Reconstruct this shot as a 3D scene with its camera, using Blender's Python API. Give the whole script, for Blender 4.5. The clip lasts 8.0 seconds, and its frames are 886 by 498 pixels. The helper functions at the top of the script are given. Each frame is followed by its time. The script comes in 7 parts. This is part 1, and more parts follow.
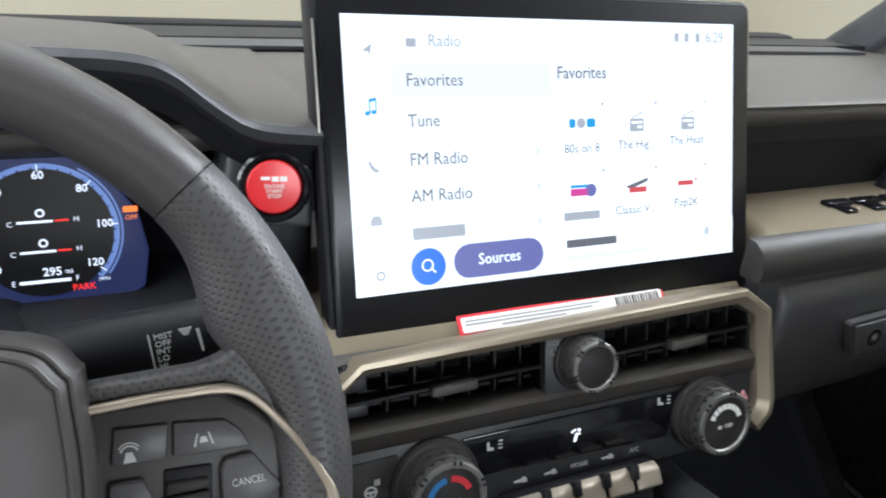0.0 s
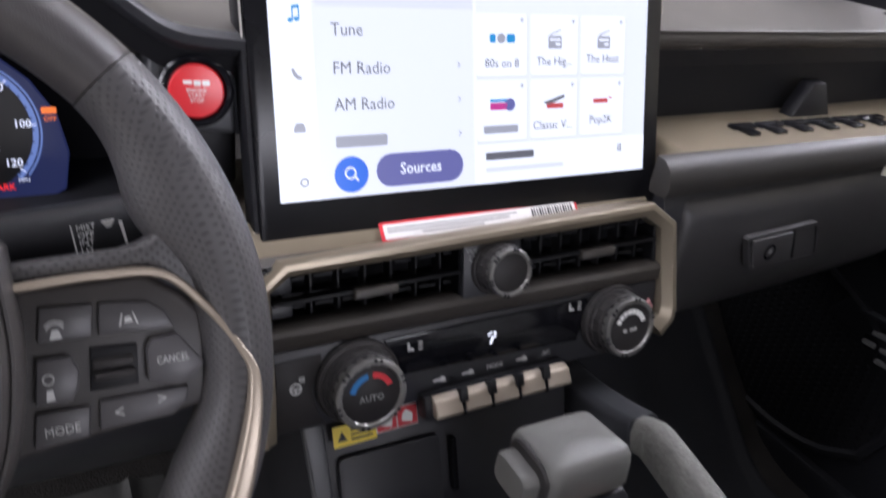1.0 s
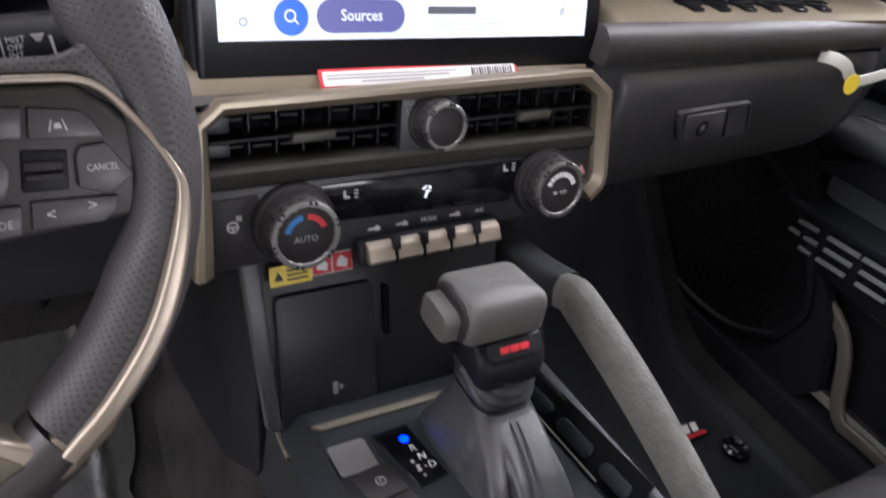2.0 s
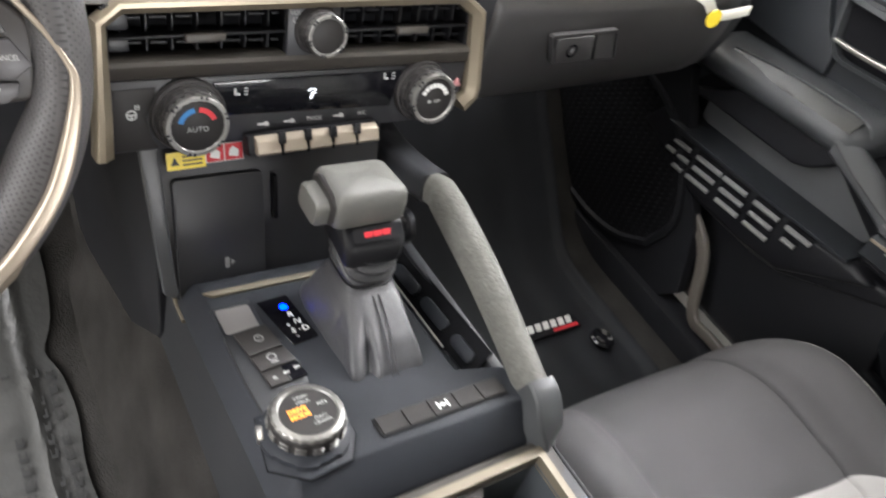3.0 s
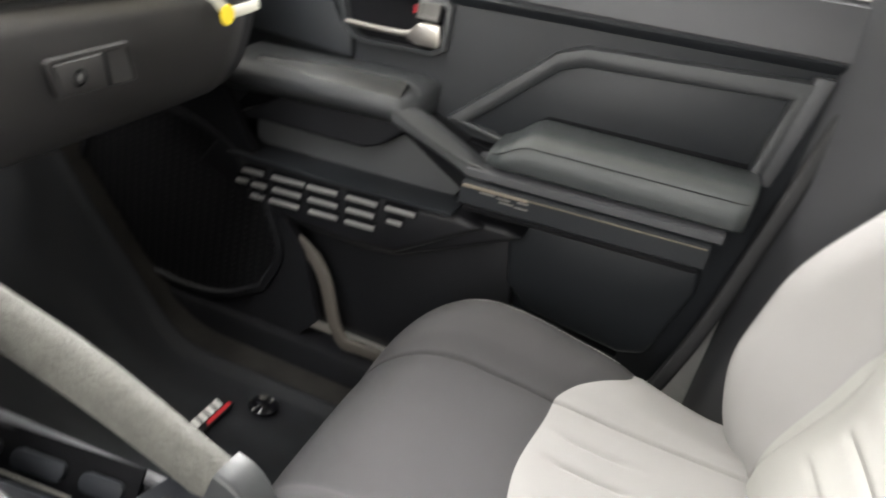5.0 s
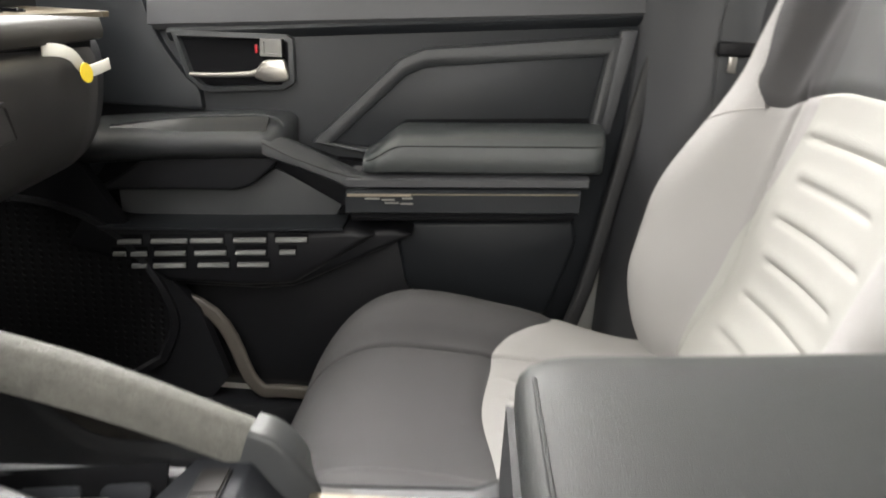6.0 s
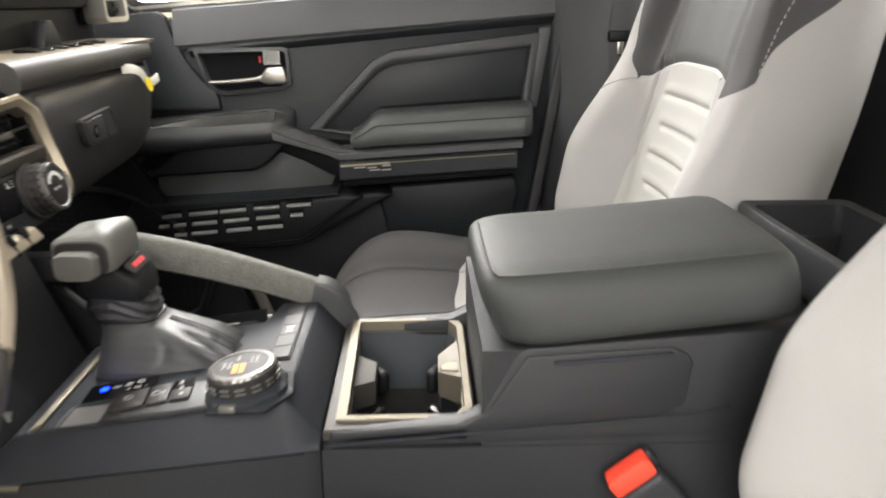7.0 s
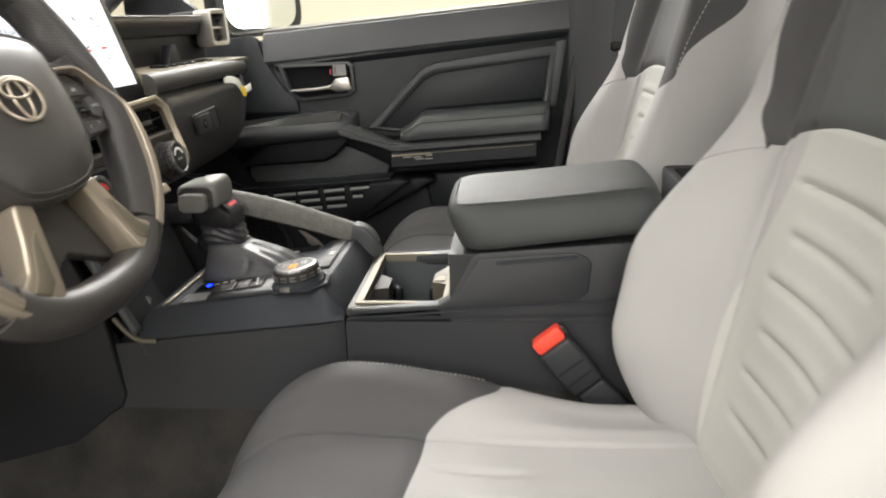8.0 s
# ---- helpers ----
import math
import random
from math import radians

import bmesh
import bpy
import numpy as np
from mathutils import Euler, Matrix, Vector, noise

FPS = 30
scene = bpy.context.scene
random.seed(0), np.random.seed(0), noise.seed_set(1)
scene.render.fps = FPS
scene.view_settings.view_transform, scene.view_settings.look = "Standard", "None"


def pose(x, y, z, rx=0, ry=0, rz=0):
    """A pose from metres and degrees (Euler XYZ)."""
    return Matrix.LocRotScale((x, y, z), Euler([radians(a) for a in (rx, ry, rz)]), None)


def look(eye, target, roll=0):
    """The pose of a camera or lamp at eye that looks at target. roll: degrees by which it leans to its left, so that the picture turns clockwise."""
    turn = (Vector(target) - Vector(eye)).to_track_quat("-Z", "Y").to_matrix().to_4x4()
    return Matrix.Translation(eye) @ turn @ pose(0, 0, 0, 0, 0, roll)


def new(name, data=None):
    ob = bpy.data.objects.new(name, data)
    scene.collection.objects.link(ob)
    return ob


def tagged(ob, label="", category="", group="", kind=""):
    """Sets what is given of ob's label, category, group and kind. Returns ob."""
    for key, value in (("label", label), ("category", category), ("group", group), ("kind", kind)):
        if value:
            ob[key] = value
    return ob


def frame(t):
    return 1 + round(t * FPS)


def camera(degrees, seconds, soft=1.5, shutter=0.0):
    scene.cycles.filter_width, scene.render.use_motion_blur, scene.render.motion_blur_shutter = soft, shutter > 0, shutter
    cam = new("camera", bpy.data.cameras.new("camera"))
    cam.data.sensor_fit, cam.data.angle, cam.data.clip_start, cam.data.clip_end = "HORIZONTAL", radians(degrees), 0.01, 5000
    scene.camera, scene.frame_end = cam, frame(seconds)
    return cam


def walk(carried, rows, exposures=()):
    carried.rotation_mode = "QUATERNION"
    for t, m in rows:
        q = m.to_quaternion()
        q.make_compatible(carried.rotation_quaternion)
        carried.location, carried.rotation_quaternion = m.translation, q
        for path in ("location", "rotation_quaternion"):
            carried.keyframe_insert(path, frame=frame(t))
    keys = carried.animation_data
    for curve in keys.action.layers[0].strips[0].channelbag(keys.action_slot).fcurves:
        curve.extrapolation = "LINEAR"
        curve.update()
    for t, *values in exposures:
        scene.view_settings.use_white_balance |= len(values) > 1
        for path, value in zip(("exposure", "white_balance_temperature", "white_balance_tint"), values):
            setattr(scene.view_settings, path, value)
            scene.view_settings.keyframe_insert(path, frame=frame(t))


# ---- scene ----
cam = camera(60.8, 8.0, soft=1.9, shutter=0.5)
PATH = [
    (0, (-0.268, 0.019, 0.838), (0.512, 1.675, 0.032), 4.9),
    (0.5, (-0.268, 0.011, 0.84), (0.609, 1.602, 0.005), 6.4),
    (1, (-0.27, -0.009, 0.83), (0.645, 1.503, -0.106), 7.9),
    (1.5, (-0.267, -0.039, 0.818), (0.668, 1.388, -0.226), 10.0),
    (1.7, (-0.268, -0.041, 0.815), (0.679, 1.344, -0.273), 11.1),
    (2.8, (-0.265, -0.108, 0.864), (0.775, 1.005, -0.432), 19.9),
    (3, (-0.269, -0.132, 0.881), (0.797, 0.937, -0.43), 21.4),
    (3.5, (-0.274, -0.163, 0.894), (0.881, 0.787, -0.434), 24.9),
    (4, (-0.273, -0.161, 0.891), (0.981, 0.691, -0.413), 25.7),
    (4.5, (-0.241, -0.122, 0.837), (1.267, 0.52, -0.309), 23.1),
    (4.8, (-0.21, -0.079, 0.791), (1.462, 0.388, -0.201), 18.9),
    (5, (-0.197, -0.083, 0.758), (1.554, 0.332, -0.115), 14.0),
    (5.2, (-0.203, -0.07, 0.747), (1.605, 0.243, -0.049), 10.6),
    (6.3, (-0.373, -0.023, 0.662), (1.529, -0.042, 0.044), 2.1),
    (6.5, (-0.447, -0.02, 0.662), (1.451, -0.081, 0.034), 1.7),
    (7, (-0.621, -0.022, 0.695), (1.276, -0.074, 0.062), -0.2),
    (7.5, (-0.762, -0.063, 0.7), (1.138, 0.017, 0.081), -1.8),
    (8, (-0.926, -0.139, 0.702), (0.976, 0.045, 0.112), -1.9),
]
walk(cam, [(t, look(eye, target, roll)) for t, eye, target, roll in PATH],
     exposures=((0.0, 0.10, 5600, 8), (0.5, -0.12, 5650, 14), (1.0, -0.20, 5650, 20), (1.7, -0.15, 5700, 20), (2.8, 0.80, 5950, 12), (3.5, 0.95, 6100, 12), (4.5, 1.02, 6150, 10), (5.0, 0.92, 6150, 10), (6.5, 0.60, 6300, 10), (7.2, 0.56, 6300, 10), (8.0, 0.25, 6300, 9)))

# ---- light: unseen showroom ceiling panels and added fill lamps round the parked car ----
world = bpy.data.worlds.new("showroom_air")
scene.world = world
world.use_nodes = True
world.node_tree.nodes["Background"].inputs["Color"].default_value = (1.0, 0.96, 0.90, 1)
world.node_tree.nodes["Background"].inputs["Strength"].default_value = 0.02


def area_lamp(name, eye, target, sx, sy, watts, colour=(1.0, 0.96, 0.90)):
    data = bpy.data.lights.new(name, "AREA")
    data.shape, data.size, data.size_y, data.energy, data.color = "RECTANGLE", sx, sy, watts, colour
    lamp = new(name, data)
    lamp.matrix_world = look(eye, target)
    return lamp


area_lamp("ceiling_panel_front", (0.0, 2.3, 3.0), (0.0, 0.4, 0.6), 3.4, 1.4, 50, (1.0, 0.95, 0.86))
# Added fill from the open driver doorway; no lamp or window stands there.
area_lamp("fill_driver_side", (-2.7, 0.35, 1.40), (0.0, -0.10, 0.45), 2.2, 0.8, 56)
# Added unseen lamp: lights the floor so its bounce brightens the console side.
area_lamp("fill_floor_driver", (-2.5, -0.2, 3.0), (-2.2, -0.2, 0.0), 2.0, 3.6, 190)
area_lamp("ceiling_panel_passenger", (2.8, 0.75, 2.6), (0.2, 0.1, 0.4), 1.0, 1.8, 135)
# Added fill from behind, to brighten the rear-facing dash and stack.
area_lamp("fill_rear", (0.2, -3.6, 1.08), (0.0, 0.3, 0.66), 3.0, 0.7, 150)
area_lamp("ceiling_panel_back", (2.2, -5.6, 3.1), (2.2, -8.0, 0.6), 4.0, 1.0, 150)

# ---- materials ----
def principled(name):
    m = bpy.data.materials.new(name)
    m.use_nodes = True
    return m, m.node_tree.nodes, m.node_tree.links, m.node_tree.nodes["Principled BSDF"]


def surface(name, colour, rough=0.5, metal=0.0, grain=900.0, relief=0.0, depth=0.0004, vary=0.10, smear=6.0, rvary=0.08, spec=0.5, kind="noise"):
    """A surface with a fine grain, a slow change of tone and a slow change of gloss."""
    m, nodes, links, b = principled(name)
    co = nodes.new("ShaderNodeTexCoord")
    slow = nodes.new("ShaderNodeTexNoise")
    slow.inputs["Scale"].default_value, slow.inputs["Detail"].default_value = smear, 5
    links.new(co.outputs["Object"], slow.inputs["Vector"])
    if kind == "voronoi":
        fine = nodes.new("ShaderNodeTexVoronoi")
        fine.inputs["Scale"].default_value = grain
        fine_out = fine.outputs["Distance"]
    else:
        fine = nodes.new("ShaderNodeTexNoise")
        fine.inputs["Scale"].default_value, fine.inputs["Detail"].default_value = grain, 3
        fine_out = fine.outputs["Fac"]
    links.new(co.outputs["Object"], fine.inputs["Vector"])
    mix = nodes.new("ShaderNodeMath")
    mix.operation = "MULTIPLY_ADD"
    mix.inputs[1].default_value = 0.45
    links.new(fine_out, mix.inputs[0])
    links.new(slow.outputs["Fac"], mix.inputs[2])
    ramp = nodes.new("ShaderNodeValToRGB")
    ramp.color_ramp.elements[0].position, ramp.color_ramp.elements[1].position = 0.40, 1.0
    ramp.color_ramp.elements[0].color = (*[c * (1 - vary) for c in colour], 1)
    ramp.color_ramp.elements[1].color = (*[min(1, c * (1 + vary)) for c in colour], 1)
    links.new(mix.outputs[0], ramp.inputs["Fac"])
    links.new(ramp.outputs["Color"], b.inputs["Base Color"])
    gloss = nodes.new("ShaderNodeMapRange")
    gloss.inputs["To Min"].default_value, gloss.inputs["To Max"].default_value = max(0.03, rough - rvary), min(1, rough + rvary)
    links.new(slow.outputs["Fac"], gloss.inputs["Value"])
    links.new(gloss.outputs["Result"], b.inputs["Roughness"])
    b.inputs["Metallic"].default_value = metal
    b.inputs["Specular IOR Level"].default_value = spec
    if relief:
        bump = nodes.new("ShaderNodeBump")
        bump.inputs["Strength"].default_value, bump.inputs["Distance"].default_value = relief, depth
        links.new(fine_out, bump.inputs["Height"])
        links.new(bump.outputs["Normal"], b.inputs["Normal"])
    return m


def glow(name, colour, strength):
    m, nodes, links, b = principled(name)
    b.inputs["Base Color"].default_value = (0.01, 0.01, 0.01, 1)
    b.inputs["Roughness"].default_value = 0.3
    b.inputs["Emission Color"].default_value = (*colour, 1)
    b.inputs["Emission Strength"].default_value = strength
    return m


def dotted(name, colour, rough, pitch, size, depth, unrolled_skin=False):
    """Leather or plastic with a regular field of small pits."""
    m = surface(name, colour, rough, relief=0.0, vary=0.12, spec=0.5 if unrolled_skin else 0.15)
    nodes, links = m.node_tree.nodes, m.node_tree.links
    b = nodes["Principled BSDF"]
    co = nodes.new("ShaderNodeTexCoord")
    mapping = nodes.new("ShaderNodeMapping")
    mapping.inputs["Scale"].default_value = (1 / pitch,) * 3
    mapping.inputs["Rotation"].default_value = (0, 0, radians(45))
    links.new(co.outputs["UV" if unrolled_skin else "Object"], mapping.inputs["Vector"])
    vor = nodes.new("ShaderNodeTexVoronoi")
    if unrolled_skin:
        vor.voronoi_dimensions = "2D"
    vor.inputs["Scale"].default_value, vor.inputs["Randomness"].default_value = 1.0, 0.0
    links.new(mapping.outputs["Vector"], vor.inputs["Vector"])
    pit = nodes.new("ShaderNodeMapRange")
    pit.inputs["From Min"].default_value, pit.inputs["From Max"].default_value = size * 0.5, size
    links.new(vor.outputs["Distance"], pit.inputs["Value"])
    bump = nodes.new("ShaderNodeBump")
    bump.inputs["Strength"].default_value, bump.inputs["Distance"].default_value = 1.0, depth
    links.new(pit.outputs["Result"], bump.inputs["Height"])
    links.new(bump.outputs["Normal"], b.inputs["Normal"])
    dark = nodes.new("ShaderNodeMix")
    dark.data_type, dark.blend_type = "RGBA", "MULTIPLY"
    dark.inputs["Factor"].default_value = 0.65
    links.new(b.inputs["Base Color"].links[0].from_socket, dark.inputs["A"])
    links.new(pit.outputs["Result"], dark.inputs["B"])
    links.new(dark.outputs["Result"], b.inputs["Base Color"])
    return m


def clear_glass(name, tint=(0.97, 0.98, 0.98)):
    m, nodes, links, b = principled(name)
    b.inputs["Base Color"].default_value = (*tint, 1)
    b.inputs["Roughness"].default_value = 0.0
    b.inputs["IOR"].default_value = 1.05
    b.inputs["Transmission Weight"].default_value = 1.0
    return m


DASH = surface("dash_plastic", (0.026, 0.0265, 0.030), 0.42, relief=0.5, grain=1400, depth=0.0003)
CHEEK = surface("tray_side_grey", (0.060, 0.062, 0.066), 0.38, relief=0.4, grain=1300, depth=0.0002)
KNEE = surface("knee_side_plastic", (0.010, 0.010, 0.012), 0.5, relief=0.5, grain=1100, depth=0.0003, spec=0.3)
# Grey plastic; its brown tint holds the reflection of the cream wall.
DASH_TOP = surface("dash_top_wall_tint", (0.042, 0.037, 0.032), 0.5, relief=0.5, grain=1200, depth=0.0003)
# Dark shelf plastic; the warm sheen on it is put into this tan.
SHELF_SHEEN = surface("shelf_warm_sheen", (0.165, 0.138, 0.096), 0.30, relief=0.3, grain=1200, depth=0.0002)
BLACK = surface("black_plastic", (0.009, 0.009, 0.0105), 0.48, spec=0.25, relief=0.4, grain=1500, depth=0.0002)
PIANO = surface("gloss_black", (0.006, 0.006, 0.008), 0.12, rvary=0.03)
# Near-black for gaps and recesses: their shade is put into the colour.
CAVITY_SHADE = surface("cavity_shade_black", (0.006, 0.006, 0.007), 0.8, spec=0.1)
CONSOLE = surface("console_plastic", (0.026, 0.028, 0.033), 0.54, spec=0.16, relief=0.5, grain=1300, depth=0.0003)
CONSOLE_SIDE = surface("console_side_plastic", (0.023, 0.0237, 0.026), 0.48, spec=0.30, relief=0.6, grain=1100, depth=0.0003)
BRONZE = surface("bronze_garnish", (0.265, 0.225, 0.165), 0.36, metal=0.6, grain=2500, relief=0.15, depth=0.0001)
BRONZE_DARK = surface("bronze_edge_metal", (0.150, 0.130, 0.096), 0.58, metal=0.45, grain=2500, relief=0.15, depth=0.0001)
SILVER = surface("satin_silver", (0.46, 0.44, 0.41), 0.3, metal=0.9, relief=0.05)
CHAMPAGNE = surface("champagne_silver", (0.34, 0.29, 0.23), 0.40, metal=0.7, relief=0.05)
BRUSHED = surface("brushed_silver", (0.24, 0.235, 0.225), 0.36, metal=0.85, rvary=0.06, grain=2600, relief=0.3, depth=0.0001)
DIAL_MARK = surface("dial_print", (0.46, 0.46, 0.45), 0.5)
KEYCAP = surface("key_silver", (0.36, 0.31, 0.25), 0.38, metal=0.5)
LIP = surface("lip_soft_plastic", (0.027, 0.025, 0.0225), 0.55, spec=0.3, relief=0.4, grain=1200, depth=0.0002)
GLOVE = surface("glove_box_plastic", (0.049, 0.047, 0.048), 0.42, relief=0.5, grain=1400, depth=0.0003)
WHEEL_KEY = surface("wheel_key_plastic", (0.070, 0.067, 0.069), 0.40, spec=0.4, relief=0.2)
LEATHER = surface("wheel_leather", (0.041, 0.0375, 0.0365), 0.42, relief=0.35, grain=1600, depth=0.0002, kind="voronoi")
PERFORATED = dotted("perforated_leather", (0.046, 0.0435, 0.0435), 0.50, 0.0029, 0.30, 0.00016, True)
AIRBAG = surface("airbag_plastic", (0.043, 0.039, 0.037), 0.48, relief=0.2, grain=1200, depth=0.0003)
BUTTON = surface("button_plastic", (0.027, 0.025, 0.0245), 0.48, spec=0.2, relief=0.2)
LID = surface("lid_leatherette", (0.038, 0.040, 0.040), 0.44, spec=0.24, relief=0.7, grain=1500, depth=0.0003, kind="voronoi")
PADDED = surface("padded_leatherette", (0.046, 0.051, 0.052), 0.30, spec=0.65, relief=0.7, grain=1500, depth=0.0003, kind="voronoi")
DOOR = surface("door_plastic", (0.0165, 0.0182, 0.0208), 0.44, spec=0.28, relief=0.6, grain=1200, depth=0.0003)
DOOR_TOP = surface("door_top_plastic", (0.059, 0.060, 0.064), 0.45, spec=0.35, relief=0.6, grain=1200, depth=0.0003)
SLAT = surface("slat_grey_plastic", (0.17, 0.17, 0.165), 0.35)
POCKET = surface("pocket_plastic", (0.075, 0.077, 0.080), 0.5, spec=0.3)
GLOSS_DARK = surface("switch_panel_gloss", (0.008, 0.009, 0.010), 0.22, rvary=0.04)
CUP_GREY = surface("cup_grey_plastic", (0.050, 0.055, 0.060), 0.34, relief=0.3, grain=1200, depth=0.0002)
DIVIDER_BRONZE = surface("bronze_divider_plastic", (0.085, 0.073, 0.055), 0.55, metal=0.3, spec=0.3, grain=1500, relief=0.2, depth=0.0001)
CUP_TAN = surface("cup_divider_plastic", (0.034, 0.031, 0.027), 0.55, spec=0.25, relief=0.4, grain=1200, depth=0.0002)
PAD_EDGE = surface("panel_edge_leatherette", (0.038, 0.040, 0.042), 0.36, spec=0.45, relief=0.6, grain=1500, depth=0.0003, kind="voronoi")
SEAT_DARK = surface("seat_charcoal_fabric", (0.058, 0.0565, 0.058), 0.70, spec=0.2, relief=0.6, grain=1800, depth=0.0003, vary=0.06)
SEAT_BLACK = surface("seat_black_fabric", (0.048, 0.050, 0.050), 0.7, relief=0.6, grain=1800, depth=0.0003, vary=0.06)
SEAT_LIGHT = surface("seat_light_grey_fabric", (0.325, 0.316, 0.308), 0.80, spec=0.2, relief=0.7, grain=1600, depth=0.0003, vary=0.05, kind="voronoi")
SEAT_INSERT = surface("seat_insert_fabric", (0.385, 0.380, 0.356), 0.80, spec=0.2, relief=0.9, grain=900, depth=0.0004, vary=0.05)
STITCH = surface("grey_stitch", (0.035, 0.035, 0.04), 0.6)
SEAM_GREY = surface("seam_shade_grey", (0.30, 0.29, 0.28), 0.8)
THREAD = surface("white_thread", (0.42, 0.41, 0.39), 0.7)
CARPET = surface("charcoal_carpet", (0.037, 0.0348, 0.0325), 0.95, relief=1.0, grain=520, depth=0.004, vary=0.5, smear=14, spec=0.1)
RUBBER = surface("rubber_mat", (0.013, 0.0138, 0.0165), 0.62, spec=0.25, relief=0.5, grain=800, depth=0.0004)
KICK = surface("kick_plastic", (0.012, 0.0122, 0.014), 0.55, relief=0.4, spec=0.18)
KNOB_GREY = surface("shift_knob_grey", (0.105, 0.104, 0.095), 0.5, relief=0.7, grain=1300, depth=0.0003, kind="voronoi")
BOOT = surface("boot_leather", (0.042, 0.042, 0.045), 0.37, spec=0.48, relief=0.5, grain=1200, depth=0.0003, kind="voronoi")
END_GREY = surface("handle_end_plastic", (0.048, 0.050, 0.052), 0.42, spec=0.4, relief=0.4, grain=1300, depth=0.0002)
SUEDE = surface("grab_handle_wrap", (0.098, 0.096, 0.086), 0.75, relief=0.9, grain=320, depth=0.0012, vary=0.22, smear=90)
RED = surface("red_plastic", (0.62, 0.02, 0.025), 0.3)
RED_BUCKLE = surface("red_buckle_plastic", (0.75, 0.06, 0.03), 0.35)
RED_MARK = surface("red_mark", (0.55, 0.02, 0.03), 0.5)
WHITE_MARK = surface("white_print", (0.75, 0.75, 0.73), 0.5)
GREY_MARK = surface("grey_print", (0.28, 0.28, 0.28), 0.5)
PAPER = surface("white_paper", (0.72, 0.70, 0.68), 0.6)
YELLOW = surface("yellow_plastic", (0.80, 0.60, 0.03), 0.4)
WHITE_TAG = surface("white_card", (0.80, 0.78, 0.70), 0.5)
FILM = surface("grey_protection_film", (0.056, 0.056, 0.054), 0.40, relief=0.8, grain=60, depth=0.002)
DARK_MARK = surface("dark_print", (0.03, 0.03, 0.03), 0.6)
BEZEL = surface("screen_bezel_black", (0.004, 0.004, 0.005), 0.28, rvary=0.03, spec=0.25)
BELT = surface("seat_belt_webbing", (0.045, 0.047, 0.05), 0.6, relief=0.8, grain=1200)
SEAL = surface("door_seal_rubber", (0.016, 0.016, 0.017), 0.6)
SILL_TRIM = surface("sill_trim_brown", (0.10, 0.088, 0.075), 0.5)
WALL = surface("cream_wall_paint", (0.80, 0.76, 0.64), 0.8, vary=0.04, smear=0.6)
SHOW_FLOOR = surface("showroom_floor_tile", (0.62, 0.60, 0.56), 0.35, smear=1.5)
SHOW_CEILING = surface("showroom_ceiling_paint", (0.75, 0.73, 0.68), 0.85, smear=1.0)
HEADLINER = surface("headliner_fabric", (0.30, 0.29, 0.27), 0.9, relief=0.4)
BODY_PAINT = surface("body_paint", (0.55, 0.55, 0.53), 0.25)
GLASS = clear_glass("window_glass")
MIRROR = surface("mirror_glass", (0.52, 0.55, 0.55), 0.03, metal=1.0, rvary=0.01, vary=0.01)
BLUE_BAND = surface("blue_print", (0.02, 0.16, 0.42), 0.5)

SCREEN_WHITE = glow("screen_white", (0.97, 0.985, 1.0), 1.25)
SCREEN_PANE = glow("screen_pane", (0.96, 0.975, 1.0), 1.10)
SCREEN_SHADE = glow("screen_pale_grey", (0.91, 0.92, 0.94), 1.03)
SCREEN_TEXT = glow("screen_grey_text", (0.17, 0.17, 0.18), 0.9)
SCREEN_DIM = glow("screen_dim_text", (0.50, 0.50, 0.52), 0.9)
SCREEN_BLUE = glow("screen_blue", (0.015, 0.17, 0.80), 1.0)
SCREEN_CYAN = glow("screen_cyan", (0.03, 0.35, 0.70), 1.0)
SCREEN_PURPLE = glow("screen_violet", (0.17, 0.17, 0.42), 0.95)
SCREEN_RED = glow("screen_red", (0.70, 0.08, 0.08), 1.0)
SCREEN_PINK = glow("screen_magenta", (0.70, 0.05, 0.30), 1.0)
DIAL_NAVY = glow("dial_navy", (0.018, 0.024, 0.078), 1.0)
DIAL_BLACK = glow("dial_black", (0.002, 0.002, 0.004), 0.5)
DIAL_BLUE = glow("dial_pale_blue", (0.19, 0.28, 0.58), 0.9)
DIAL_WHITE = glow("dial_white", (0.9, 0.92, 1.0), 1.2)
DIAL_RED = glow("dial_red", (0.9, 0.03, 0.02), 1.2)
DIAL_ORANGE = glow("dial_orange", (1.0, 0.22, 0.03), 1.3)
LED_WHITE = glow("lit_white", (1.0, 1.0, 1.0), 1.6)
LED_BLUE = glow("lit_blue", (0.003, 0.012, 1.0), 20.0)
LED_AMBER = glow("lit_amber", (1.0, 0.35, 0.02), 1.5)

# ---- mesh helpers ----
HOME = {}


def thing(name, base, label, category, group="", kind=""):
    ob = new(name)
    ob.location = base
    HOME[ob] = Vector(base)
    return tagged(ob, label, category, group, kind)


def finish(me, material, angle=38):
    me.materials.append(material)
    me.polygons.foreach_set("use_smooth", [True] * len(me.polygons))
    me.set_sharp_from_angle(angle=radians(angle))
    return me


def part(name, bm, material, parent, label=""):
    """Links a bmesh in world metres as one mesh under a thing or a part."""
    base = HOME[parent]
    bmesh.ops.recalc_face_normals(bm, faces=bm.faces[:])
    bmesh.ops.translate(bm, verts=bm.verts[:], vec=-base)
    me = bpy.data.meshes.new(name)
    bm.to_mesh(me)
    bm.free()
    ob = new(name, finish(me, material))
    ob.parent = parent
    HOME[ob] = base
    return tagged(ob, label)


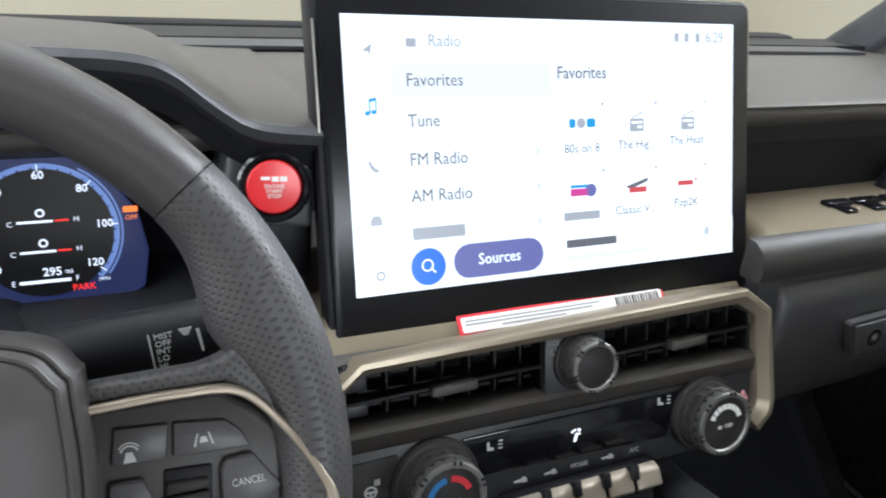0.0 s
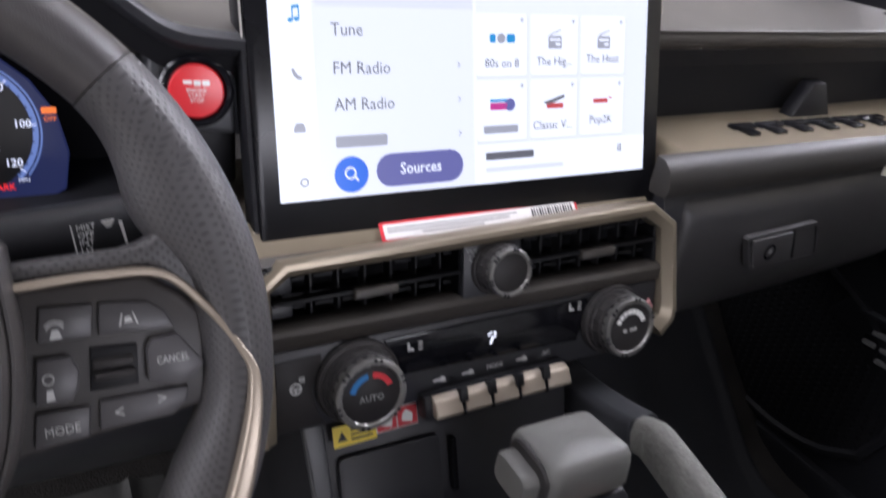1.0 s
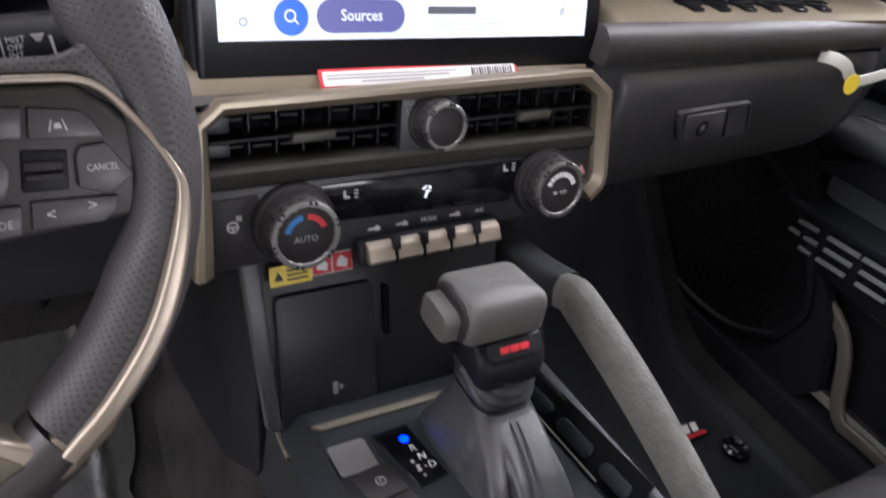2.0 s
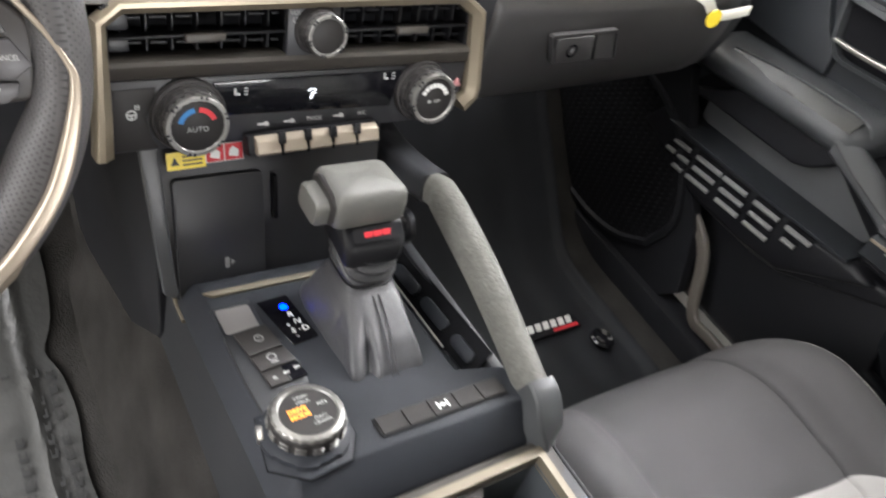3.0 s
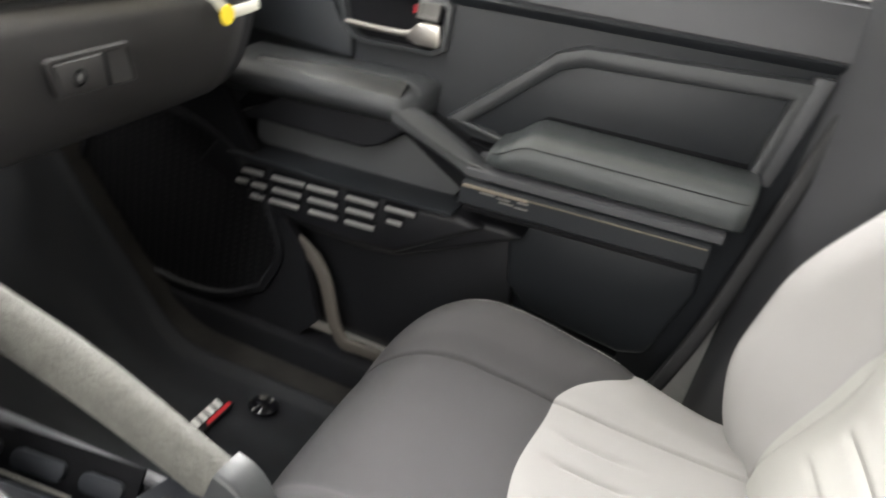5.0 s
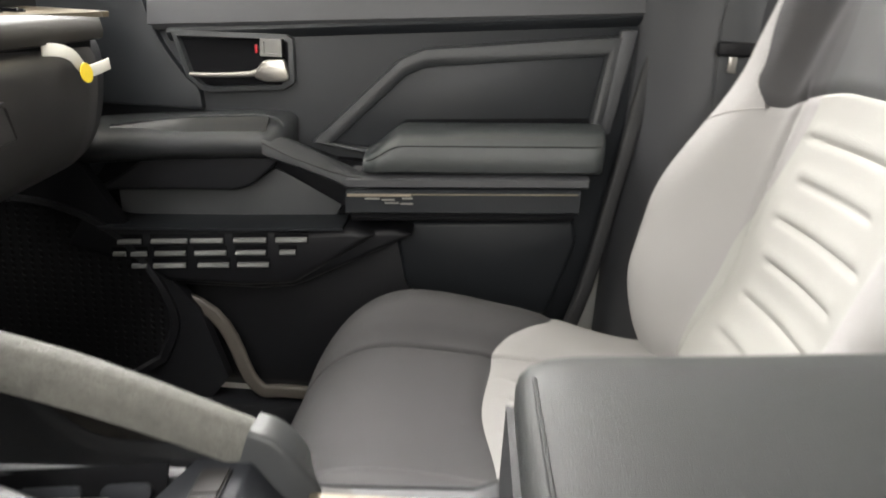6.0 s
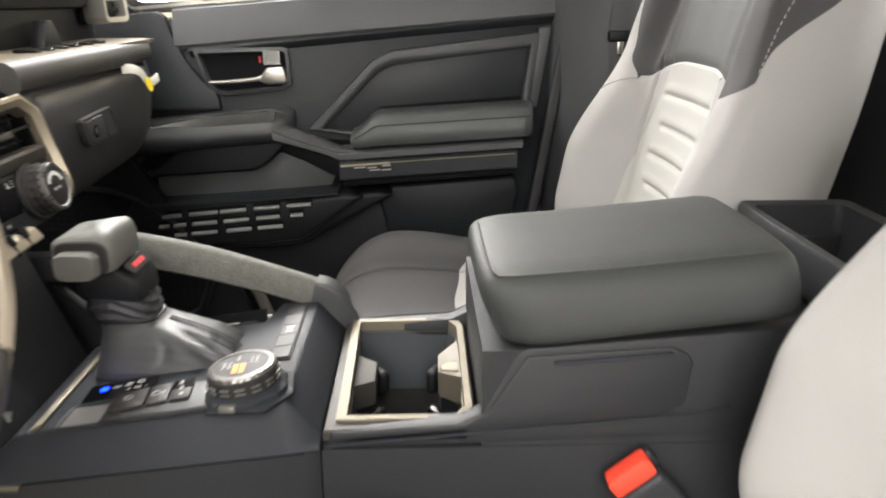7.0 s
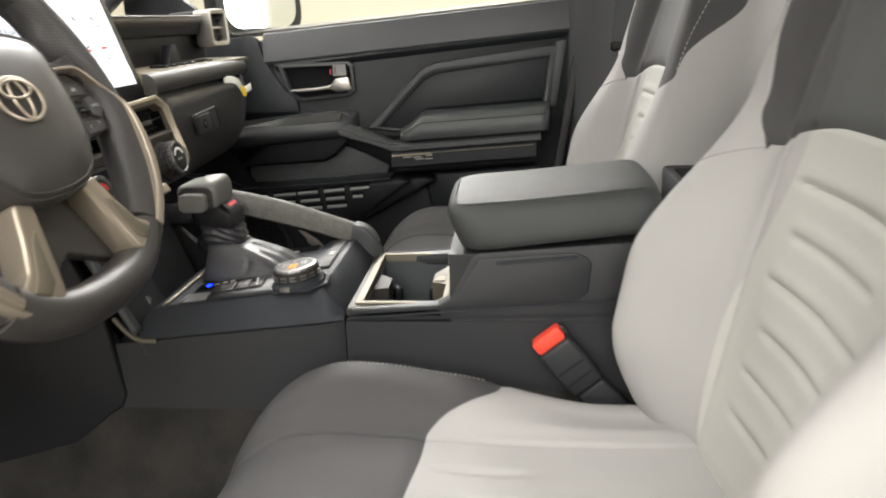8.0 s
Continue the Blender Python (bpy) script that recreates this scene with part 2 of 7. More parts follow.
def setting(name, bm, material, label, category):
    bmesh.ops.recalc_face_normals(bm, faces=bm.faces[:])
    me = bpy.data.meshes.new(name)
    bm.to_mesh(me)
    bm.free()
    ob = new(name, finish(me, material))
    HOME[ob] = Vector((0, 0, 0))
    return tagged(ob, label, category, kind="structure")


def merge(*parts):
    out = bmesh.new()
    for b in parts:
        me = bpy.data.meshes.new("t")
        b.to_mesh(me)
        b.free()
        out.from_mesh(me)
        bpy.data.meshes.remove(me)
    return out


def axes(origin, x, y):
    """A frame from an origin and two directions; its z is x cross y."""
    x, y = Vector(x).normalized(), Vector(y).normalized()
    z = x.cross(y).normalized()
    y = z.cross(x)
    m = Matrix((x, y, z)).transposed().to_4x4()
    m.translation = Vector(origin)
    return m


def bevelled(bm, size, seg=2):
    if size > 0:
        edges = [e for e in bm.edges if len(e.link_faces) == 2 and e.calc_face_angle(0) > 0.3]
        bmesh.ops.bevel(bm, geom=edges, offset=size, segments=seg, profile=0.5, affect="EDGES", clamp_overlap=True)
    return bm


def moved(bm, m):
    bmesh.ops.transform(bm, matrix=m, verts=bm.verts[:])
    return bm


def block(lo, hi, bev=0.002, seg=2, m=None):
    bm = bmesh.new()
    bmesh.ops.create_cube(bm, size=1)
    lo, hi = Vector(lo), Vector(hi)
    for v in bm.verts:
        v.co = Vector([lo[i] + (hi[i] - lo[i]) * (v.co[i] + 0.5) for i in range(3)])
    bevelled(bm, bev, seg)
    return moved(bm, m) if m else bm


def prism(points, vec, bev=0.002, seg=2, m=None):
    """A polygon given as 3D points, pushed along vec."""
    bm = bmesh.new()
    a = [bm.verts.new(p) for p in points]
    b = [bm.verts.new(Vector(p) + Vector(vec)) for p in points]
    bm.faces.new(a)
    bm.faces.new(b[::-1])
    for i in range(len(a)):
        j = (i + 1) % len(a)
        bm.faces.new((a[i], b[i], b[j], a[j]))
    bmesh.ops.recalc_face_normals(bm, faces=bm.faces[:])
    bevelled(bm, bev, seg)
    return moved(bm, m) if m else bm


def plate(points, h, m, bev=0.0005, seg=1, z=0.0):
    """A 2D outline in the frame m, thick h along its z."""
    return prism([(x, y, z) for x, y in points], (0, 0, h), bev, seg, m)


def side_plate(points, x0, x1, bev=0.002, seg=2):
    """A (y, z) outline pushed from x0 to x1."""
    return prism([(x0, y, z) for y, z in points], (x1 - x0, 0, 0), bev, seg)


def rounded(w, h, r, n=5, cx=0.0, cy=0.0):
    out = []
    for k, (sx, sy) in enumerate(((1, 1), (-1, 1), (-1, -1), (1, -1))):
        for i in range(n + 1):
            a = math.pi / 2 * (k + i / n)
            out.append((cx + sx * (w / 2 - r) + r * math.cos(a), cy + sy * (h / 2 - r) + r * math.sin(a)))
    return out


def oval(rx, ry, n=32, cx=0.0, cy=0.0):
    return [(cx + rx * math.cos(2 * math.pi * i / n), cy + ry * math.sin(2 * math.pi * i / n)) for i in range(n)]


def lathe(profile, m, n=48, ripple=None, cap=True):
    """Turns (radius, height) points round the z of the frame m."""
    bm = bmesh.new()
    rings = []
    for r, h in profile:
        ring = []
        for i in range(n):
            a = 2 * math.pi * i / n
            q = r * (ripple(a, h) if ripple else 1)
            ring.append(bm.verts.new((q * math.cos(a), q * math.sin(a), h)))
        rings.append(ring)
    for a, b in zip(rings, rings[1:]):
        for i in range(n):
            j = (i + 1) % n
            bm.faces.new((a[i], a[j], b[j], b[i]))
    if cap and profile[0][0] > 1e-5:
        bm.faces.new(rings[0][::-1])
    if cap and profile[-1][0] > 1e-5:
        bm.faces.new(rings[-1])
    bmesh.ops.remove_doubles(bm, verts=bm.verts[:], dist=1e-6)
    return moved(bm, m)


def loft(rings, closed=True, caps=True):
    bm = bmesh.new()
    vs = [[bm.verts.new(p) for p in ring] for ring in rings]
    n = len(vs[0])
    for a, b in zip(vs, vs[1:]):
        for i in range(n if closed else n - 1):
            j = (i + 1) % n
            bm.faces.new((a[i], a[j], b[j], b[i]))
    if caps:
        bm.faces.new(vs[0][::-1])
        bm.faces.new(vs[-1])
    return bm


def spline(points, n):
    """n + 1 points along a smooth curve through the given ones."""
    pts = [Vector(p) for p in points]
    pts = [2 * pts[0] - pts[1]] + pts + [2 * pts[-1] - pts[-2]]
    out = []
    for k in range(n + 1):
        s = k / n * (len(pts) - 3)
        i = min(int(s), len(pts) - 4)
        t = s - i
        a, b, c, d = pts[i:i + 4]
        out.append(0.5 * (2 * b + (c - a) * t + (2 * a - 5 * b + 4 * c - d) * t * t + (3 * b - a - 3 * c + d) * t ** 3))
    return out


def sweep(path, outline, up=(0, 0, 1), scale=None, close=False):
    """Pushes a 2D outline along a path. scale: one factor, or a pair, for each point."""
    path = [Vector(p) for p in path]
    rings = []
    for i, p in enumerate(path):
        if close:
            d = path[(i + 1) % len(path)] - path[i - 1]
        else:
            d = path[min(i + 1, len(path) - 1)] - path[max(i - 1, 0)]
        d.normalize()
        side = d.cross(Vector(up)).normalized()
        top = side.cross(d).normalized()
        s = scale(i / max(1, len(path) - 1)) if scale else 1
        sx, sy = s if isinstance(s, tuple) else (s, s)
        rings.append([p + side * x * sx + top * y * sy for x, y in outline])
    if close:
        rings.append(rings[0])
    bm = loft(rings, caps=not close)
    bmesh.ops.remove_doubles(bm, verts=bm.verts[:], dist=1e-6)
    return bm


def sheet(f, us, vs, thick=0.0):
    """A grid of points f(u, v); a thickness is added behind along z if asked."""
    bm = bmesh.new()
    g = [[bm.verts.new(f(u, v)) for v in vs] for u in us]
    for i in range(len(us) - 1):
        for j in range(len(vs) - 1):
            bm.faces.new((g[i][j], g[i + 1][j], g[i + 1][j + 1], g[i][j + 1]))
    if thick:
        bmesh.ops.recalc_face_normals(bm, faces=bm.faces[:])
        bmesh.ops.solidify(bm, geom=bm.faces[:], thickness=thick)
    return bm


def steps(a, b, n):
    return [a + (b - a) * i / n for i in range(n + 1)]


def smooth(a, b, x):
    t = min(1, max(0, (x - a) / (b - a)))
    return t * t * (3 - 2 * t)


def letters(body, size, m, depth=0.0002, align="CENTER", bold=0.0, squeeze=1.0):
    """Writing in the built-in font as a bmesh, in the frame m."""
    data = bpy.data.curves.new("t", "FONT")
    data.body, data.size, data.extrude, data.align_x, data.align_y, data.offset = body, size, depth, align, "CENTER", bold
    data.resolution_u = 2
    ob = bpy.data.objects.new("t", data)
    me = bpy.data.meshes.new_from_object(ob)
    bm = bmesh.new()
    bm.from_mesh(me)
    bpy.data.objects.remove(ob)
    bpy.data.meshes.remove(me)
    bpy.data.curves.remove(data)
    return moved(bm, m @ Matrix.Diagonal((squeeze, 1, 1, 1)))

# ---- the showroom round the car ----
setting("showroom_floor", block((-7, -8, -0.62), (7, 8, -0.52), 0), SHOW_FLOOR, "pale grey showroom floor under the parked car", "floor")
setting("wall_front", block((-7, 7.0, -0.52), (7, 7.2, 3.3), 0), WALL, "plain cream painted showroom wall ahead of the car", "wall")
setting("wall_rear", block((-7, -8.2, -0.52), (7, -8.0, 3.3), 0), WALL, "plain cream painted showroom wall behind the car", "wall")
setting("wall_passenger_side", block((5.0, -8, -0.52), (5.2, 7, 3.3), 0), WALL, "plain cream painted wall beside the passenger window", "wall")
setting("wall_driver_side", block((-7.2, -8, -0.52), (-7, 7, 3.3), 0), WALL, "plain cream painted showroom wall on the driver side", "wall")
setting("showroom_ceiling", block((-7, -8, 3.3), (7, 7, 3.5), 0), SHOW_CEILING, "off-white showroom ceiling", "ceiling")

# ---- the cabin shell ----
SEAT_X = 0.38


def floor_height(x, y):
    """Height of the cabin floor: flat, rising to the toe board, with a tunnel in the middle."""
    z = 0.03 + 0.42 * smooth(0.45, 1.0, y)
    tunnel = 0.27 * (1 - smooth(0.105, 0.180, abs(x - 0.01)))
    return max(z, 0.03 + tunnel)


setting("floor", sheet(lambda x, y: (x, y, floor_height(x, y)), steps(-0.78, 0.78, 78), steps(-1.0, 0.98, 66), 0.02), CARPET,
        "charcoal cut-pile carpet over the cabin floor and tunnel", "floor")
# Black sheet laid over the carpet, darker than on the driver side.
setting("tunnel_sheet_passenger", sheet(lambda x, y: (x, y, floor_height(x, y) + 0.005), steps(0.112, 0.215, 24), steps(-0.05, 0.94, 40), 0.004), KICK, "black sheet over the passenger side of the tunnel", "trim")
setting("firewall", block((-0.80, 0.98, 0.0), (0.80, 1.02, 0.70), 0.004), KICK, "black firewall panel behind the dashboard", "wall")
setting("wall_cab_rear", side_plate([(-1.02, 0.0), (-1.0, 0.0), (-1.06, 0.70), (-1.08, 0.70)], -0.78, 0.78, 0.002), KICK,
        "black rear panel of the cab behind the seats", "wall")
setting("ceiling", sheet(lambda x, y: (x, y, 1.13 + 0.02 * math.cos(x * 1.8) - 0.03 * smooth(0.1, 0.35, y)), steps(-0.66, 0.66, 16), steps(-1.02, 0.26, 16), 0.03),
        HEADLINER, "pale grey fabric headliner over the seats", "ceiling")


def pillar(name, low, high, w, label):
    setting(name, sweep(spline([low, (Vector(low) + Vector(high)) / 2 + Vector((math.copysign(0.015, low[0]), 0, 0.01)), high], 8), rounded(w, 0.06, 0.018), up=(1, 0, 0)), DOOR_TOP, label, "pillar")


for side, word in ((1, "passenger"), (-1, "driver")):
    pillar("a_pillar_" + word, (0.755 * side, 0.86, 0.68), (0.66 * side, 0.26, 1.12), 0.06, "dark grey trimmed windscreen pillar on the " + word + " side")
    setting("cant_rail_" + word, block((0.63 * side - 0.03, -1.0, 1.09), (0.63 * side + 0.03, 0.27, 1.15), 0.015), HEADLINER, "grey roof rail above the " + word + " door", "rail")
setting("b_pillar_driver", block((-0.80, -0.56, 0.05), (-0.72, -0.36, 1.1), 0.02), DOOR_TOP, "dark grey door pillar behind the driver seat", "pillar")
setting("sill_driver", block((-0.86, -0.6, -0.12), (-0.70, 0.95, 0.07), 0.02), KICK, "black door sill of the open driver doorway", "sill")
setting("sill_passenger", block((0.70, -0.5, -0.12), (0.76, 0.95, 0.075), 0.015), KICK, "black door sill beside the passenger footwell", "sill")
setting("outer_skin_passenger", side_plate([(0.98, -0.1), (0.98, 0.62), (0.60, 0.645), (-0.275, 0.70), (-1.02, 0.74), (-1.02, -0.1)], 0.862, 0.87, 0.0), BODY_PAINT, "grey outer door skin on the passenger side", "body panel")
# Unseen panel, taken up past the window to keep bright wall reflections out.
setting("rear_blocker_passenger", side_plate([(-0.42, 0.05), (-1.02, 0.05), (-1.06, 1.10), (-0.42, 1.10)], 0.80, 0.84, 0.004), DOOR, "unseen black panel blocking light at the passenger rear door", "door")

# Unseen panel of the same height closes off light on the driver side.
setting("rear_blocker_driver", side_plate([(-0.50, 0.05), (-1.02, 0.05), (-1.06, 1.10), (-0.50, 1.10)], -0.80, -0.84, 0.004), DOOR, "unseen black panel blocking light at the driver rear door", "door")

# windscreen and side window
screen_glass = setting("windscreen", sheet(lambda u, v: (u * (0.74 - 0.09 * v), 0.80 - 0.54 * v + 0.04 * (1 - u * u), 0.712 + 0.41 * v), steps(-1, 1, 12), steps(0, 1, 8), 0.004), GLASS,
                       "clear curved windscreen above the dashboard", "window")
screen_glass.visible_shadow = False
door_glass = setting("window_passenger", sheet(lambda y, v: (0.83 - 0.14 * v, y, (0.655 - 0.079 * (y - 0.52)) + v * (0.46 - 0.4 * smooth(0.1, 0.75, y))), steps(-0.30, 0.60, 12), steps(0, 1, 6), 0.004), GLASS,
                     "clear side window of the passenger door", "window")
door_glass.visible_shadow = False

# passenger pillar trim between the doors, and the rubber seal before it
setting("b_pillar_passenger", loft([[(x, y, z) for x, y in ((0.83, -0.255), (0.79, -0.262), (0.757, -0.295), (0.735, -0.335), (0.725, -0.40), (0.735, -0.47), (0.83, -0.48))]
                                    for z in (0.03, 0.3, 0.6, 0.9, 1.1)]), DOOR_TOP, "dark grey plastic trim on the door pillar beside the passenger seat", "pillar")
SEAL_PATH = spline([(0.745, 0.60, 0.42), (0.735, 0.482, 0.276), (0.727, 0.324, 0.210), (0.722, 0.262, 0.100), (0.72, 0.20, 0.092), (0.722, -0.05, 0.085), (0.735, -0.15, 0.10), (0.755, -0.215, 0.25), (0.775, -0.255, 0.45), (0.785, -0.283, 0.62), (0.78, -0.305, 0.78)], 60)
setting("trim_door_opening", sweep(SEAL_PATH[:26], rounded(0.021, 0.012, 0.005), up=(1, 0, 0)), SILL_TRIM, "brown-grey rubber welt along the lower door opening", "trim")
setting("seal_door_rear", sweep(SEAL_PATH[26:], rounded(0.022, 0.014, 0.006), up=(1, 0, 0)), SEAL, "black rubber door seal along the rear edge of the door", "seal")

# ---- the dashboard ----
dash = thing("dashboard", (0.0, 0.5, 0.45), "dark grey grained dashboard with a tan-lit open shelf", "dashboard")


def run(profile, x0, x1, bev=0.004, curve=0.0, n=10):
    """A (y, z) profile run along x; curve: how far its ends bend away."""
    rings = []
    for x in steps(x0, x1, n):
        d = curve * (x / 0.6) ** 2
        rings.append([(x, y + d, z) for y, z in profile])
    bm = loft(rings)
    return bm


TOP = [tuple(p) for p in spline([(0.473, 0.699, 0), (0.466, 0.706, 0), (0.467, 0.714, 0), (0.475, 0.7185, 0), (0.56, 0.7195, 0), (0.68, 0.718, 0), (0.80, 0.712, 0)], 30)]
part("upper_pad", run([(y, z) for y, z, _ in TOP] + [(0.80, 0.68), (0.55, 0.685), (0.50, 0.696)], 0.02, 0.665, curve=0.01), DASH_TOP, dash, "grey soft upper pad with wall reflection in its brown tint")
part("defroster_strip", run([(0.70, 0.7182), (0.70, 0.7215), (0.75, 0.7195), (0.75, 0.7160)], -0.60, 0.62, curve=0.0), DASH, dash)
part("windscreen_border", run([(0.765, 0.712), (0.765, 0.7185), (0.83, 0.7185), (0.83, 0.712)], -0.70, 0.70), BLACK, dash)
part("upper_face", run([(0.472, 0.700), (0.476, 0.684), (0.50, 0.678), (0.53, 0.69), (0.53, 0.697)], 0.02, 0.662, curve=0.01), KNEE, dash)
part("shelf_back", run([(0.484, 0.695), (0.53, 0.695), (0.53, 0.62), (0.480, 0.62)], 0.02, 0.665, curve=0.02), BLACK, dash)


def shelf_z(x, y):
    return 0.5985 + 0.033 * smooth(0.160, 0.200, x) + 0.10 * min(max(y - 0.378, 0), 0.032)


shelf = part("shelf", sheet(lambda x, y: (x, y, shelf_z(x, y)), [-0.175, -0.17] + steps(-0.16, 0.15, 12) + steps(0.154, 0.21, 14) + steps(0.22, 0.64, 24), steps(0.404, 0.53, 12), 0.006), SHELF_SHEEN, dash, "shelf top with a warm sheen in its tan colour")
part("shelf_ramp", run([(0.4065, 0.6040), (0.4035, 0.6018), (0.3985, 0.5970), (0.3935, 0.5915), (0.3945, 0.5890), (0.42, 0.5890), (0.42, 0.6040)], -0.178, 0.1625), SHELF_SHEEN, dash, "slope below the screen with a warm sheen in its tan colour")
part("ramp_foot", run([(0.3936, 0.5920), (0.3900, 0.5905), (0.3870, 0.5885), (0.3880, 0.5870), (0.4100, 0.5870), (0.4100, 0.5915)], -0.180, 0.1600), DASH_TOP, dash)
part("shelf_front_lip", run([(0.386, 0.6035), (0.3815, 0.606), (0.3805, 0.614), (0.384, 0.627), (0.393, 0.6340), (0.402, 0.6340), (0.402, 0.6035)], 0.166, 0.612, curve=0.018), LIP, dash)
part("lip_gap", run([(0.394, 0.594), (0.394, 0.605), (0.42, 0.605), (0.42, 0.594)], 0.178, 0.605, curve=0.018), CAVITY_SHADE, dash)
# raised lettering block on the shelf, kept as plain bars
for i, (x, w) in enumerate(((0.292, 0.026), (0.327, 0.028), (0.364, 0.028), (0.401, 0.030), (0.440, 0.031), (0.480, 0.030))):
    part("emblem_bar", merge(block((x, 0.440, 0.6330), (x + w + 0.004, 0.450, 0.6385), 0.0008), block((x + 0.004, 0.424, 0.6330), (x + w * 0.65, 0.440, 0.6380), 0.0008)), PIANO, dash)

part("shelf_bracket", prism([(0.395, 0.462, 0.633), (0.455, 0.462, 0.633), (0.438, 0.466, 0.668), (0.420, 0.466, 0.668)], (0, 0.018, 0.0), 0.002, 2), BLACK, dash)

# passenger lower dash, with the glove box in it
FACE = [(0.402, 0.612), (0.386, 0.598), (0.381, 0.57), (0.384, 0.53), (0.395, 0.49), (0.42, 0.455), (0.47, 0.43)]
smooth_face = [(p[0], p[1]) for p in spline([(*q, 0) for q in FACE], 24)]
part("lower_panel", run(smooth_face + [(0.60, 0.43), (0.60, 0.612)], 0.172, 0.635, curve=0.03), DASH, dash)
glove = thing("glove_box", (0.40, 0.40, 0.45), "black grained glove box with a recessed push latch", "glove box")
glove_rings = []
for x, back in ((0.1930, 0.0080), (0.1938, 0.0045), (0.1960, 0.0018), (0.2000, 0.0004), (0.206, 0.0)) + tuple((x, 0.0) for x in steps(0.22, 0.60, 12)) + ((0.605, 0.004),):
    d = 0.03 * (x / 0.6) ** 2 + back - 0.006
    top_roll = [(0.3960, 0.5985), (0.3915, 0.5978), (0.3885, 0.5955)]
    glove_rings.append([(x, y + d, z) for y, z in top_roll + [q for q in smooth_face if q[1] < 0.590] + [(0.50, 0.434), (0.50, 0.5985)]])
part("door", loft(glove_rings), GLOVE, glove)
LATCH = axes((0.326, 0.3835, 0.5425), (1, 0.03, 0), (0, 0.02, 1))
latch_out = [(-0.0525, 0.0175), (0.0400, 0.0210), (0.0440, 0.0180), (0.0560, -0.0150), (0.0540, -0.0175), (-0.0370, -0.0175), (-0.0420, -0.0140), (-0.0545, 0.0150)]
latch_in = [(x * 0.945 + 0.0003, y * 0.86) for x, y in latch_out]
latch = part("latch", bevelled(loft([[LATCH @ Vector((x, y, z)) for x, y in q] for q, z in ((latch_out, 0.002), (latch_out, 0.0085), (latch_in, 0.0085), (latch_in, 0.0060))], caps=False), 0.0008, 2), GLOVE, glove)
part("latch_recess", plate(latch_in, 0.002, LATCH, 0.0, 1, z=0.0050), BLACK, latch)
part("latch_button", plate([(-0.0480, 0.0140), (0.0060, 0.0162), (0.0150, -0.0140), (-0.0345, -0.0142), (-0.0400, -0.0110)], 0.0032, LATCH, 0.001, 2, z=0.0068), GLOVE, latch)
part("finger_scoop", prism([(0.0120, 0.0155, 0.0070), (0.0385, 0.0170, 0.0070), (0.0500, -0.0140, 0.0085), (0.0200, -0.0142, 0.0085)], (0, 0, 0.0005), 0.0002, 1, LATCH), GLOVE, latch)
part("latch_ring", lathe([(0.0070, 0.0), (0.0078, 0.0004), (0.0070, 0.0008), (0.0055, 0.0008)], LATCH @ Matrix.Translation((-0.0210, -0.0005, 0.0098)), 24, cap=False), PIANO, latch)
part("latch_mark", plate(oval(0.0018, 0.0026, 12, cx=-0.0210), 0.0004, LATCH, 0, z=0.0102), GREY_MARK, latch)

# driver side: lower panel, knee panel and the hood over the dials
part("knee_panel", run([(0.40, 0.60), (0.385, 0.54), (0.40, 0.47), (0.45, 0.40), (0.50, 0.36), (0.56, 0.36), (0.56, 0.62)], -0.76, -0.165, curve=0.0), DASH, dash)
part("driver_cowl", run([(0.395, 0.595), (0.41, 0.612), (0.44, 0.620), (0.52, 0.62), (0.52, 0.59)], -0.76, -0.165), BLACK, dash)
part("kick_panel", prism([(-0.128, 0.392, 0.475), (-0.122, 0.352, 0.36), (-0.118, 0.342, 0.262), (-0.118, 0.348, 0.246), (-0.121, 0.365, 0.236), (-0.135, 0.53, 0.10), (-0.14, 0.90, 0.06), (-0.135, 0.90, 0.475)], (0.014, 0, 0), 0.003, 3), KNEE, dash)
part("tunnel_side", prism([(-0.104, 0.345, 0.33), (-0.104, 0.345, 0.06), (-0.104, 0.90, 0.06), (-0.104, 0.90, 0.45), (-0.104, 0.40, 0.45)], (-0.004, 0, 0), 0.001, 1), CAVITY_SHADE, dash)
HOOD = [(-0.62, 0.70), (-0.57, 0.745), (-0.48, 0.764), (-0.38, 0.766), (-0.288, 0.763), (-0.252, 0.760), (-0.234, 0.753), (-0.212, 0.735), (-0.19, 0.7225), (-0.150, 0.7175)]
hood_line = spline([(x, 0.0, z) for x, z in HOOD], 40)
part("dial_hood", loft([[(p.x, y, p.z + dz) for y, dz in ((0.444, -0.013), (0.439, -0.009), (0.438, -0.003), (0.442, 0.0005), (0.446, 0.0005))] + [(p.x, 0.46, p.z - 0.02), (p.x, 0.455, p.z - 0.02)] for p in hood_line], closed=True), DASH, dash, "dark padded lip of the dial hood")
part("hood_top", loft([[(p.x, y, p.z + (0.7190 - p.z) * k + dz) for y, k, dz in ((0.446, 0.0, 0.0004), (0.47, 0.0, 0.003), (0.53, 0.06, 0.004), (0.60, 0.35, 0.003), (0.68, 0.8, 0.001), (0.76, 1.0, -0.001), (0.76, 1.0, -0.03), (0.46, 0.0, -0.02))] for p in hood_line], closed=True), DASH_TOP, dash, "grey top of the dial hood with wall reflection in its brown tint")
part("hood_inner", loft([[(p.x * 0.985 - 0.006, y, p.z + dz) for y, dz in ((0.446, -0.013), (0.52, -0.030), (0.52, -0.040), (0.450, -0.028))] for p in hood_line]), BLACK, dash)
part("upper_pad_driver", run([(y, z - 0.0010) for y, z, _ in TOP] + [(0.80, 0.68), (0.55, 0.685)], -0.72, 0.03), DASH_TOP, dash, "grey soft upper pad with wall reflection in its brown tint")
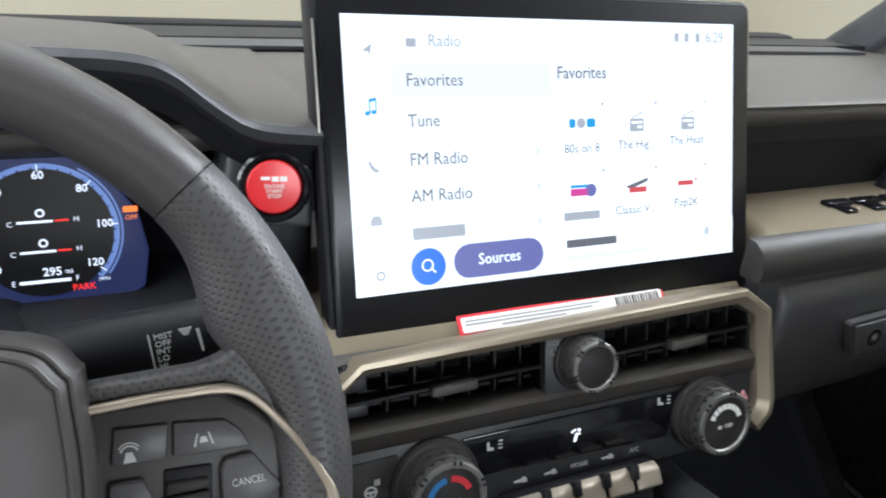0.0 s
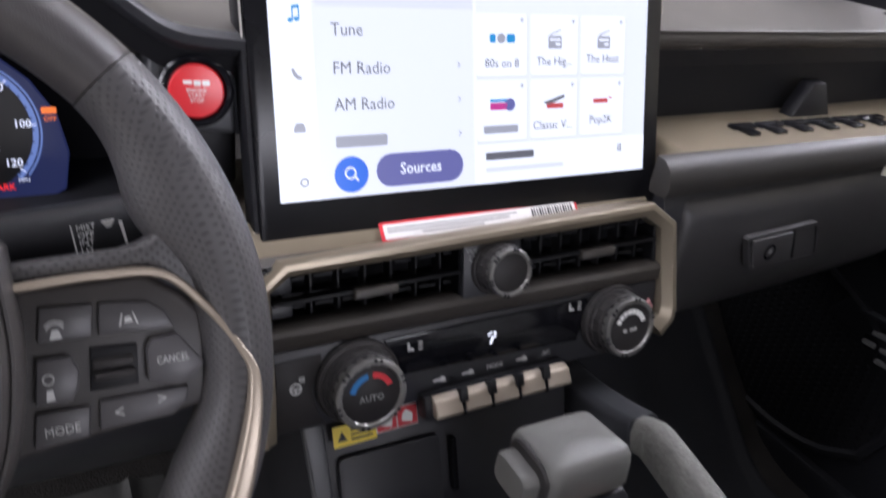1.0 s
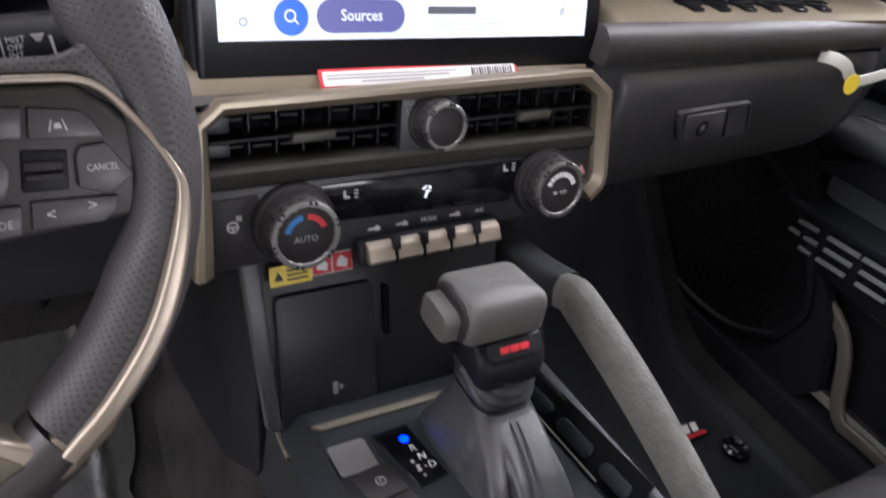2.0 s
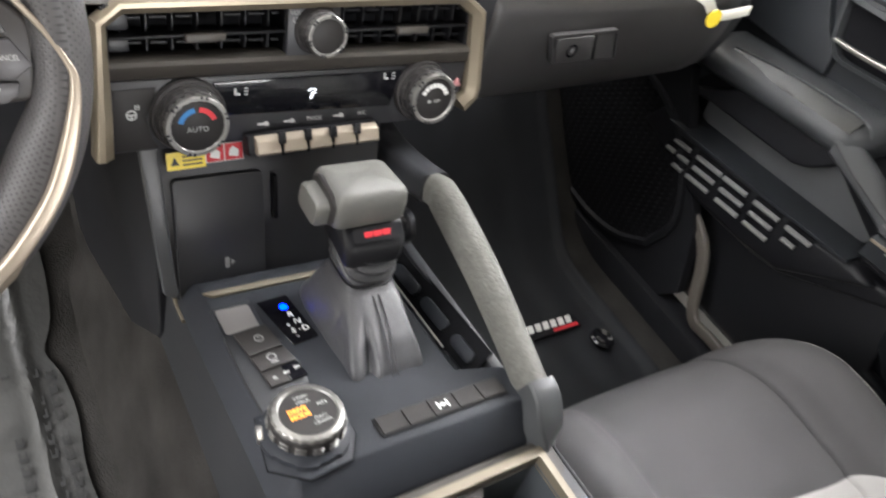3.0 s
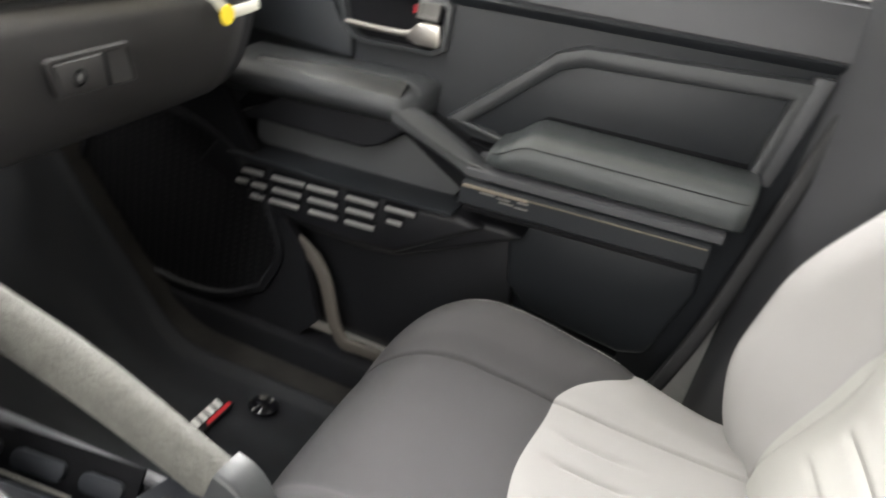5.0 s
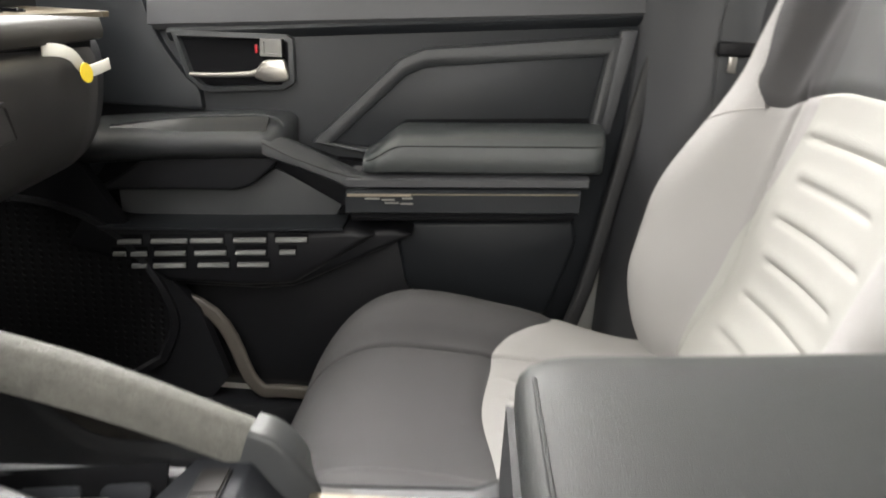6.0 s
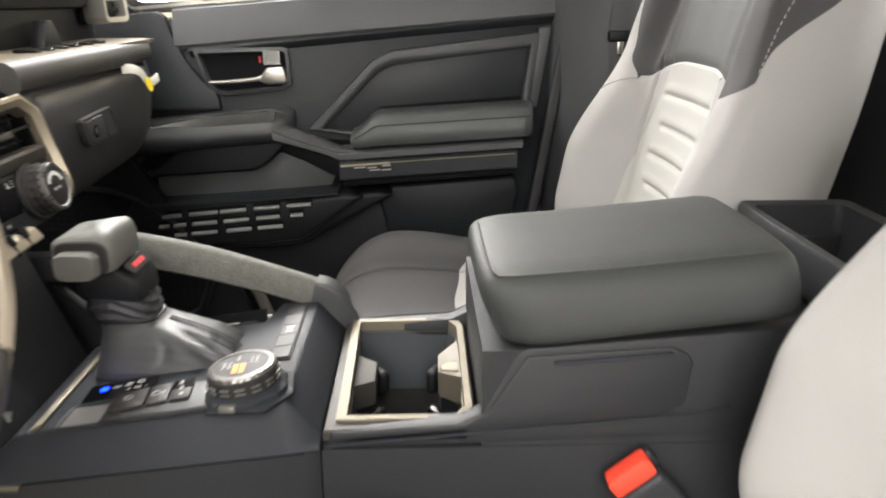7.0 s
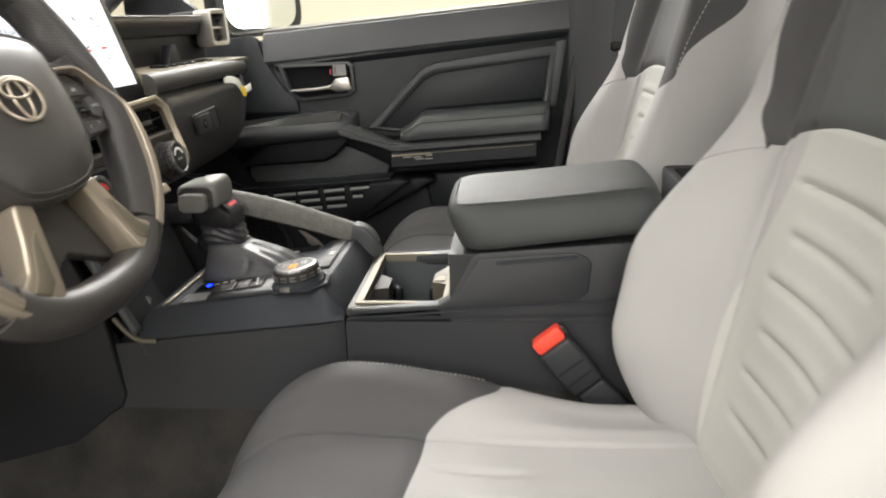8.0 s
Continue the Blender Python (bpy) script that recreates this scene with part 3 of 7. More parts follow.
part("dial_surround", prism([(-0.62, 0.50, 0.60), (-0.155, 0.50, 0.60), (-0.155, 0.53, 0.70), (-0.30, 0.53, 0.745), (-0.62, 0.53, 0.745)], (0, 0.02, 0), 0.002), CAVITY_SHADE, dash)
part("ignition_panel", prism([(-0.212, 0.448, 0.660), (-0.158, 0.442, 0.655), (-0.158, 0.452, 0.714), (-0.190, 0.456, 0.714), (-0.207, 0.456, 0.700)], (0, 0.05, 0.0), 0.004, 3), CHEEK, dash)
part("slot_panel", block((-0.215, 0.455, 0.615), (-0.155, 0.50, 0.655), 0.004), BLACK, dash)
START = axes((-0.182, 0.4435, 0.684), (1, -0.12, 0), (0, 0.17, 1))
start = part("start_button", lathe([(0.0215, -0.003), (0.0215, 0.003), (0.0200, 0.0042), (0.0175, 0.0035), (0.0165, 0.001)], START, 48, cap=False), PIANO, dash)
part("start_cap", lathe([(0.0160, 0.0), (0.0160, 0.0035), (0.0150, 0.0045), (0.008, 0.0052), (0.0, 0.0054)], START, 48), RED, start, "glossy red start button")
part("start_emblem", merge(plate([(-0.0075, 0.0045), (-0.0025, 0.0045), (-0.0025, 0.0065), (-0.0075, 0.0065)], 0.0004, START, 0, z=0.0051), plate([(-0.0015, 0.0035), (0.0025, 0.0035), (0.0025, 0.0065), (-0.0015, 0.0065)], 0.0004, START, 0, z=0.0051), plate([(0.0033, 0.0035), (0.0075, 0.0035), (0.0075, 0.0065), (0.0033, 0.0065)], 0.0004, START, 0, z=0.0050)), WHITE_MARK, start)
part("start_text", merge(*[letters(w, 0.0033, START @ Matrix.Translation((0, 0.0008 - 0.0030 * i, 0.0058)), 0.0001) for i, w in enumerate(("ENGINE", "START", "STOP"))]), WHITE_MARK, start)

# side air vent at the passenger end
vent = thing("side_air_vent", (0.63, 0.46, 0.69), "black side air vent with a satin silver surround", "air vent")
VENT = axes((0.625, 0.458, 0.694), (0.96, -0.25, 0), (-0.02, 0.06, 1))
part("vent_body", plate(rounded(0.055, 0.070, 0.01), -0.08, VENT, 0.004, 2, z=-0.012), BLACK, vent)
ring_out, ring_in = rounded(0.058, 0.072, 0.010, 6), rounded(0.044, 0.054, 0.006, 6)
part("vent_ring", loft([[VENT @ Vector((x, y, z)) for x, y in o] for o, z in ((ring_out, -0.030), (ring_out, 0.004), ([(x * 0.96, y * 0.96) for x, y in ring_out], 0.008), (ring_in, 0.007), (ring_in, -0.012))], caps=False), SILVER, vent, "satin silver surround")
for k in range(3):
    part("vane", plate(rounded(0.042, 0.004, 0.0015, cy=-0.016 + 0.016 * k), 0.006, VENT, 0.0005, z=-0.010), BLACK if k != 1 else SILVER, vent)

# ---- the centre stack ----
stack = thing("centre_stack", (0.01, 0.40, 0.47), "black centre stack with a bronze frame, vents and climate controls", "centre stack")


def face_y(z):
    return 0.381 + (z - 0.60) * 0.25


STACK = axes((0.01, face_y(0.54), 0.54), (1, 0, 0), (0, 0.25, 1))
V0 = 0.54


def on_stack(x, z, out=0.0):
    return STACK @ Matrix.Translation((x - 0.01, (z - V0) * 1.031, out))


part("backing", plate([(-0.150, 0.062), (0.152, 0.062), (0.170, 0.045), (0.178, -0.066), (-0.168, -0.066), (-0.168, 0.045)], -0.09, STACK, 0.004, 2, z=-0.048), BLACK, stack)
OUT = [(-0.1800, -0.0640), (-0.1775, -0.0300), (-0.1735, 0.0430), (-0.1570, 0.0570), (0.1400, 0.0668), (0.1655, 0.0485), (0.1745, -0.0260), (0.1725, -0.0370), (0.1600, -0.0490)]
INN = [(-0.1665, -0.0630), (-0.1655, -0.0300), (-0.1655, 0.0385), (-0.1535, 0.0475), (0.1355, 0.0550), (0.1530, 0.0440), (0.1605, -0.0220), (0.1590, -0.0300), (0.1510, -0.0370)]
band = []
for (oa, ob), (ia, ib) in zip(OUT, INN):
    band.append([STACK @ Vector(q) for q in ((oa, ob - 0.0015, -0.016), (oa, ob, 0.0030), (oa + (ia - oa) * 0.12, ob + (ib - ob) * 0.12, 0.0055), (oa + (ia - oa) * 0.45, ob + (ib - ob) * 0.45, 0.0060), (ia, ib, 0.0005), (ia, ib, -0.014))])
part("garnish", bevelled(loft(band), 0.0008, 2), BRONZE, stack, "bronze garnish frame")


def across(section, x0, x1, rise=0.0):
    """Runs a (height, depth) section across the stack; rise: how much its far end climbs."""
    return loft([[STACK @ Vector((x, v + rise * k, d)) for v, d in section] for x, k in zip(steps(x0, x1, 6), steps(0, 1, 6))])


part("vent_ledge", across([(0.0135, -0.020), (0.0130, -0.0060), (0.0110, -0.0015), (0.0080, 0.0), (-0.0015, -0.0030), (-0.0036, -0.0055), (-0.0040, -0.012)], -0.1650, 0.1600, 0.002), DASH_TOP, stack, "dark grey ledge under the vents")
part("lower_face", plate([(-0.1655, -0.0042), (0.1600, -0.0022), (0.1580, -0.0300), (0.1450, -0.0440), (0.1400, -0.0570), (-0.1655, -0.0630)], 0.006, STACK, 0.0015, 2, z=-0.012), DASH, stack)
part("climate_display", plate([(-0.0885, -0.0085), (0.0860, -0.0060), (0.0770, -0.0400), (-0.0755, -0.0370)], 0.0022, STACK, 0.0008, 2, z=-0.006), PIANO, stack, "gloss black climate display")
part("heated_wheel_key", plate([(-0.1635, -0.0110), (-0.1325, -0.0100), (-0.1330, -0.0200), (-0.1400, -0.0330), (-0.1360, -0.0520), (-0.1310, -0.0600), (-0.1640, -0.0610)], 0.0012, STACK, 0.0006, 2, z=-0.006), BUTTON, stack)


def outlet(x0, x1, lo, hi0, hi1, tab):
    def top(x):
        return hi0 + (hi1 - hi0) * (x - x0) / (x1 - x0)

    mid = (lo + (hi0 + hi1) / 2) / 2
    box = part("air_vent", merge(plate([(x0 - 0.002, hi0), (x1 + 0.002, hi1), (x1 + 0.002, hi1 + 0.006), (x0 - 0.002, hi0 + 0.006)], 0.046, STACK, 0.001, z=-0.050),
                                 plate([(x0 - 0.004, lo - 0.004), (x0, lo - 0.004), (x0, hi0 + 0.004), (x0 - 0.004, hi0 + 0.004)], 0.044, STACK, 0.001, z=-0.050),
                                 plate([(x1, lo - 0.004), (x1 + 0.004, lo - 0.004), (x1 + 0.004, hi1 + 0.004), (x1, hi1 + 0.004)], 0.044, STACK, 0.001, z=-0.050)), BLACK, stack)
    part("vent_throat", plate([(x0, lo - 0.003), (x1, lo - 0.003), (x1, hi1 + 0.003), (x0, hi0 + 0.003)], 0.001, STACK, 0, z=-0.0470), CAVITY_SHADE, box)
    n = 7
    for k in range(n):
        x = x0 + (x1 - x0) * (k + 0.5) / n
        part("vane", plate([(x, lo), (x + 0.0012, lo), (x + 0.0012, top(x)), (x, top(x))], 0.012, STACK, 0.0003, z=-0.0300), DASH, box)
        for v in (lo + 0.0065, top(x) - 0.0085):
            if abs(x - tab) > 0.012 or v < mid:
                part("vane_link", plate(bar2(x + 0.0030, v, (x1 - x0) / n - 0.0060, 0.0024), 0.002, STACK, 0.0004, z=-0.0200), BLACK, box)
    for v in (lo + 0.010, mid + 0.011):
        part("rear_louvre", plate(bar2(x0, v, x1 - x0, 0.0016), 0.010, STACK, 0.0003, z=-0.0420), BLACK, box)
    part("cross_vane", plate([(x0, mid - 0.0035), (x1, mid), (x1, mid + 0.0026), (x0, mid - 0.0009)], 0.011, STACK, 0.0008, 2, z=-0.014), BLACK, box)
    part("vent_tab", plate([(tab - 0.0155, mid - 0.0052), (tab + 0.0155, mid - 0.0042), (tab + 0.0160, mid + 0.0022), (tab - 0.0150, mid + 0.0014)], 0.010, STACK, 0.0014, 2, z=-0.008), DASH_TOP, box)
    return box


def bar2(x, y, w, h):
    return [(x, y), (x + w, y), (x + w, y + h), (x, y + h)]


left_vent = outlet(-0.1630, -0.0290, 0.0130, 0.0465, 0.0500, -0.0950)
outlet(0.0200, 0.1525, 0.0140, 0.0515, 0.0530, 0.0900)
for v0, v1 in ((0.0155, 0.0245), (0.0315, 0.0430)):
    part("end_block", plate(bar2(-0.1625, v0, 0.0150, v1 - v0), 0.006, STACK, 0.0010, 2, z=-0.0200), DASH, left_vent)
part("volume_panel", plate([(-0.0280, 0.0095), (0.0190, 0.0115), (0.0190, 0.0525), (-0.0280, 0.0510)], 0.012, STACK, 0.002, 2, z=-0.014), DASH, stack)


def knob(name, x, z, r, length, cap_label):
    m = on_stack(x, z, -0.004)
    k = part(name, lathe([(r * 1.20, 0), (r * 1.20, 0.002), (r * 1.16, 0.0045), (r * 1.08, 0.0050), (r * 1.06, length * 0.34), (r * 1.02, length * 0.36), (r * 1.02, length * 0.62), (r * 0.98, length * 0.66), (r * 0.98, length * 0.80), (r * 0.94, length * 0.84)], m, 72,
                       lambda a, h: 1.0 + (0.03 if length * 0.3 < h < length * 0.64 and math.sin(18 * a) > 0.2 else 0.0)), BUTTON, stack)
    part("knob_ring", lathe([(r * 0.99, length * 0.74), (r * 1.0, length * 0.80), (r * 0.985, length * 0.97), (r * 0.95, length), (r * 0.84, length * 1.0), (r * 0.81, length * 0.94)], m, 144, lambda a, h: 1 - (0.028 if h < length * 0.96 and math.sin(20 * a) > 0.45 else 0.0), cap=False), BRUSHED, k, "bright knurled ring")
    for i in range(6):
        a = 2 * math.pi * (i + 0.3) / 6
        for da in (-0.085, 0.085):
            part("ring_notch", block((-0.0010, -0.0014, -0.0008), (0.0010, 0.0014, 0.0003), 0.0002, 1, m @ Matrix.Translation((r * 0.945 * math.cos(a + da), r * 0.945 * math.sin(a + da), length)) @ Matrix.Rotation(a + math.pi / 2, 4, "Z")), BLACK, k)
    part("knob_cap", lathe([(r * 0.82, length * 0.90), (r * 0.82, length * 0.94), (r * 0.79, length * 0.955), (0, length * 0.96)], m, 64), BUTTON, k, cap_label)
    return k, m @ Matrix.Translation((0, 0, length * 0.96))


def arc_band(r0, r1, a0, a1, m, n=14, h=0.0004):
    pts = [(r1 * math.cos(radians(a)), r1 * math.sin(radians(a))) for a in steps(a0, a1, n)]
    pts += [(r0 * math.cos(radians(a)), r0 * math.sin(radians(a))) for a in steps(a1, a0, n)]
    return plate(pts, h, m, 0)


vol, vm = knob("volume_knob", 0.0090, 0.5720, 0.0176, 0.0220, "plain dark cap")
temp, tm = knob("temperature_knob", -0.0980, 0.5072, 0.0252, 0.0250, "dark cap with a blue and red arc")
part("cold_arc", arc_band(0.0118, 0.0158, 100, 166, tm), BLUE_BAND, temp)
part("hot_arc", arc_band(0.0118, 0.0158, 22, 86, tm), RED_MARK, temp)
part("auto_text", letters("AUTO", 0.0062, tm @ Matrix.Translation((0, -0.0025, 0.0002)), 0.0002), GREY_MARK, temp)
fan, fm = knob("fan_knob", 0.1200, 0.5140, 0.0243, 0.0250, "dark cap with a white fan scale")
for i in range(8):
    part("fan_step", arc_band(0.0112, 0.0152, 18 + 18 * i, 33 + 18 * i, fm, 4), WHITE_MARK, fan)
part("off_text", merge(letters("OFF", 0.0042, fm @ Matrix.Translation((0.003, -0.002, 0.0002)), 0.0002), plate(rounded(0.0032, 0.0026, 0.0004, 2, cx=-0.0052, cy=-0.002), 0.0004, fm, 0)), DIAL_MARK, fan)
# printed marks on the stack
part("volume_text", letters("VOL", 0.0052, on_stack(-0.0115, 0.5855, -0.0017), 0.0002), GREY_MARK, stack)
part("power_mark", arc_band(0.0018, 0.0025, -240, 60, on_stack(-0.0115, 0.5800, -0.0018)), GREY_MARK, stack)


def seat_mark(x, z):
    q = on_stack(x, z, -0.0034)
    return merge(plate([(-0.0016, 0.0032), (0.0002, 0.0036), (0.0004, -0.0004), (0.0034, -0.0008), (0.0034, -0.0026), (-0.0014, -0.0024)], 0.0003, q, 0),
                 *[plate(bar2(0.0070, -0.0026 + 0.0026 * i, 0.0030, 0.0010), 0.0003, q, 0) for i in range(3)])


part("seat_heat_mark", seat_mark(-0.0595, 0.5232), DIAL_MARK, stack)
part("seat_heat_mark", seat_mark(0.0790, 0.5290), DIAL_MARK, stack)
am = on_stack(0.0085, 0.5180, -0.0034) @ Matrix.Diagonal((0.72, 0.72, 1, 1))
part("airflow_mark", merge(plate([(-0.0035, -0.006), (-0.0015, -0.006), (0.001, 0.0005), (0.0035, 0.0005), (0.0035, 0.002), (-0.001, 0.002)], 0.0004, am, 0), plate(oval(0.0016, 0.0016, 12, cx=0.0025, cy=0.005), 0.0004, am, 0),
                           plate([(-0.006, 0.003), (-0.001, 0.006), (-0.0014, 0.0072), (-0.0064, 0.0042)], 0.0004, am, 0)), LED_WHITE, stack, "lit white airflow symbol")
wm = on_stack(-0.1410, 0.5100, -0.0046)
part("wheel_heat_mark", merge(arc_band(0.0030, 0.0042, 0, 360, wm, 24), plate(bar2(-0.0034, -0.0006, 0.0068, 0.0013), 0.0004, wm, 0), plate(bar2(-0.0007, -0.0034, 0.0014, 0.0030), 0.0004, wm, 0),
                              *[plate(bar2(0.0026 + 0.0014 * i, 0.0040, 0.0007, 0.0040), 0.0004, wm, 0) for i in range(3)]), DIAL_MARK, stack)
hz = on_stack(0.1610, 0.5190, -0.006)
part("hazard_button", plate([(-0.0052, -0.0038), (0.0052, -0.0038), (0.0, 0.0052)], 0.0025, hz, 0.0006), surface("hazard_pale_red", (0.55, 0.25, 0.25), 0.4), stack, "pale red hazard triangle")
# five toggle keys on a lip under the display
TOGGLE_M = axes((0.0, face_y(0.487) - 0.008, 0.4862), (1, 0, 0.03), (0, 0.45, 1))
part("key_lip", block((-0.052, -0.012, -0.016), (0.072, 0.006, -0.002), 0.002, 2, TOGGLE_M), BLACK, stack)
for i, word in enumerate(("", "", "MODE", "", "A/C")):
    x = -0.0362 + 0.0236 * i
    hk = 0.0106
    key = part("toggle_key", prism([(-hk, -0.0102, -0.002), (-hk, -0.0110, 0.0046), (-hk, -0.0090, 0.0066), (-hk, 0.0010, 0.0046), (-hk, 0.0030, 0.0030), (-hk, 0.006, -0.002)], (2 * hk, 0, 0), 0.0012, 3, TOGGLE_M @ Matrix.Translation((x, 0, 0))), KEYCAP, stack, "pale metallic toggle key")
    part("key_slot", block((x - 0.0052, -0.0116, 0.0012), (x + 0.0052, -0.0100, 0.0024), 0.0003, 1, TOGGLE_M), CAVITY_SHADE, key)
    if i:
        part("key_gap", block((x - 0.0132, -0.0120, -0.001), (x - 0.0104, 0.007, 0.0058), 0.0008, 1, TOGGLE_M), CAVITY_SHADE, key)
        part("key_rib", block((x - 0.0150, -0.0020, 0.003), (x - 0.0086, 0.0090, 0.0078), 0.0014, 2, TOGGLE_M), BLACK, key)
    tmx = on_stack(x + 0.0015, 0.4936 + 0.0006 * i, -0.0056)
    if word:
        part("key_text", letters(word, 0.0050, tmx, 0.0002), DIAL_MARK, key)
    else:
        part("key_mark", merge(plate([(-0.0050, -0.0008), (0.0020, -0.0008), (0.0020, 0.0012), (-0.0050, 0.0006)], 0.0004, tmx, 0), plate([(0.0010, -0.0016), (0.0050, -0.0016), (0.0050, 0.0006), (0.0034, 0.0022), (0.0010, 0.0022)], 0.0004, tmx, 0)), DIAL_MARK, key)

# ---- the touch screen ----
tablet = thing("touch_screen", (0.0085, 0.42, 0.60), "large black-framed touch screen showing a white radio menu", "screen")
SV = Vector((0, 0.0505, 0.1595)).normalized()
SCREEN = axes((-0.1398, 0.408, 0.6215), (1, 0, 0), SV)
part("housing", plate(rounded(0.331, 0.214, 0.006, 4, cx=0.1485, cy=0.078), -0.020, SCREEN, 0.003, 2, z=-0.003), BLACK, tablet)
part("bezel", plate(rounded(0.326, 0.209, 0.005, 4, cx=0.1490, cy=0.078), 0.003, SCREEN, 0.001, 2, z=-0.003), BEZEL, tablet, "gloss black bezel")
part("edge_strip", plate([(-0.0165, 0.10), (-0.0155, 0.10), (-0.0155, 0.165), (-0.0165, 0.165)], 0.002, SCREEN, 0, z=-0.003), SILVER, tablet)
part("edge_strip", plate([(0.3125, 0.12), (0.3135, 0.12), (0.3135, 0.172), (0.3125, 0.172)], 0.002, SCREEN, 0, z=-0.003), SILVER, tablet)
part("mount", block((-0.10, 0.44, 0.60), (0.12, 0.54, 0.72), 0.006), BLACK, tablet)
display = part("display", plate([(0, 0), (0.297, 0), (0.297, 0.168), (0, 0.168)], 0.0003, SCREEN, 0, z=0.0), SCREEN_WHITE, tablet, "lit white display")


def ui(name, outline, material, level=1):
    return part(name, plate(outline, 0.00012, SCREEN, 0, z=0.0002 + 0.00015 * level), material, display)


def bar(x, y, w, h, r=0.0):
    return rounded(w, h, r, 4, cx=x + w / 2, cy=y + h / 2) if r else [(x, y), (x + w, y), (x + w, y + h), (x, y + h)]


def caption(name, body, x, y, size, material, align="LEFT", bold=0.0):
    return part(name, letters(body, size, SCREEN @ Matrix.Translation((x, y, 0.0009)), 0.00006, align, bold, 0.93), material, display)


ui("menu_pane", bar(0.027, 0, 0.114, 0.168), SCREEN_PANE, 0.3)
ui("list_highlight", bar(0.029, 0.119, 0.112, 0.0215), SCREEN_SHADE)
ui("favourites_pane", bar(0.143, 0.0, 0.154, 0.168), SCREEN_PANE, 0.3)
caption("title_text", "Radio", 0.054, 0.153, 0.0105, SCREEN_DIM)
for word, y in (("Favorites", 0.1295), ("Tune", 0.105), ("FM Radio", 0.0815), ("AM Radio", 0.0590)):
    caption("menu_text", word, 0.0385, y, 0.0112, SCREEN_TEXT)
ui("menu_bar", bar(0.0385, 0.0320, 0.036, 0.0075, 0.001), SCREEN_DIM)
for y in (0.083, 0.060, 0.037):
    ui("chevron", [(0.128, y - 0.002), (0.130, y), (0.128, y + 0.002), (0.1286, y + 0.0022), (0.1310, y), (0.1286, y - 0.0022)], SCREEN_DIM)
caption("heading_text", "Favorites", 0.145, 0.1335, 0.0115, SCREEN_TEXT, bold=0.00008)
caption("clock_text", "6:29", 0.287, 0.158, 0.0105, SCREEN_DIM, "RIGHT")
for x in (0.243, 0.252, 0.262):
    ui("status_mark", bar(x, 0.155, 0.0035, 0.006, 0.001), SCREEN_DIM)
tiles = (("80s on 8", 0.164, 0.0835), ("The Hig...", 0.209, 0.0845), ("The Heat", 0.2535, 0.086), ("", 0.163, 0.038), ("Classic V...", 0.208, 0.039), ("Pop2K", 0.253, 0.041))
for i, (word, x, y) in enumerate(tiles):
    tile_x, tile_y = 0.1645 + 0.0450 * (i % 3), 0.0955 if i < 3 else 0.0505
    ui("tile_shadow", bar(tile_x - 0.0212, tile_y - 0.0218, 0.0428, 0.0428, 0.002), SCREEN_SHADE, 1)
    ui("tile", bar(tile_x - 0.0212, tile_y - 0.0205, 0.0418, 0.0420, 0.002), SCREEN_WHITE, 2)
    ui("plus_mark", bar(tile_x + 0.0145, tile_y + 0.0170, 0.0036, 0.0008), SCREEN_DIM, 3)
    ui("plus_mark", bar(tile_x + 0.0159, tile_y + 0.0156, 0.0008, 0.0036), SCREEN_DIM, 3)
    if word:
        caption("tile_text", word, x, y, 0.0088, SCREEN_TEXT, "CENTER")
    else:
        ui("tile_text_bar", bar(x - 0.0145, y - 0.0028, 0.029, 0.0056, 0.0008), SCREEN_DIM, 3)
    if i in (1, 2):
        ui("radio_icon", bar(tile_x - 0.006, tile_y - 0.002, 0.012, 0.009, 0.001), SCREEN_DIM, 3)
        ui("radio_icon_slot", bar(tile_x - 0.0045, tile_y + 0.0035, 0.009, 0.0016), SCREEN_WHITE, 4)
        ui("radio_icon_slot", bar(tile_x + 0.0005, tile_y + 0.0002, 0.004, 0.0018), SCREEN_WHITE, 4)
        ui("radio_aerial", [(tile_x - 0.004, tile_y + 0.0072), (tile_x + 0.005, tile_y + 0.0108), (tile_x + 0.005, tile_y + 0.0118), (tile_x - 0.005, tile_y + 0.0078)], SCREEN_DIM, 3)
    elif i == 0:
        ui("station_logo", bar(tile_x - 0.0105, tile_y + 0.0020, 0.005, 0.006, 0.0015), SCREEN_CYAN, 3)
        ui("station_logo", oval(0.0035, 0.0035, 16, cx=tile_x - 0.001, cy=tile_y + 0.005), SCREEN_DIM, 3)
        ui("station_logo", bar(tile_x + 0.0035, tile_y + 0.0020, 0.007, 0.006, 0.0015), SCREEN_CYAN, 3)
    elif i == 3:
        ui("station_logo", bar(tile_x - 0.0105, tile_y + 0.0010, 0.014, 0.005), SCREEN_PINK, 3)
        ui("station_logo", bar(tile_x - 0.0105, tile_y + 0.0066, 0.014, 0.002), SCREEN_CYAN, 3)
        ui("station_logo", oval(0.0045, 0.0045, 18, cx=tile_x + 0.006, cy=tile_y + 0.0045), SCREEN_PURPLE, 3)
    elif i == 4:
        ui("station_logo", [(tile_x - 0.010, tile_y + 0.005), (tile_x + 0.009, tile_y + 0.0105), (tile_x + 0.009, tile_y + 0.008), (tile_x - 0.006, tile_y + 0.003)], SCREEN_TEXT, 3)
        ui("station_logo", bar(tile_x - 0.007, tile_y + 0.0005, 0.015, 0.0038), SCREEN_RED, 3)
    else:
        ui("station_logo", bar(tile_x - 0.009, tile_y + 0.003, 0.014, 0.0034), SCREEN_RED, 3)
        ui("station_logo", bar(tile_x + 0.006, tile_y + 0.0062, 0.003, 0.0012), SCREEN_RED, 3)
ui("player_pane", bar(0.143, 0.0, 0.154, 0.0275), SCREEN_WHITE, 3)
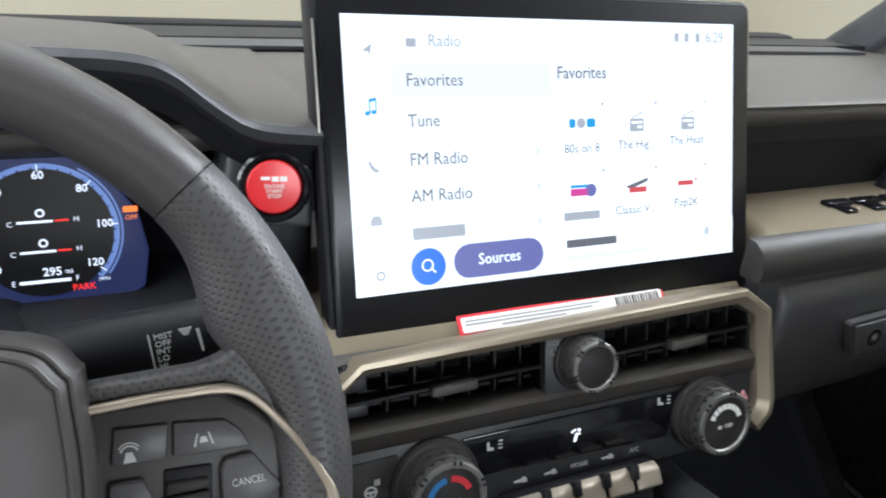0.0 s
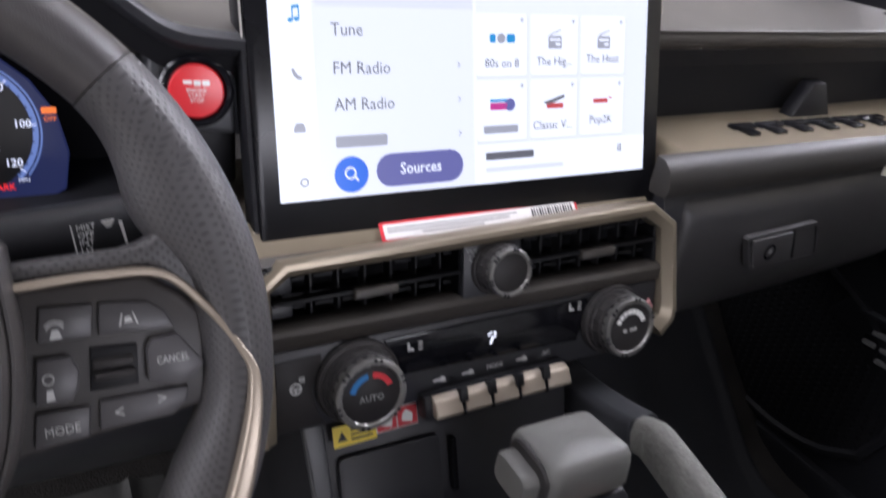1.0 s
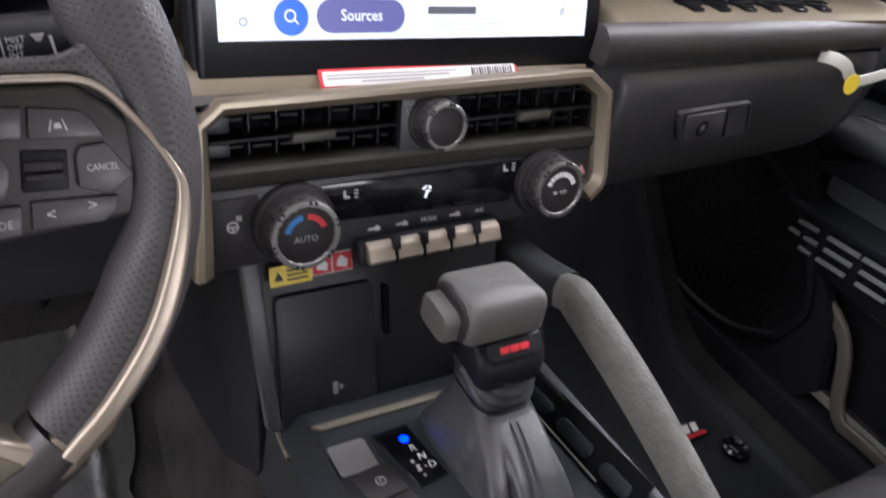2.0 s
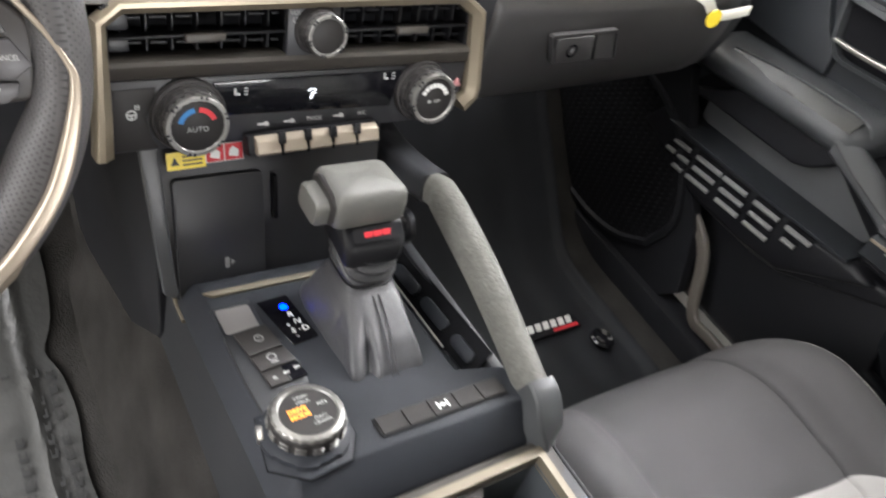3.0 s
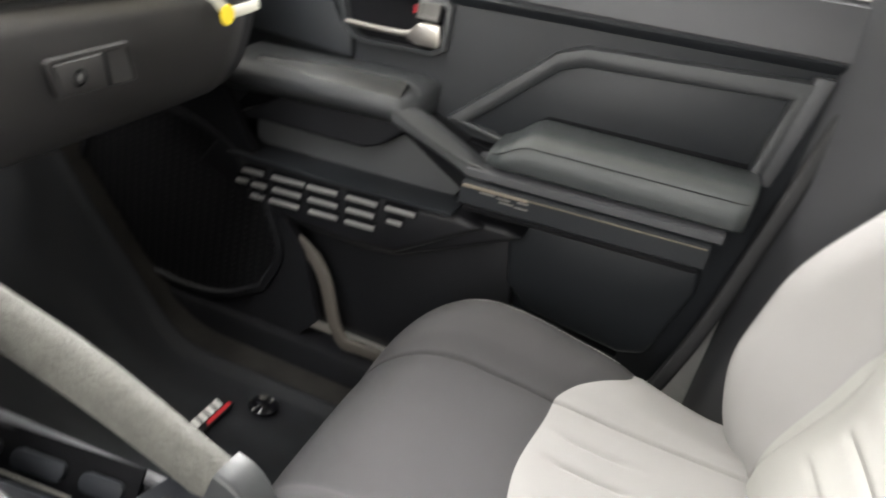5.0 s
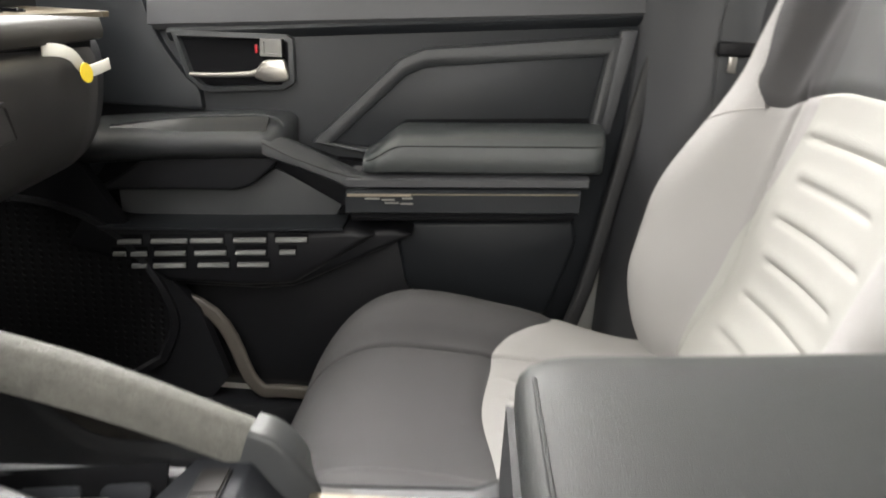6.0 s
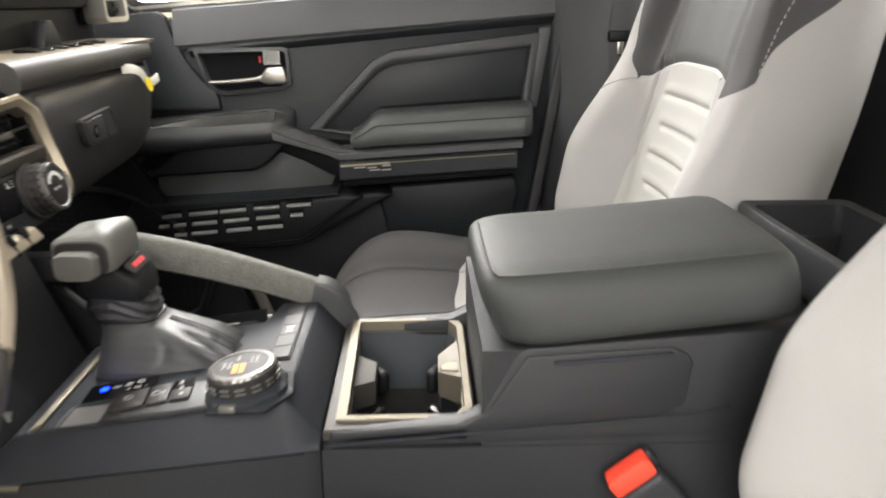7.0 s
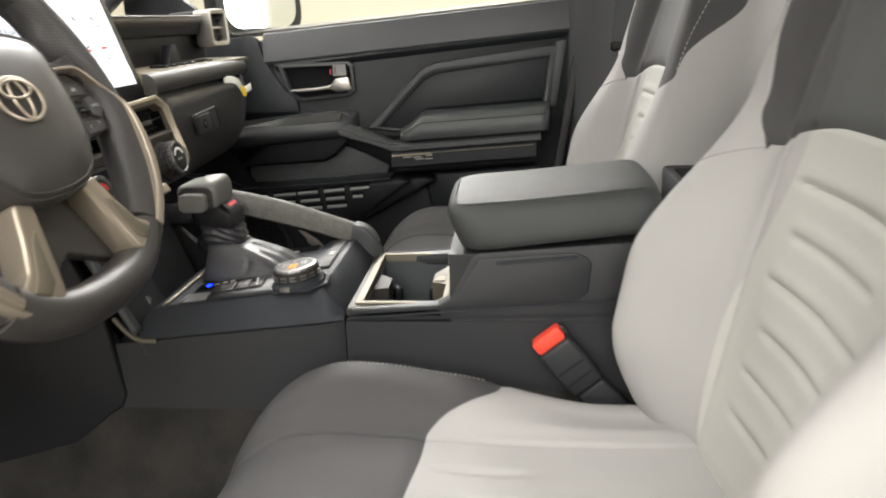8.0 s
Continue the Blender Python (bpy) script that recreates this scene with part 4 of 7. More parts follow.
ui("now_playing_bar", bar(0.150, 0.0165, 0.041, 0.0055, 0.0008), SCREEN_TEXT, 4)
ui("artist_bar", bar(0.150, 0.0078, 0.068, 0.0035, 0.0006), SCREEN_SHADE, 4)
for x in (0.2705, 0.2728):
    ui("pause_mark", bar(x, 0.0155, 0.0010, 0.0062), SCREEN_TEXT, 4)
ui("search_button", oval(0.0118, 0.0118, 40, cx=0.0480, cy=0.0145), SCREEN_BLUE, 3)
part("search_mark", merge(arc_band(0.0030, 0.0040, 0, 360, SCREEN @ Matrix.Translation((0.0472, 0.0155, 0.0010)), 24, 0.0001), plate([(0.0495, 0.0128), (0.0503, 0.0136), (0.0530, 0.0108), (0.0522, 0.0100)], 0.0001, SCREEN, 0, z=0.0010)), SCREEN_WHITE, display)
ui("sources_button", bar(0.0655, 0.0042, 0.0660, 0.0222, 0.0108), SCREEN_PURPLE, 3)
caption("sources_text", "Sources", 0.0985, 0.0155, 0.0105, SCREEN_WHITE, "CENTER", 0.0001)
ui("radio_title_icon", bar(0.0400, 0.1495, 0.0065, 0.0050, 0.0008), SCREEN_DIM)
ui("arrow_icon", [(0.0120, 0.1470), (0.0185, 0.1515), (0.0165, 0.1435), (0.0158, 0.1465)], SCREEN_DIM)
ui("music_icon", bar(0.0145, 0.1105, 0.0009, 0.0080), SCREEN_CYAN)
ui("music_icon", bar(0.0185, 0.1112, 0.0009, 0.0082), SCREEN_CYAN)
ui("music_icon", [(0.0145, 0.1170), (0.0194, 0.1178), (0.0194, 0.1198), (0.0145, 0.1190)], SCREEN_CYAN)
ui("music_icon", oval(0.0018, 0.0014, 12, cx=0.0135, cy=0.1105), SCREEN_CYAN)
ui("music_icon", oval(0.0018, 0.0014, 12, cx=0.0175, cy=0.1112), SCREEN_CYAN)
ui("phone_icon", [(0.0120, 0.0815), (0.0135, 0.0825), (0.0148, 0.0800), (0.0165, 0.0778), (0.0190, 0.0768), (0.0183, 0.0750), (0.0160, 0.0752), (0.0135, 0.0775)], SCREEN_DIM)
ui("car_icon", [(0.0115, 0.0430), (0.0190, 0.0430), (0.0190, 0.0462), (0.0175, 0.0490), (0.0130, 0.0490), (0.0115, 0.0462)], SCREEN_DIM)
part("gear_icon", arc_band(0.0016, 0.0032, 0, 360, SCREEN @ Matrix.Translation((0.0162, 0.0118, 0.0004)), 16, 0.0001), SCREEN_DIM, display)

# ---- the dials behind the wheel ----
cluster = thing("dial_cluster", (-0.36, 0.48, 0.60), "lit digital dial cluster coloured navy and pale blue", "instrument cluster")
CL = axes((-0.307, 0.462, 0.6575), (1, 0, 0), (0, 0.28, 1))
panel = part("panel", plate([(-0.19, -0.047), (0.034, -0.044), (0.050, -0.036), (0.054, -0.014), (0.050, 0.008), (0.038, 0.028), (0.018, 0.046), (-0.01, 0.056), (-0.19, 0.062)], 0.002, CL, 0.001, z=-0.003), DIAL_NAVY, cluster, "lit navy display panel")
ring = part("dial_ring", arc_band(0.0362, 0.0392, -46, 226, CL, 48, 0.0005), DIAL_BLUE, panel)
part("dial_face", plate(oval(0.0360, 0.0360, 48), 0.0003, CL, 0), DIAL_BLACK, panel)
for k, word in enumerate(("0", "20", "40", "60", "80", "100", "120")):
    a = radians(219 - 43 * k)
    part("dial_number", letters(word, 0.0062, CL @ Matrix.Translation((0.0315 * math.cos(a), 0.0315 * math.sin(a) + 0.001, 0.0006)), 0.0001, bold=0.0001), DIAL_WHITE, panel)
    b = radians(219 - 43 * k)
    part("dial_tick", moved(plate([(0.0348, -0.0003), (0.0385, -0.0003), (0.0385, 0.0003), (0.0348, 0.0003)], 0.0004, Matrix.Identity(4), 0), CL @ Matrix.Rotation(b, 4, "Z") @ Matrix.Translation((0, 0, 0.0005))), DIAL_WHITE, panel)
for k in range(26):
    part("ring_notch", moved(plate([(0.0360, -0.0005), (0.0372, -0.0005), (0.0372, 0.0005), (0.0360, 0.0005)], 0.0004, Matrix.Identity(4), 0), CL @ Matrix.Rotation(radians(222 - 10.6 * k), 4, "Z") @ Matrix.Translation((0, 0, 0.0004))), DIAL_NAVY, ring)
part("outer_arc", arc_band(0.0402, 0.0412, -40, 60, CL, 24, 0.0004), DIAL_BLUE, panel)
for y in (0.006, -0.011):
    part("gauge_bar", plate(bar(-0.013, y, 0.018, 0.0014), 0.0004, CL, 0, z=0.0004), DIAL_WHITE, panel)
    part("gauge_end", plate(bar(0.006, y + 0.0003, 0.007, 0.0010), 0.0004, CL, 0, z=0.0004), DIAL_RED, panel)
    part("gauge_text", merge(letters("C", 0.0042, CL @ Matrix.Translation((-0.0165, y, 0.0006)), 0.0001), letters("H", 0.0042, CL @ Matrix.Translation((0.0170, y + 0.001, 0.0006)), 0.0001)), DIAL_WHITE, panel)
    part("gauge_icon", arc_band(0.0014, 0.0024, 0, 360, CL @ Matrix.Translation((-0.001, y + 0.0055, 0.0004)), 16), DIAL_WHITE, panel)
part("range_text", letters("295", 0.0066, CL @ Matrix.Translation((0.002, -0.0222, 0.0006)), 0.0001, bold=0.0001), DIAL_WHITE, panel)
part("range_unit", letters("mi", 0.0042, CL @ Matrix.Translation((0.0105, -0.0225, 0.0006)), 0.0001), DIAL_WHITE, panel)
part("fuel_bar", plate(bar(-0.015, -0.0282, 0.026, 0.0018), 0.0004, CL, 0, z=0.0004), DIAL_WHITE, panel)
part("fuel_text", merge(letters("E", 0.0042, CL @ Matrix.Translation((-0.0180, -0.0275, 0.0006)), 0.0001), letters("F", 0.0042, CL @ Matrix.Translation((0.0145, -0.0270, 0.0006)), 0.0001)), DIAL_WHITE, panel)
part("speed_unit", letters("MPH", 0.0030, CL @ Matrix.Translation((0.0285, -0.0290, 0.0006)), 0.0001), DIAL_WHITE, panel)
part("park_text", letters("PARK", 0.0050, CL @ Matrix.Translation((0.0175, -0.0325, 0.0006)), 0.0001, bold=0.0001), DIAL_RED, panel)
part("parking_off_text", merge(letters("OFF", 0.0040, CL @ Matrix.Translation((0.0460, 0.0055, 0.0006)), 0.0001), plate(rounded(0.008, 0.0035, 0.0008, 2, cx=0.0458, cy=0.0105), 0.0004, CL, 0)), DIAL_ORANGE, panel)
part("belt_mark", plate([(-0.0290, -0.0425), (-0.0240, -0.0425), (-0.0265, -0.0350)], 0.0004, CL, 0, z=0.0003), DIAL_RED, panel)

# ---- the steering wheel ----
wheel = thing("steering_wheel", (-0.3675, 0.2676, 0.6338), "black leather steering wheel with perforated grips and silver spokes", "steering wheel")
TILT_W = radians(25.06)
WHEEL = axes((-0.3675, 0.2676, 0.6338), (1, 0, 0), (0, math.sin(TILT_W), math.cos(TILT_W)))
RIM_R = 0.1644


def rim_piece(a0, a1, n, squash=(0.0155, 0.0200), fat=0.0):
    """A stretch of the rim between two angles; fat: how much wider the grip is inwards."""
    rings = []
    for a in steps(a0, a1, n):
        t = (a - a0) / (a1 - a0)
        up = a if abs(a) <= 90 else 180 - a
        swell = fat * (math.exp(-((up - 22) / 10) ** 2) + 0.62 * smooth(-8, -24, up) * smooth(-60, -48, up))
        c, s = math.cos(radians(a)), math.sin(radians(a))
        rad = RIM_R * (1 - 0.03 * smooth(-60, -90, a) * smooth(-120, -90, a))
        ring = []
        for k in range(20):
            q = 2 * math.pi * k / 20
            rr = squash[0] * math.cos(q)
            if rr < 0:
                rr *= 1 + swell / squash[0]
            r = rad + rr
            ring.append(WHEEL @ Vector((r * c, r * s, squash[1] * math.sin(q))))
        rings.append(ring)
    bm = loft(rings)
    return bm


def unrolled(bm, flat=False):
    """Lays the skin of the rim out flat in metres, for the pits in the leather."""
    layer = bm.loops.layers.uv.new("skin")
    back = WHEEL.inverted()
    for f in bm.faces:
        for l in f.loops:
            p = back @ l.vert.co
            if flat:
                l[layer].uv = (p.x, p.y)
            else:
                r = math.hypot(p.x, p.y)
                l[layer].uv = (math.atan2(p.y, abs(p.x)) * RIM_R, math.atan2(p.z, r - RIM_R + (0.004 if r < RIM_R else 0)) * 0.017)
    return bm


part("rim_top", rim_piece(41.2, 138.8, 40), LEATHER, wheel, "smooth leather upper rim")
part("grip", unrolled(rim_piece(41, -50, 44, fat=0.011)), PERFORATED, wheel, "perforated leather grip")
part("grip", unrolled(rim_piece(139, 230, 44, fat=0.011)), PERFORATED, wheel, "perforated leather grip")
part("rim_bottom", rim_piece(-51, -129, 36, squash=(0.0180, 0.0215)), LEATHER, wheel, "smooth leather lower rim")
HUB = [(0.083, 0.046), (0.066, 0.060), (0.0, 0.068), (-0.066, 0.060), (-0.083, 0.046), (-0.084, 0.0), (-0.072, -0.045), (-0.038, -0.074), (0.038, -0.074), (0.072, -0.045), (0.084, 0.0)]
hub_ring = [(p.x, p.y) for p in spline([(x, y, 0) for x, y in HUB + HUB[:1]], 66)][:-1]
part("airbag_cover", loft([[WHEEL @ Vector((x * s, y * s, z)) for x, y in hub_ring] for s, z in ((0.96, -0.03), (1.0, 0.0), (1.0, 0.012), (0.97, 0.021), (0.88, 0.027), (0.6, 0.032), (0.2, 0.0335))]), AIRBAG, wheel, "dark padded airbag cover")
EMB = WHEEL @ Matrix.Translation((0, 0.003, 0.0342))
emblem = part("emblem", lathe([(0.0, -0.006), (0.026, -0.006), (0.026, 0.0), (0.0, 0.0012)], EMB @ Matrix.Diagonal((1, 0.72, 1, 1)), 40), BUTTON, wheel)
part("emblem_ring", sweep([EMB @ Vector((x, y, 0.0006)) for x, y in oval(0.0255, 0.0180, 40)], oval(0.0016, 0.0014, 8), up=WHEEL.col[2].to_3d(), close=True), CHAMPAGNE, emblem, "satin oval emblem")
part("emblem_ring", sweep([EMB @ Vector((x, y, 0.0012)) for x, y in oval(0.0085, 0.0165, 30)], oval(0.0014, 0.0012, 8), up=WHEEL.col[2].to_3d(), close=True), CHAMPAGNE, emblem)
part("emblem_ring", sweep([EMB @ Vector((x, y + 0.008, 0.0014)) for x, y in oval(0.0175, 0.0075, 30)], oval(0.0014, 0.0012, 8), up=WHEEL.col[2].to_3d(), close=True), CHAMPAGNE, emblem)
for ring_scale, ring_z in ((0.905, 0.0262), (0.955, 0.0228)):
    part("cover_seam", sweep([WHEEL @ Vector((x * ring_scale, y * ring_scale, ring_z)) for x, y in hub_ring], oval(0.0011, 0.0008, 6), up=WHEEL.col[2].to_3d(), close=True), AIRBAG, wheel)
part("cover_crease", sweep([WHEEL @ Vector((x, y, 0.0280)) for x, y in ((-0.045, -0.028), (-0.025, -0.040), (0.025, -0.040), (0.045, -0.028))], oval(0.0022, 0.0016, 8), up=WHEEL.col[2].to_3d()), CHAMPAGNE, wheel)
part("column_shroud", loft([[(-0.375 + x * s, y, 0.578 + 0.05 * (y - 0.3) + z * s) for x, z in rounded(0.13, 0.075, 0.03)] for y, s in ((0.285, 0.8), (0.30, 1.0), (0.455, 1.05))]), BLACK, wheel)
part("lower_cover", plate([(-0.050, -0.060), (-0.076, -0.142), (-0.050, -0.139), (0.0, -0.117), (0.050, -0.139), (0.076, -0.142), (0.050, -0.060)], 0.012, WHEEL, 0.003, 2, z=-0.016), AIRBAG, wheel, "dark cover between the lower spokes")

for side in (1, -1):
    W = WHEEL @ Matrix.Diagonal((side, 1, 1, 1))
    KEYS_AT = W @ Matrix.Translation((-0.008, 0.003, 0)) @ Matrix.Diagonal((1, 0.723, 1, 1))
    # dark plate that carries the keys
    spoke = part("spoke", plate([(0.070, 0.036), (0.138, 0.036), (0.152, 0.022), (0.172, -0.010), (0.173, -0.034), (0.158, -0.046), (0.070, -0.058)], 0.018, KEYS_AT, 0.004, 3, z=-0.014), AIRBAG, wheel)
    part("spoke_bridge", unrolled(plate([(0.070, 0.031), (0.132, 0.032), (0.158, 0.004), (0.166, 0.028), (0.152, 0.062), (0.145, 0.060), (0.139, 0.0490), (0.132, 0.0425), (0.122, 0.0400), (0.070, 0.0385)], 0.020, W, 0.006, 3, z=-0.010), True), PERFORATED, wheel)
    trim_pts = spline([(0.080, 0.0300, 0.0075), (0.112, 0.0310, 0.0080), (0.136, 0.0285, 0.0085), (0.152, 0.0120, 0.0100), (0.1625, -0.006, 0.0140), (0.1660, -0.020, 0.0160), (0.1600, -0.048, 0.0175), (0.1480, -0.079, 0.0175), (0.1270, -0.109, 0.0165), (0.106, -0.131, 0.013)], 54)
    part("spoke_trim", sweep([W @ p for p in trim_pts], rounded(0.0070, 0.012, 0.002), up=WHEEL.col[2].to_3d(), scale=lambda t: (0.50 + 0.80 * smooth(0.45, 0.75, t), 1.0 + 0.6 * smooth(0.35, 0.7, t))), CHAMPAGNE, wheel, "satin champagne trim strip")
    part("lower_spoke", plate([(0.034, -0.072), (0.054, -0.066), (0.066, -0.092), (0.080, -0.1160), (0.094, -0.1235), (0.110, -0.1195), (0.128, -0.103), (0.1345, -0.109), (0.124, -0.126), (0.108, -0.140), (0.092, -0.1480), (0.066, -0.1470), (0.055, -0.1400)], 0.027, W, 0.006, 4, z=-0.008), CHAMPAGNE, wheel, "satin champagne lower spoke")
    part("spoke_inset", plate([(0.052, -0.090), (0.062, -0.098), (0.076, -0.120), (0.088, -0.130), (0.074, -0.137), (0.064, -0.130)], 0.0022, W, 0.0009, 2, z=0.0182), BRONZE_DARK, wheel)

    def key(name, outline, lift=0.004):
        return part(name, plate(outline, lift, W, 0.0010, 2, z=0.003), WHEEL_KEY, spoke)

    key("key", [(0.0885, 0.0074), (0.1076, 0.0067), (0.1096, 0.0197), (0.0905, 0.0210)])
    key("key", [(0.1101, 0.0066), (0.1390, 0.0055), (0.1355, 0.0130), (0.1300, 0.0176), (0.1114, 0.0196)])
    key("key", [(0.0850, -0.0166), (0.0975, -0.0172), (0.1005, -0.0120), (0.1015, -0.0055), (0.0990, 0.0006), (0.0872, 0.0010)], 0.006)
    key("key", [(0.1264, -0.0150), (0.1382, -0.0192), (0.1490, -0.0113), (0.1395, 0.0028), (0.1290, 0.0020), (0.1268, -0.0020)], 0.006)
    key("key", [(0.0826, -0.0336), (0.1022, -0.0331), (0.1038, -0.0207), (0.0846, -0.0198)])
    key("key", [(0.1062, -0.0314), (0.1340, -0.0312), (0.1400, -0.0270), (0.1416, -0.0200), (0.1073, -0.0195)])
    part("roller_frame", plate([(0.1046, -0.0154), (0.1225, -0.0157), (0.1238, 0.0012), (0.1064, 0.0022)], 0.0028, W, 0.0008, 2, z=0.003), BLACK, spoke)
    part("thumb_roller", merge(plate([(0.1062, -0.0110), (0.1218, -0.0112), (0.1222, -0.0080), (0.1066, -0.0078)], 0.0075, W, 0.0012, 2, z=0.003), plate([(0.1062, -0.0068), (0.1215, -0.0070), (0.1222, -0.0030), (0.1066, -0.0026)], 0.0060, W, 0.0012, 2, z=0.003)), BUTTON, spoke)
    if side == 1:
        T = W
        part("cancel_text", letters("CANCEL", 0.0042, T @ Matrix.Translation((0.1365, -0.0070, 0.0095)), 0.0001, squeeze=0.80), DIAL_MARK, spoke)
        part("mode_text", letters("MODE", 0.0050, T @ Matrix.Translation((0.0930, -0.0281, 0.0074)), 0.0001, squeeze=0.9), DIAL_MARK, spoke)
        part("arrow_text", merge(letters("<", 0.007, T @ Matrix.Translation((0.1140, -0.0256, 0.0074)), 0.0001), letters(">", 0.007, T @ Matrix.Translation((0.1305, -0.0234, 0.0074)), 0.0001)), DIAL_MARK, spoke)
        M1 = T @ Matrix.Translation((0.0950, 0.0110, 0.0071)) @ Matrix.Diagonal((0.75, 0.75, 1, 1))
        part("car_mark", merge(plate([(-0.003, -0.004), (0.003, -0.004), (0.0015, 0.001), (-0.0015, 0.001)], 0.0003, M1, 0), arc_band(0.0038, 0.0046, 20, 160, M1, 10, 0.0003), arc_band(0.0054, 0.0060, 35, 145, M1, 10, 0.0003)), DIAL_MARK, spoke)
        M2 = T @ Matrix.Translation((0.1215, 0.0120, 0.0071)) @ Matrix.Diagonal((0.75, 0.75, 1, 1))
        part("lane_mark", merge(plate([(-0.0050, -0.0035), (-0.0040, -0.0035), (-0.0024, 0.003), (-0.0030, 0.003)], 0.0003, M2, 0), plate([(0.0040, -0.0035), (0.0050, -0.0035), (0.0030, 0.003), (0.0024, 0.003)], 0.0003, M2, 0), plate([(-0.0022, -0.002), (0.0022, -0.002), (0.0013, 0.001), (-0.0013, 0.001)], 0.0003, M2, 0)), DIAL_MARK, spoke)
        M3 = T @ Matrix.Translation((0.0905, -0.0104, 0.0092)) @ Matrix.Diagonal((0.6, 0.6, 1, 1))
        part("cruise_mark", merge(arc_band(0.0028, 0.0036, 0, 360, M3 @ Matrix.Translation((0, 0.006, 0)), 20, 0.0003), plate([(-0.0026, -0.008), (0.0026, -0.008), (0.0018, -0.0010), (-0.0018, -0.0010)], 0.0003, M3, 0)), DIAL_MARK, spoke)
        part("roller_text", letters("+ RES", 0.0040, T @ Matrix.Translation((0.1125, -0.0010, 0.0054)), 0.0001), DIAL_MARK, spoke)

# wiper stalk behind the wheel
stalk = thing("wiper_stalk", (-0.27, 0.345, 0.64), "black wiper stalk with white printed settings", "stalk")
part("arm", sweep([(-0.335, 0.36, 0.632), (-0.29, 0.352, 0.640), (-0.225, 0.348, 0.648)], oval(0.0165, 0.0165, 20)), BLACK, stalk)
part("tip", sweep([(-0.224, 0.348, 0.648), (-0.221, 0.348, 0.6485), (-0.206, 0.347, 0.650), (-0.204, 0.347, 0.650)], oval(0.019, 0.019, 24), scale=lambda t: (0.85, 0.85) if t in (0, 1) else (1, 1)), DASH, stalk)
SM = axes((-0.259, 0.3315, 0.6475), (1, -0.05, 0.12), (0, 0.12, 1))
part("setting_text", merge(*[letters(w, 0.0040, SM @ Matrix.Translation((0.0012, 0.0090 - 0.0036 * i, 0.0012)), 0.0001, "LEFT") for i, w in enumerate(("MIST", "OFF", "INT", "LO", "HI"))],
                           plate(bar(-0.0010, -0.008, 0.0006, 0.019), 0.0003, SM, 0, z=0.001)), WHITE_MARK, stalk)
part("wiper_mark", merge(plate([(0.0120, 0.0110), (0.0180, 0.0110), (0.0160, 0.0075), (0.0140, 0.0075)], 0.0003, SM, 0, z=0.0012), plate([(0.0205, -0.002), (0.0215, -0.0018), (0.0210, 0.0095), (0.0195, 0.0095)], 0.0003, SM, 0, z=0.0012)), WHITE_MARK, stalk)

# ---- the centre console ----
console = thing("centre_console", (0.01, 0.0, 0.05), "dark grey plastic centre console between the front seats", "console")


def top_z(y):
    return 0.3795 + (0.25 - y) * 0.125


# front unit round the shifter
rings = []
for y, dz, side in ((0.315, -0.016, 0.0), (0.30, -0.003, 0.0), (0.285, 0.0, 0.0), (0.20, 0.0, 0.0), (0.134, 0.0, 0.0), (0.128, 0.0, 0.0), (0.122, 0.0, 0.0), (0.10, 0.0, 0.0), (0.0875, 0.0, 0.0), (0.0845, -0.0016, 0.0), (0.0610, -0.0310, 0.0010), (0.060, -0.034, 0.0015)):
    z = top_z(max(y, 0.06)) + dz
    low = 0.3355 + (0.295 - y) * 0.106
    right = 0.108 - 0.043 * smooth(0.124, 0.132, y)
    rings.append([(-0.1120 + side, y, low), (-0.1135 + side, y, low + 0.002), (-0.1130 + side, y, low + 0.0035), (-0.1030, y, z - 0.0028), (-0.1010, y, z - 0.0006), (-0.098, y, z), (right - 0.023, y, z), (right - 0.004, y, z), (right, y, z - 0.004), (right + 0.002, y, z - 0.02), (right + 0.003, y, low)])
part("shifter_surround", loft(rings), CONSOLE, console, "slate-grey satin shifter surround")
# body below
body = [(-0.105, 0.075), (-0.105, -0.47), (0.125, -0.47), (0.125, 0.075)]
part("front_skirt", loft([[(-0.1115 - 0.008 * k, 0.350, 0.3285 - 0.16 * k), (-0.1115 - 0.008 * k, 0.074, 0.3575 - 0.18 * k), (-0.1030 - 0.008 * k, 0.0615, 0.3590 - 0.18 * k), (0.066 + 0.058 * k, 0.0615, 0.3590 - 0.18 * k), (0.066 + 0.058 * k, 0.350, 0.3285 - 0.16 * k)] for k in (0, 1)]), CONSOLE_SIDE, console)
part("main_body", loft([[(-0.1045 - 0.010 * k, 0.0600, z0), (-0.1045 - 0.010 * k, -0.46, z0), (0.118 + 0.01 * k, -0.46, z0), (0.118 + 0.01 * k, 0.0600, z0)] for k, z0 in ((0.3, 0.274), (1.0, 0.12))]), CONSOLE_SIDE, console)
part("bin_body", loft([[(-0.103 - 0.010 * k, -0.066, z0), (-0.103 - 0.010 * k, -0.46, z0), (0.117 + 0.01 * k, -0.46, z0), (0.117 + 0.01 * k, -0.066, z0)] for k, z0 in ((0.0, 0.440), (0.0, 0.355), (0.3, 0.2742))]), CONSOLE_SIDE, console)
for x0, x1 in ((-0.1045, -0.0915), (0.1065, 0.1180)):
    part("cup_side", loft([[(x0 - 0.010 * k * (x0 < 0) + 0.01 * k * (x0 > 0), y, z0) if i == 0 else (x1 - 0.010 * k * (x0 < 0) + 0.01 * k * (x0 > 0), y, z0) for i, y in ((0, 0.0600), (0, -0.46), (1, -0.46), (1, 0.0600))] for k, z0 in ((0.0, 0.357), (0.3, 0.2742))]), CONSOLE_SIDE, console)
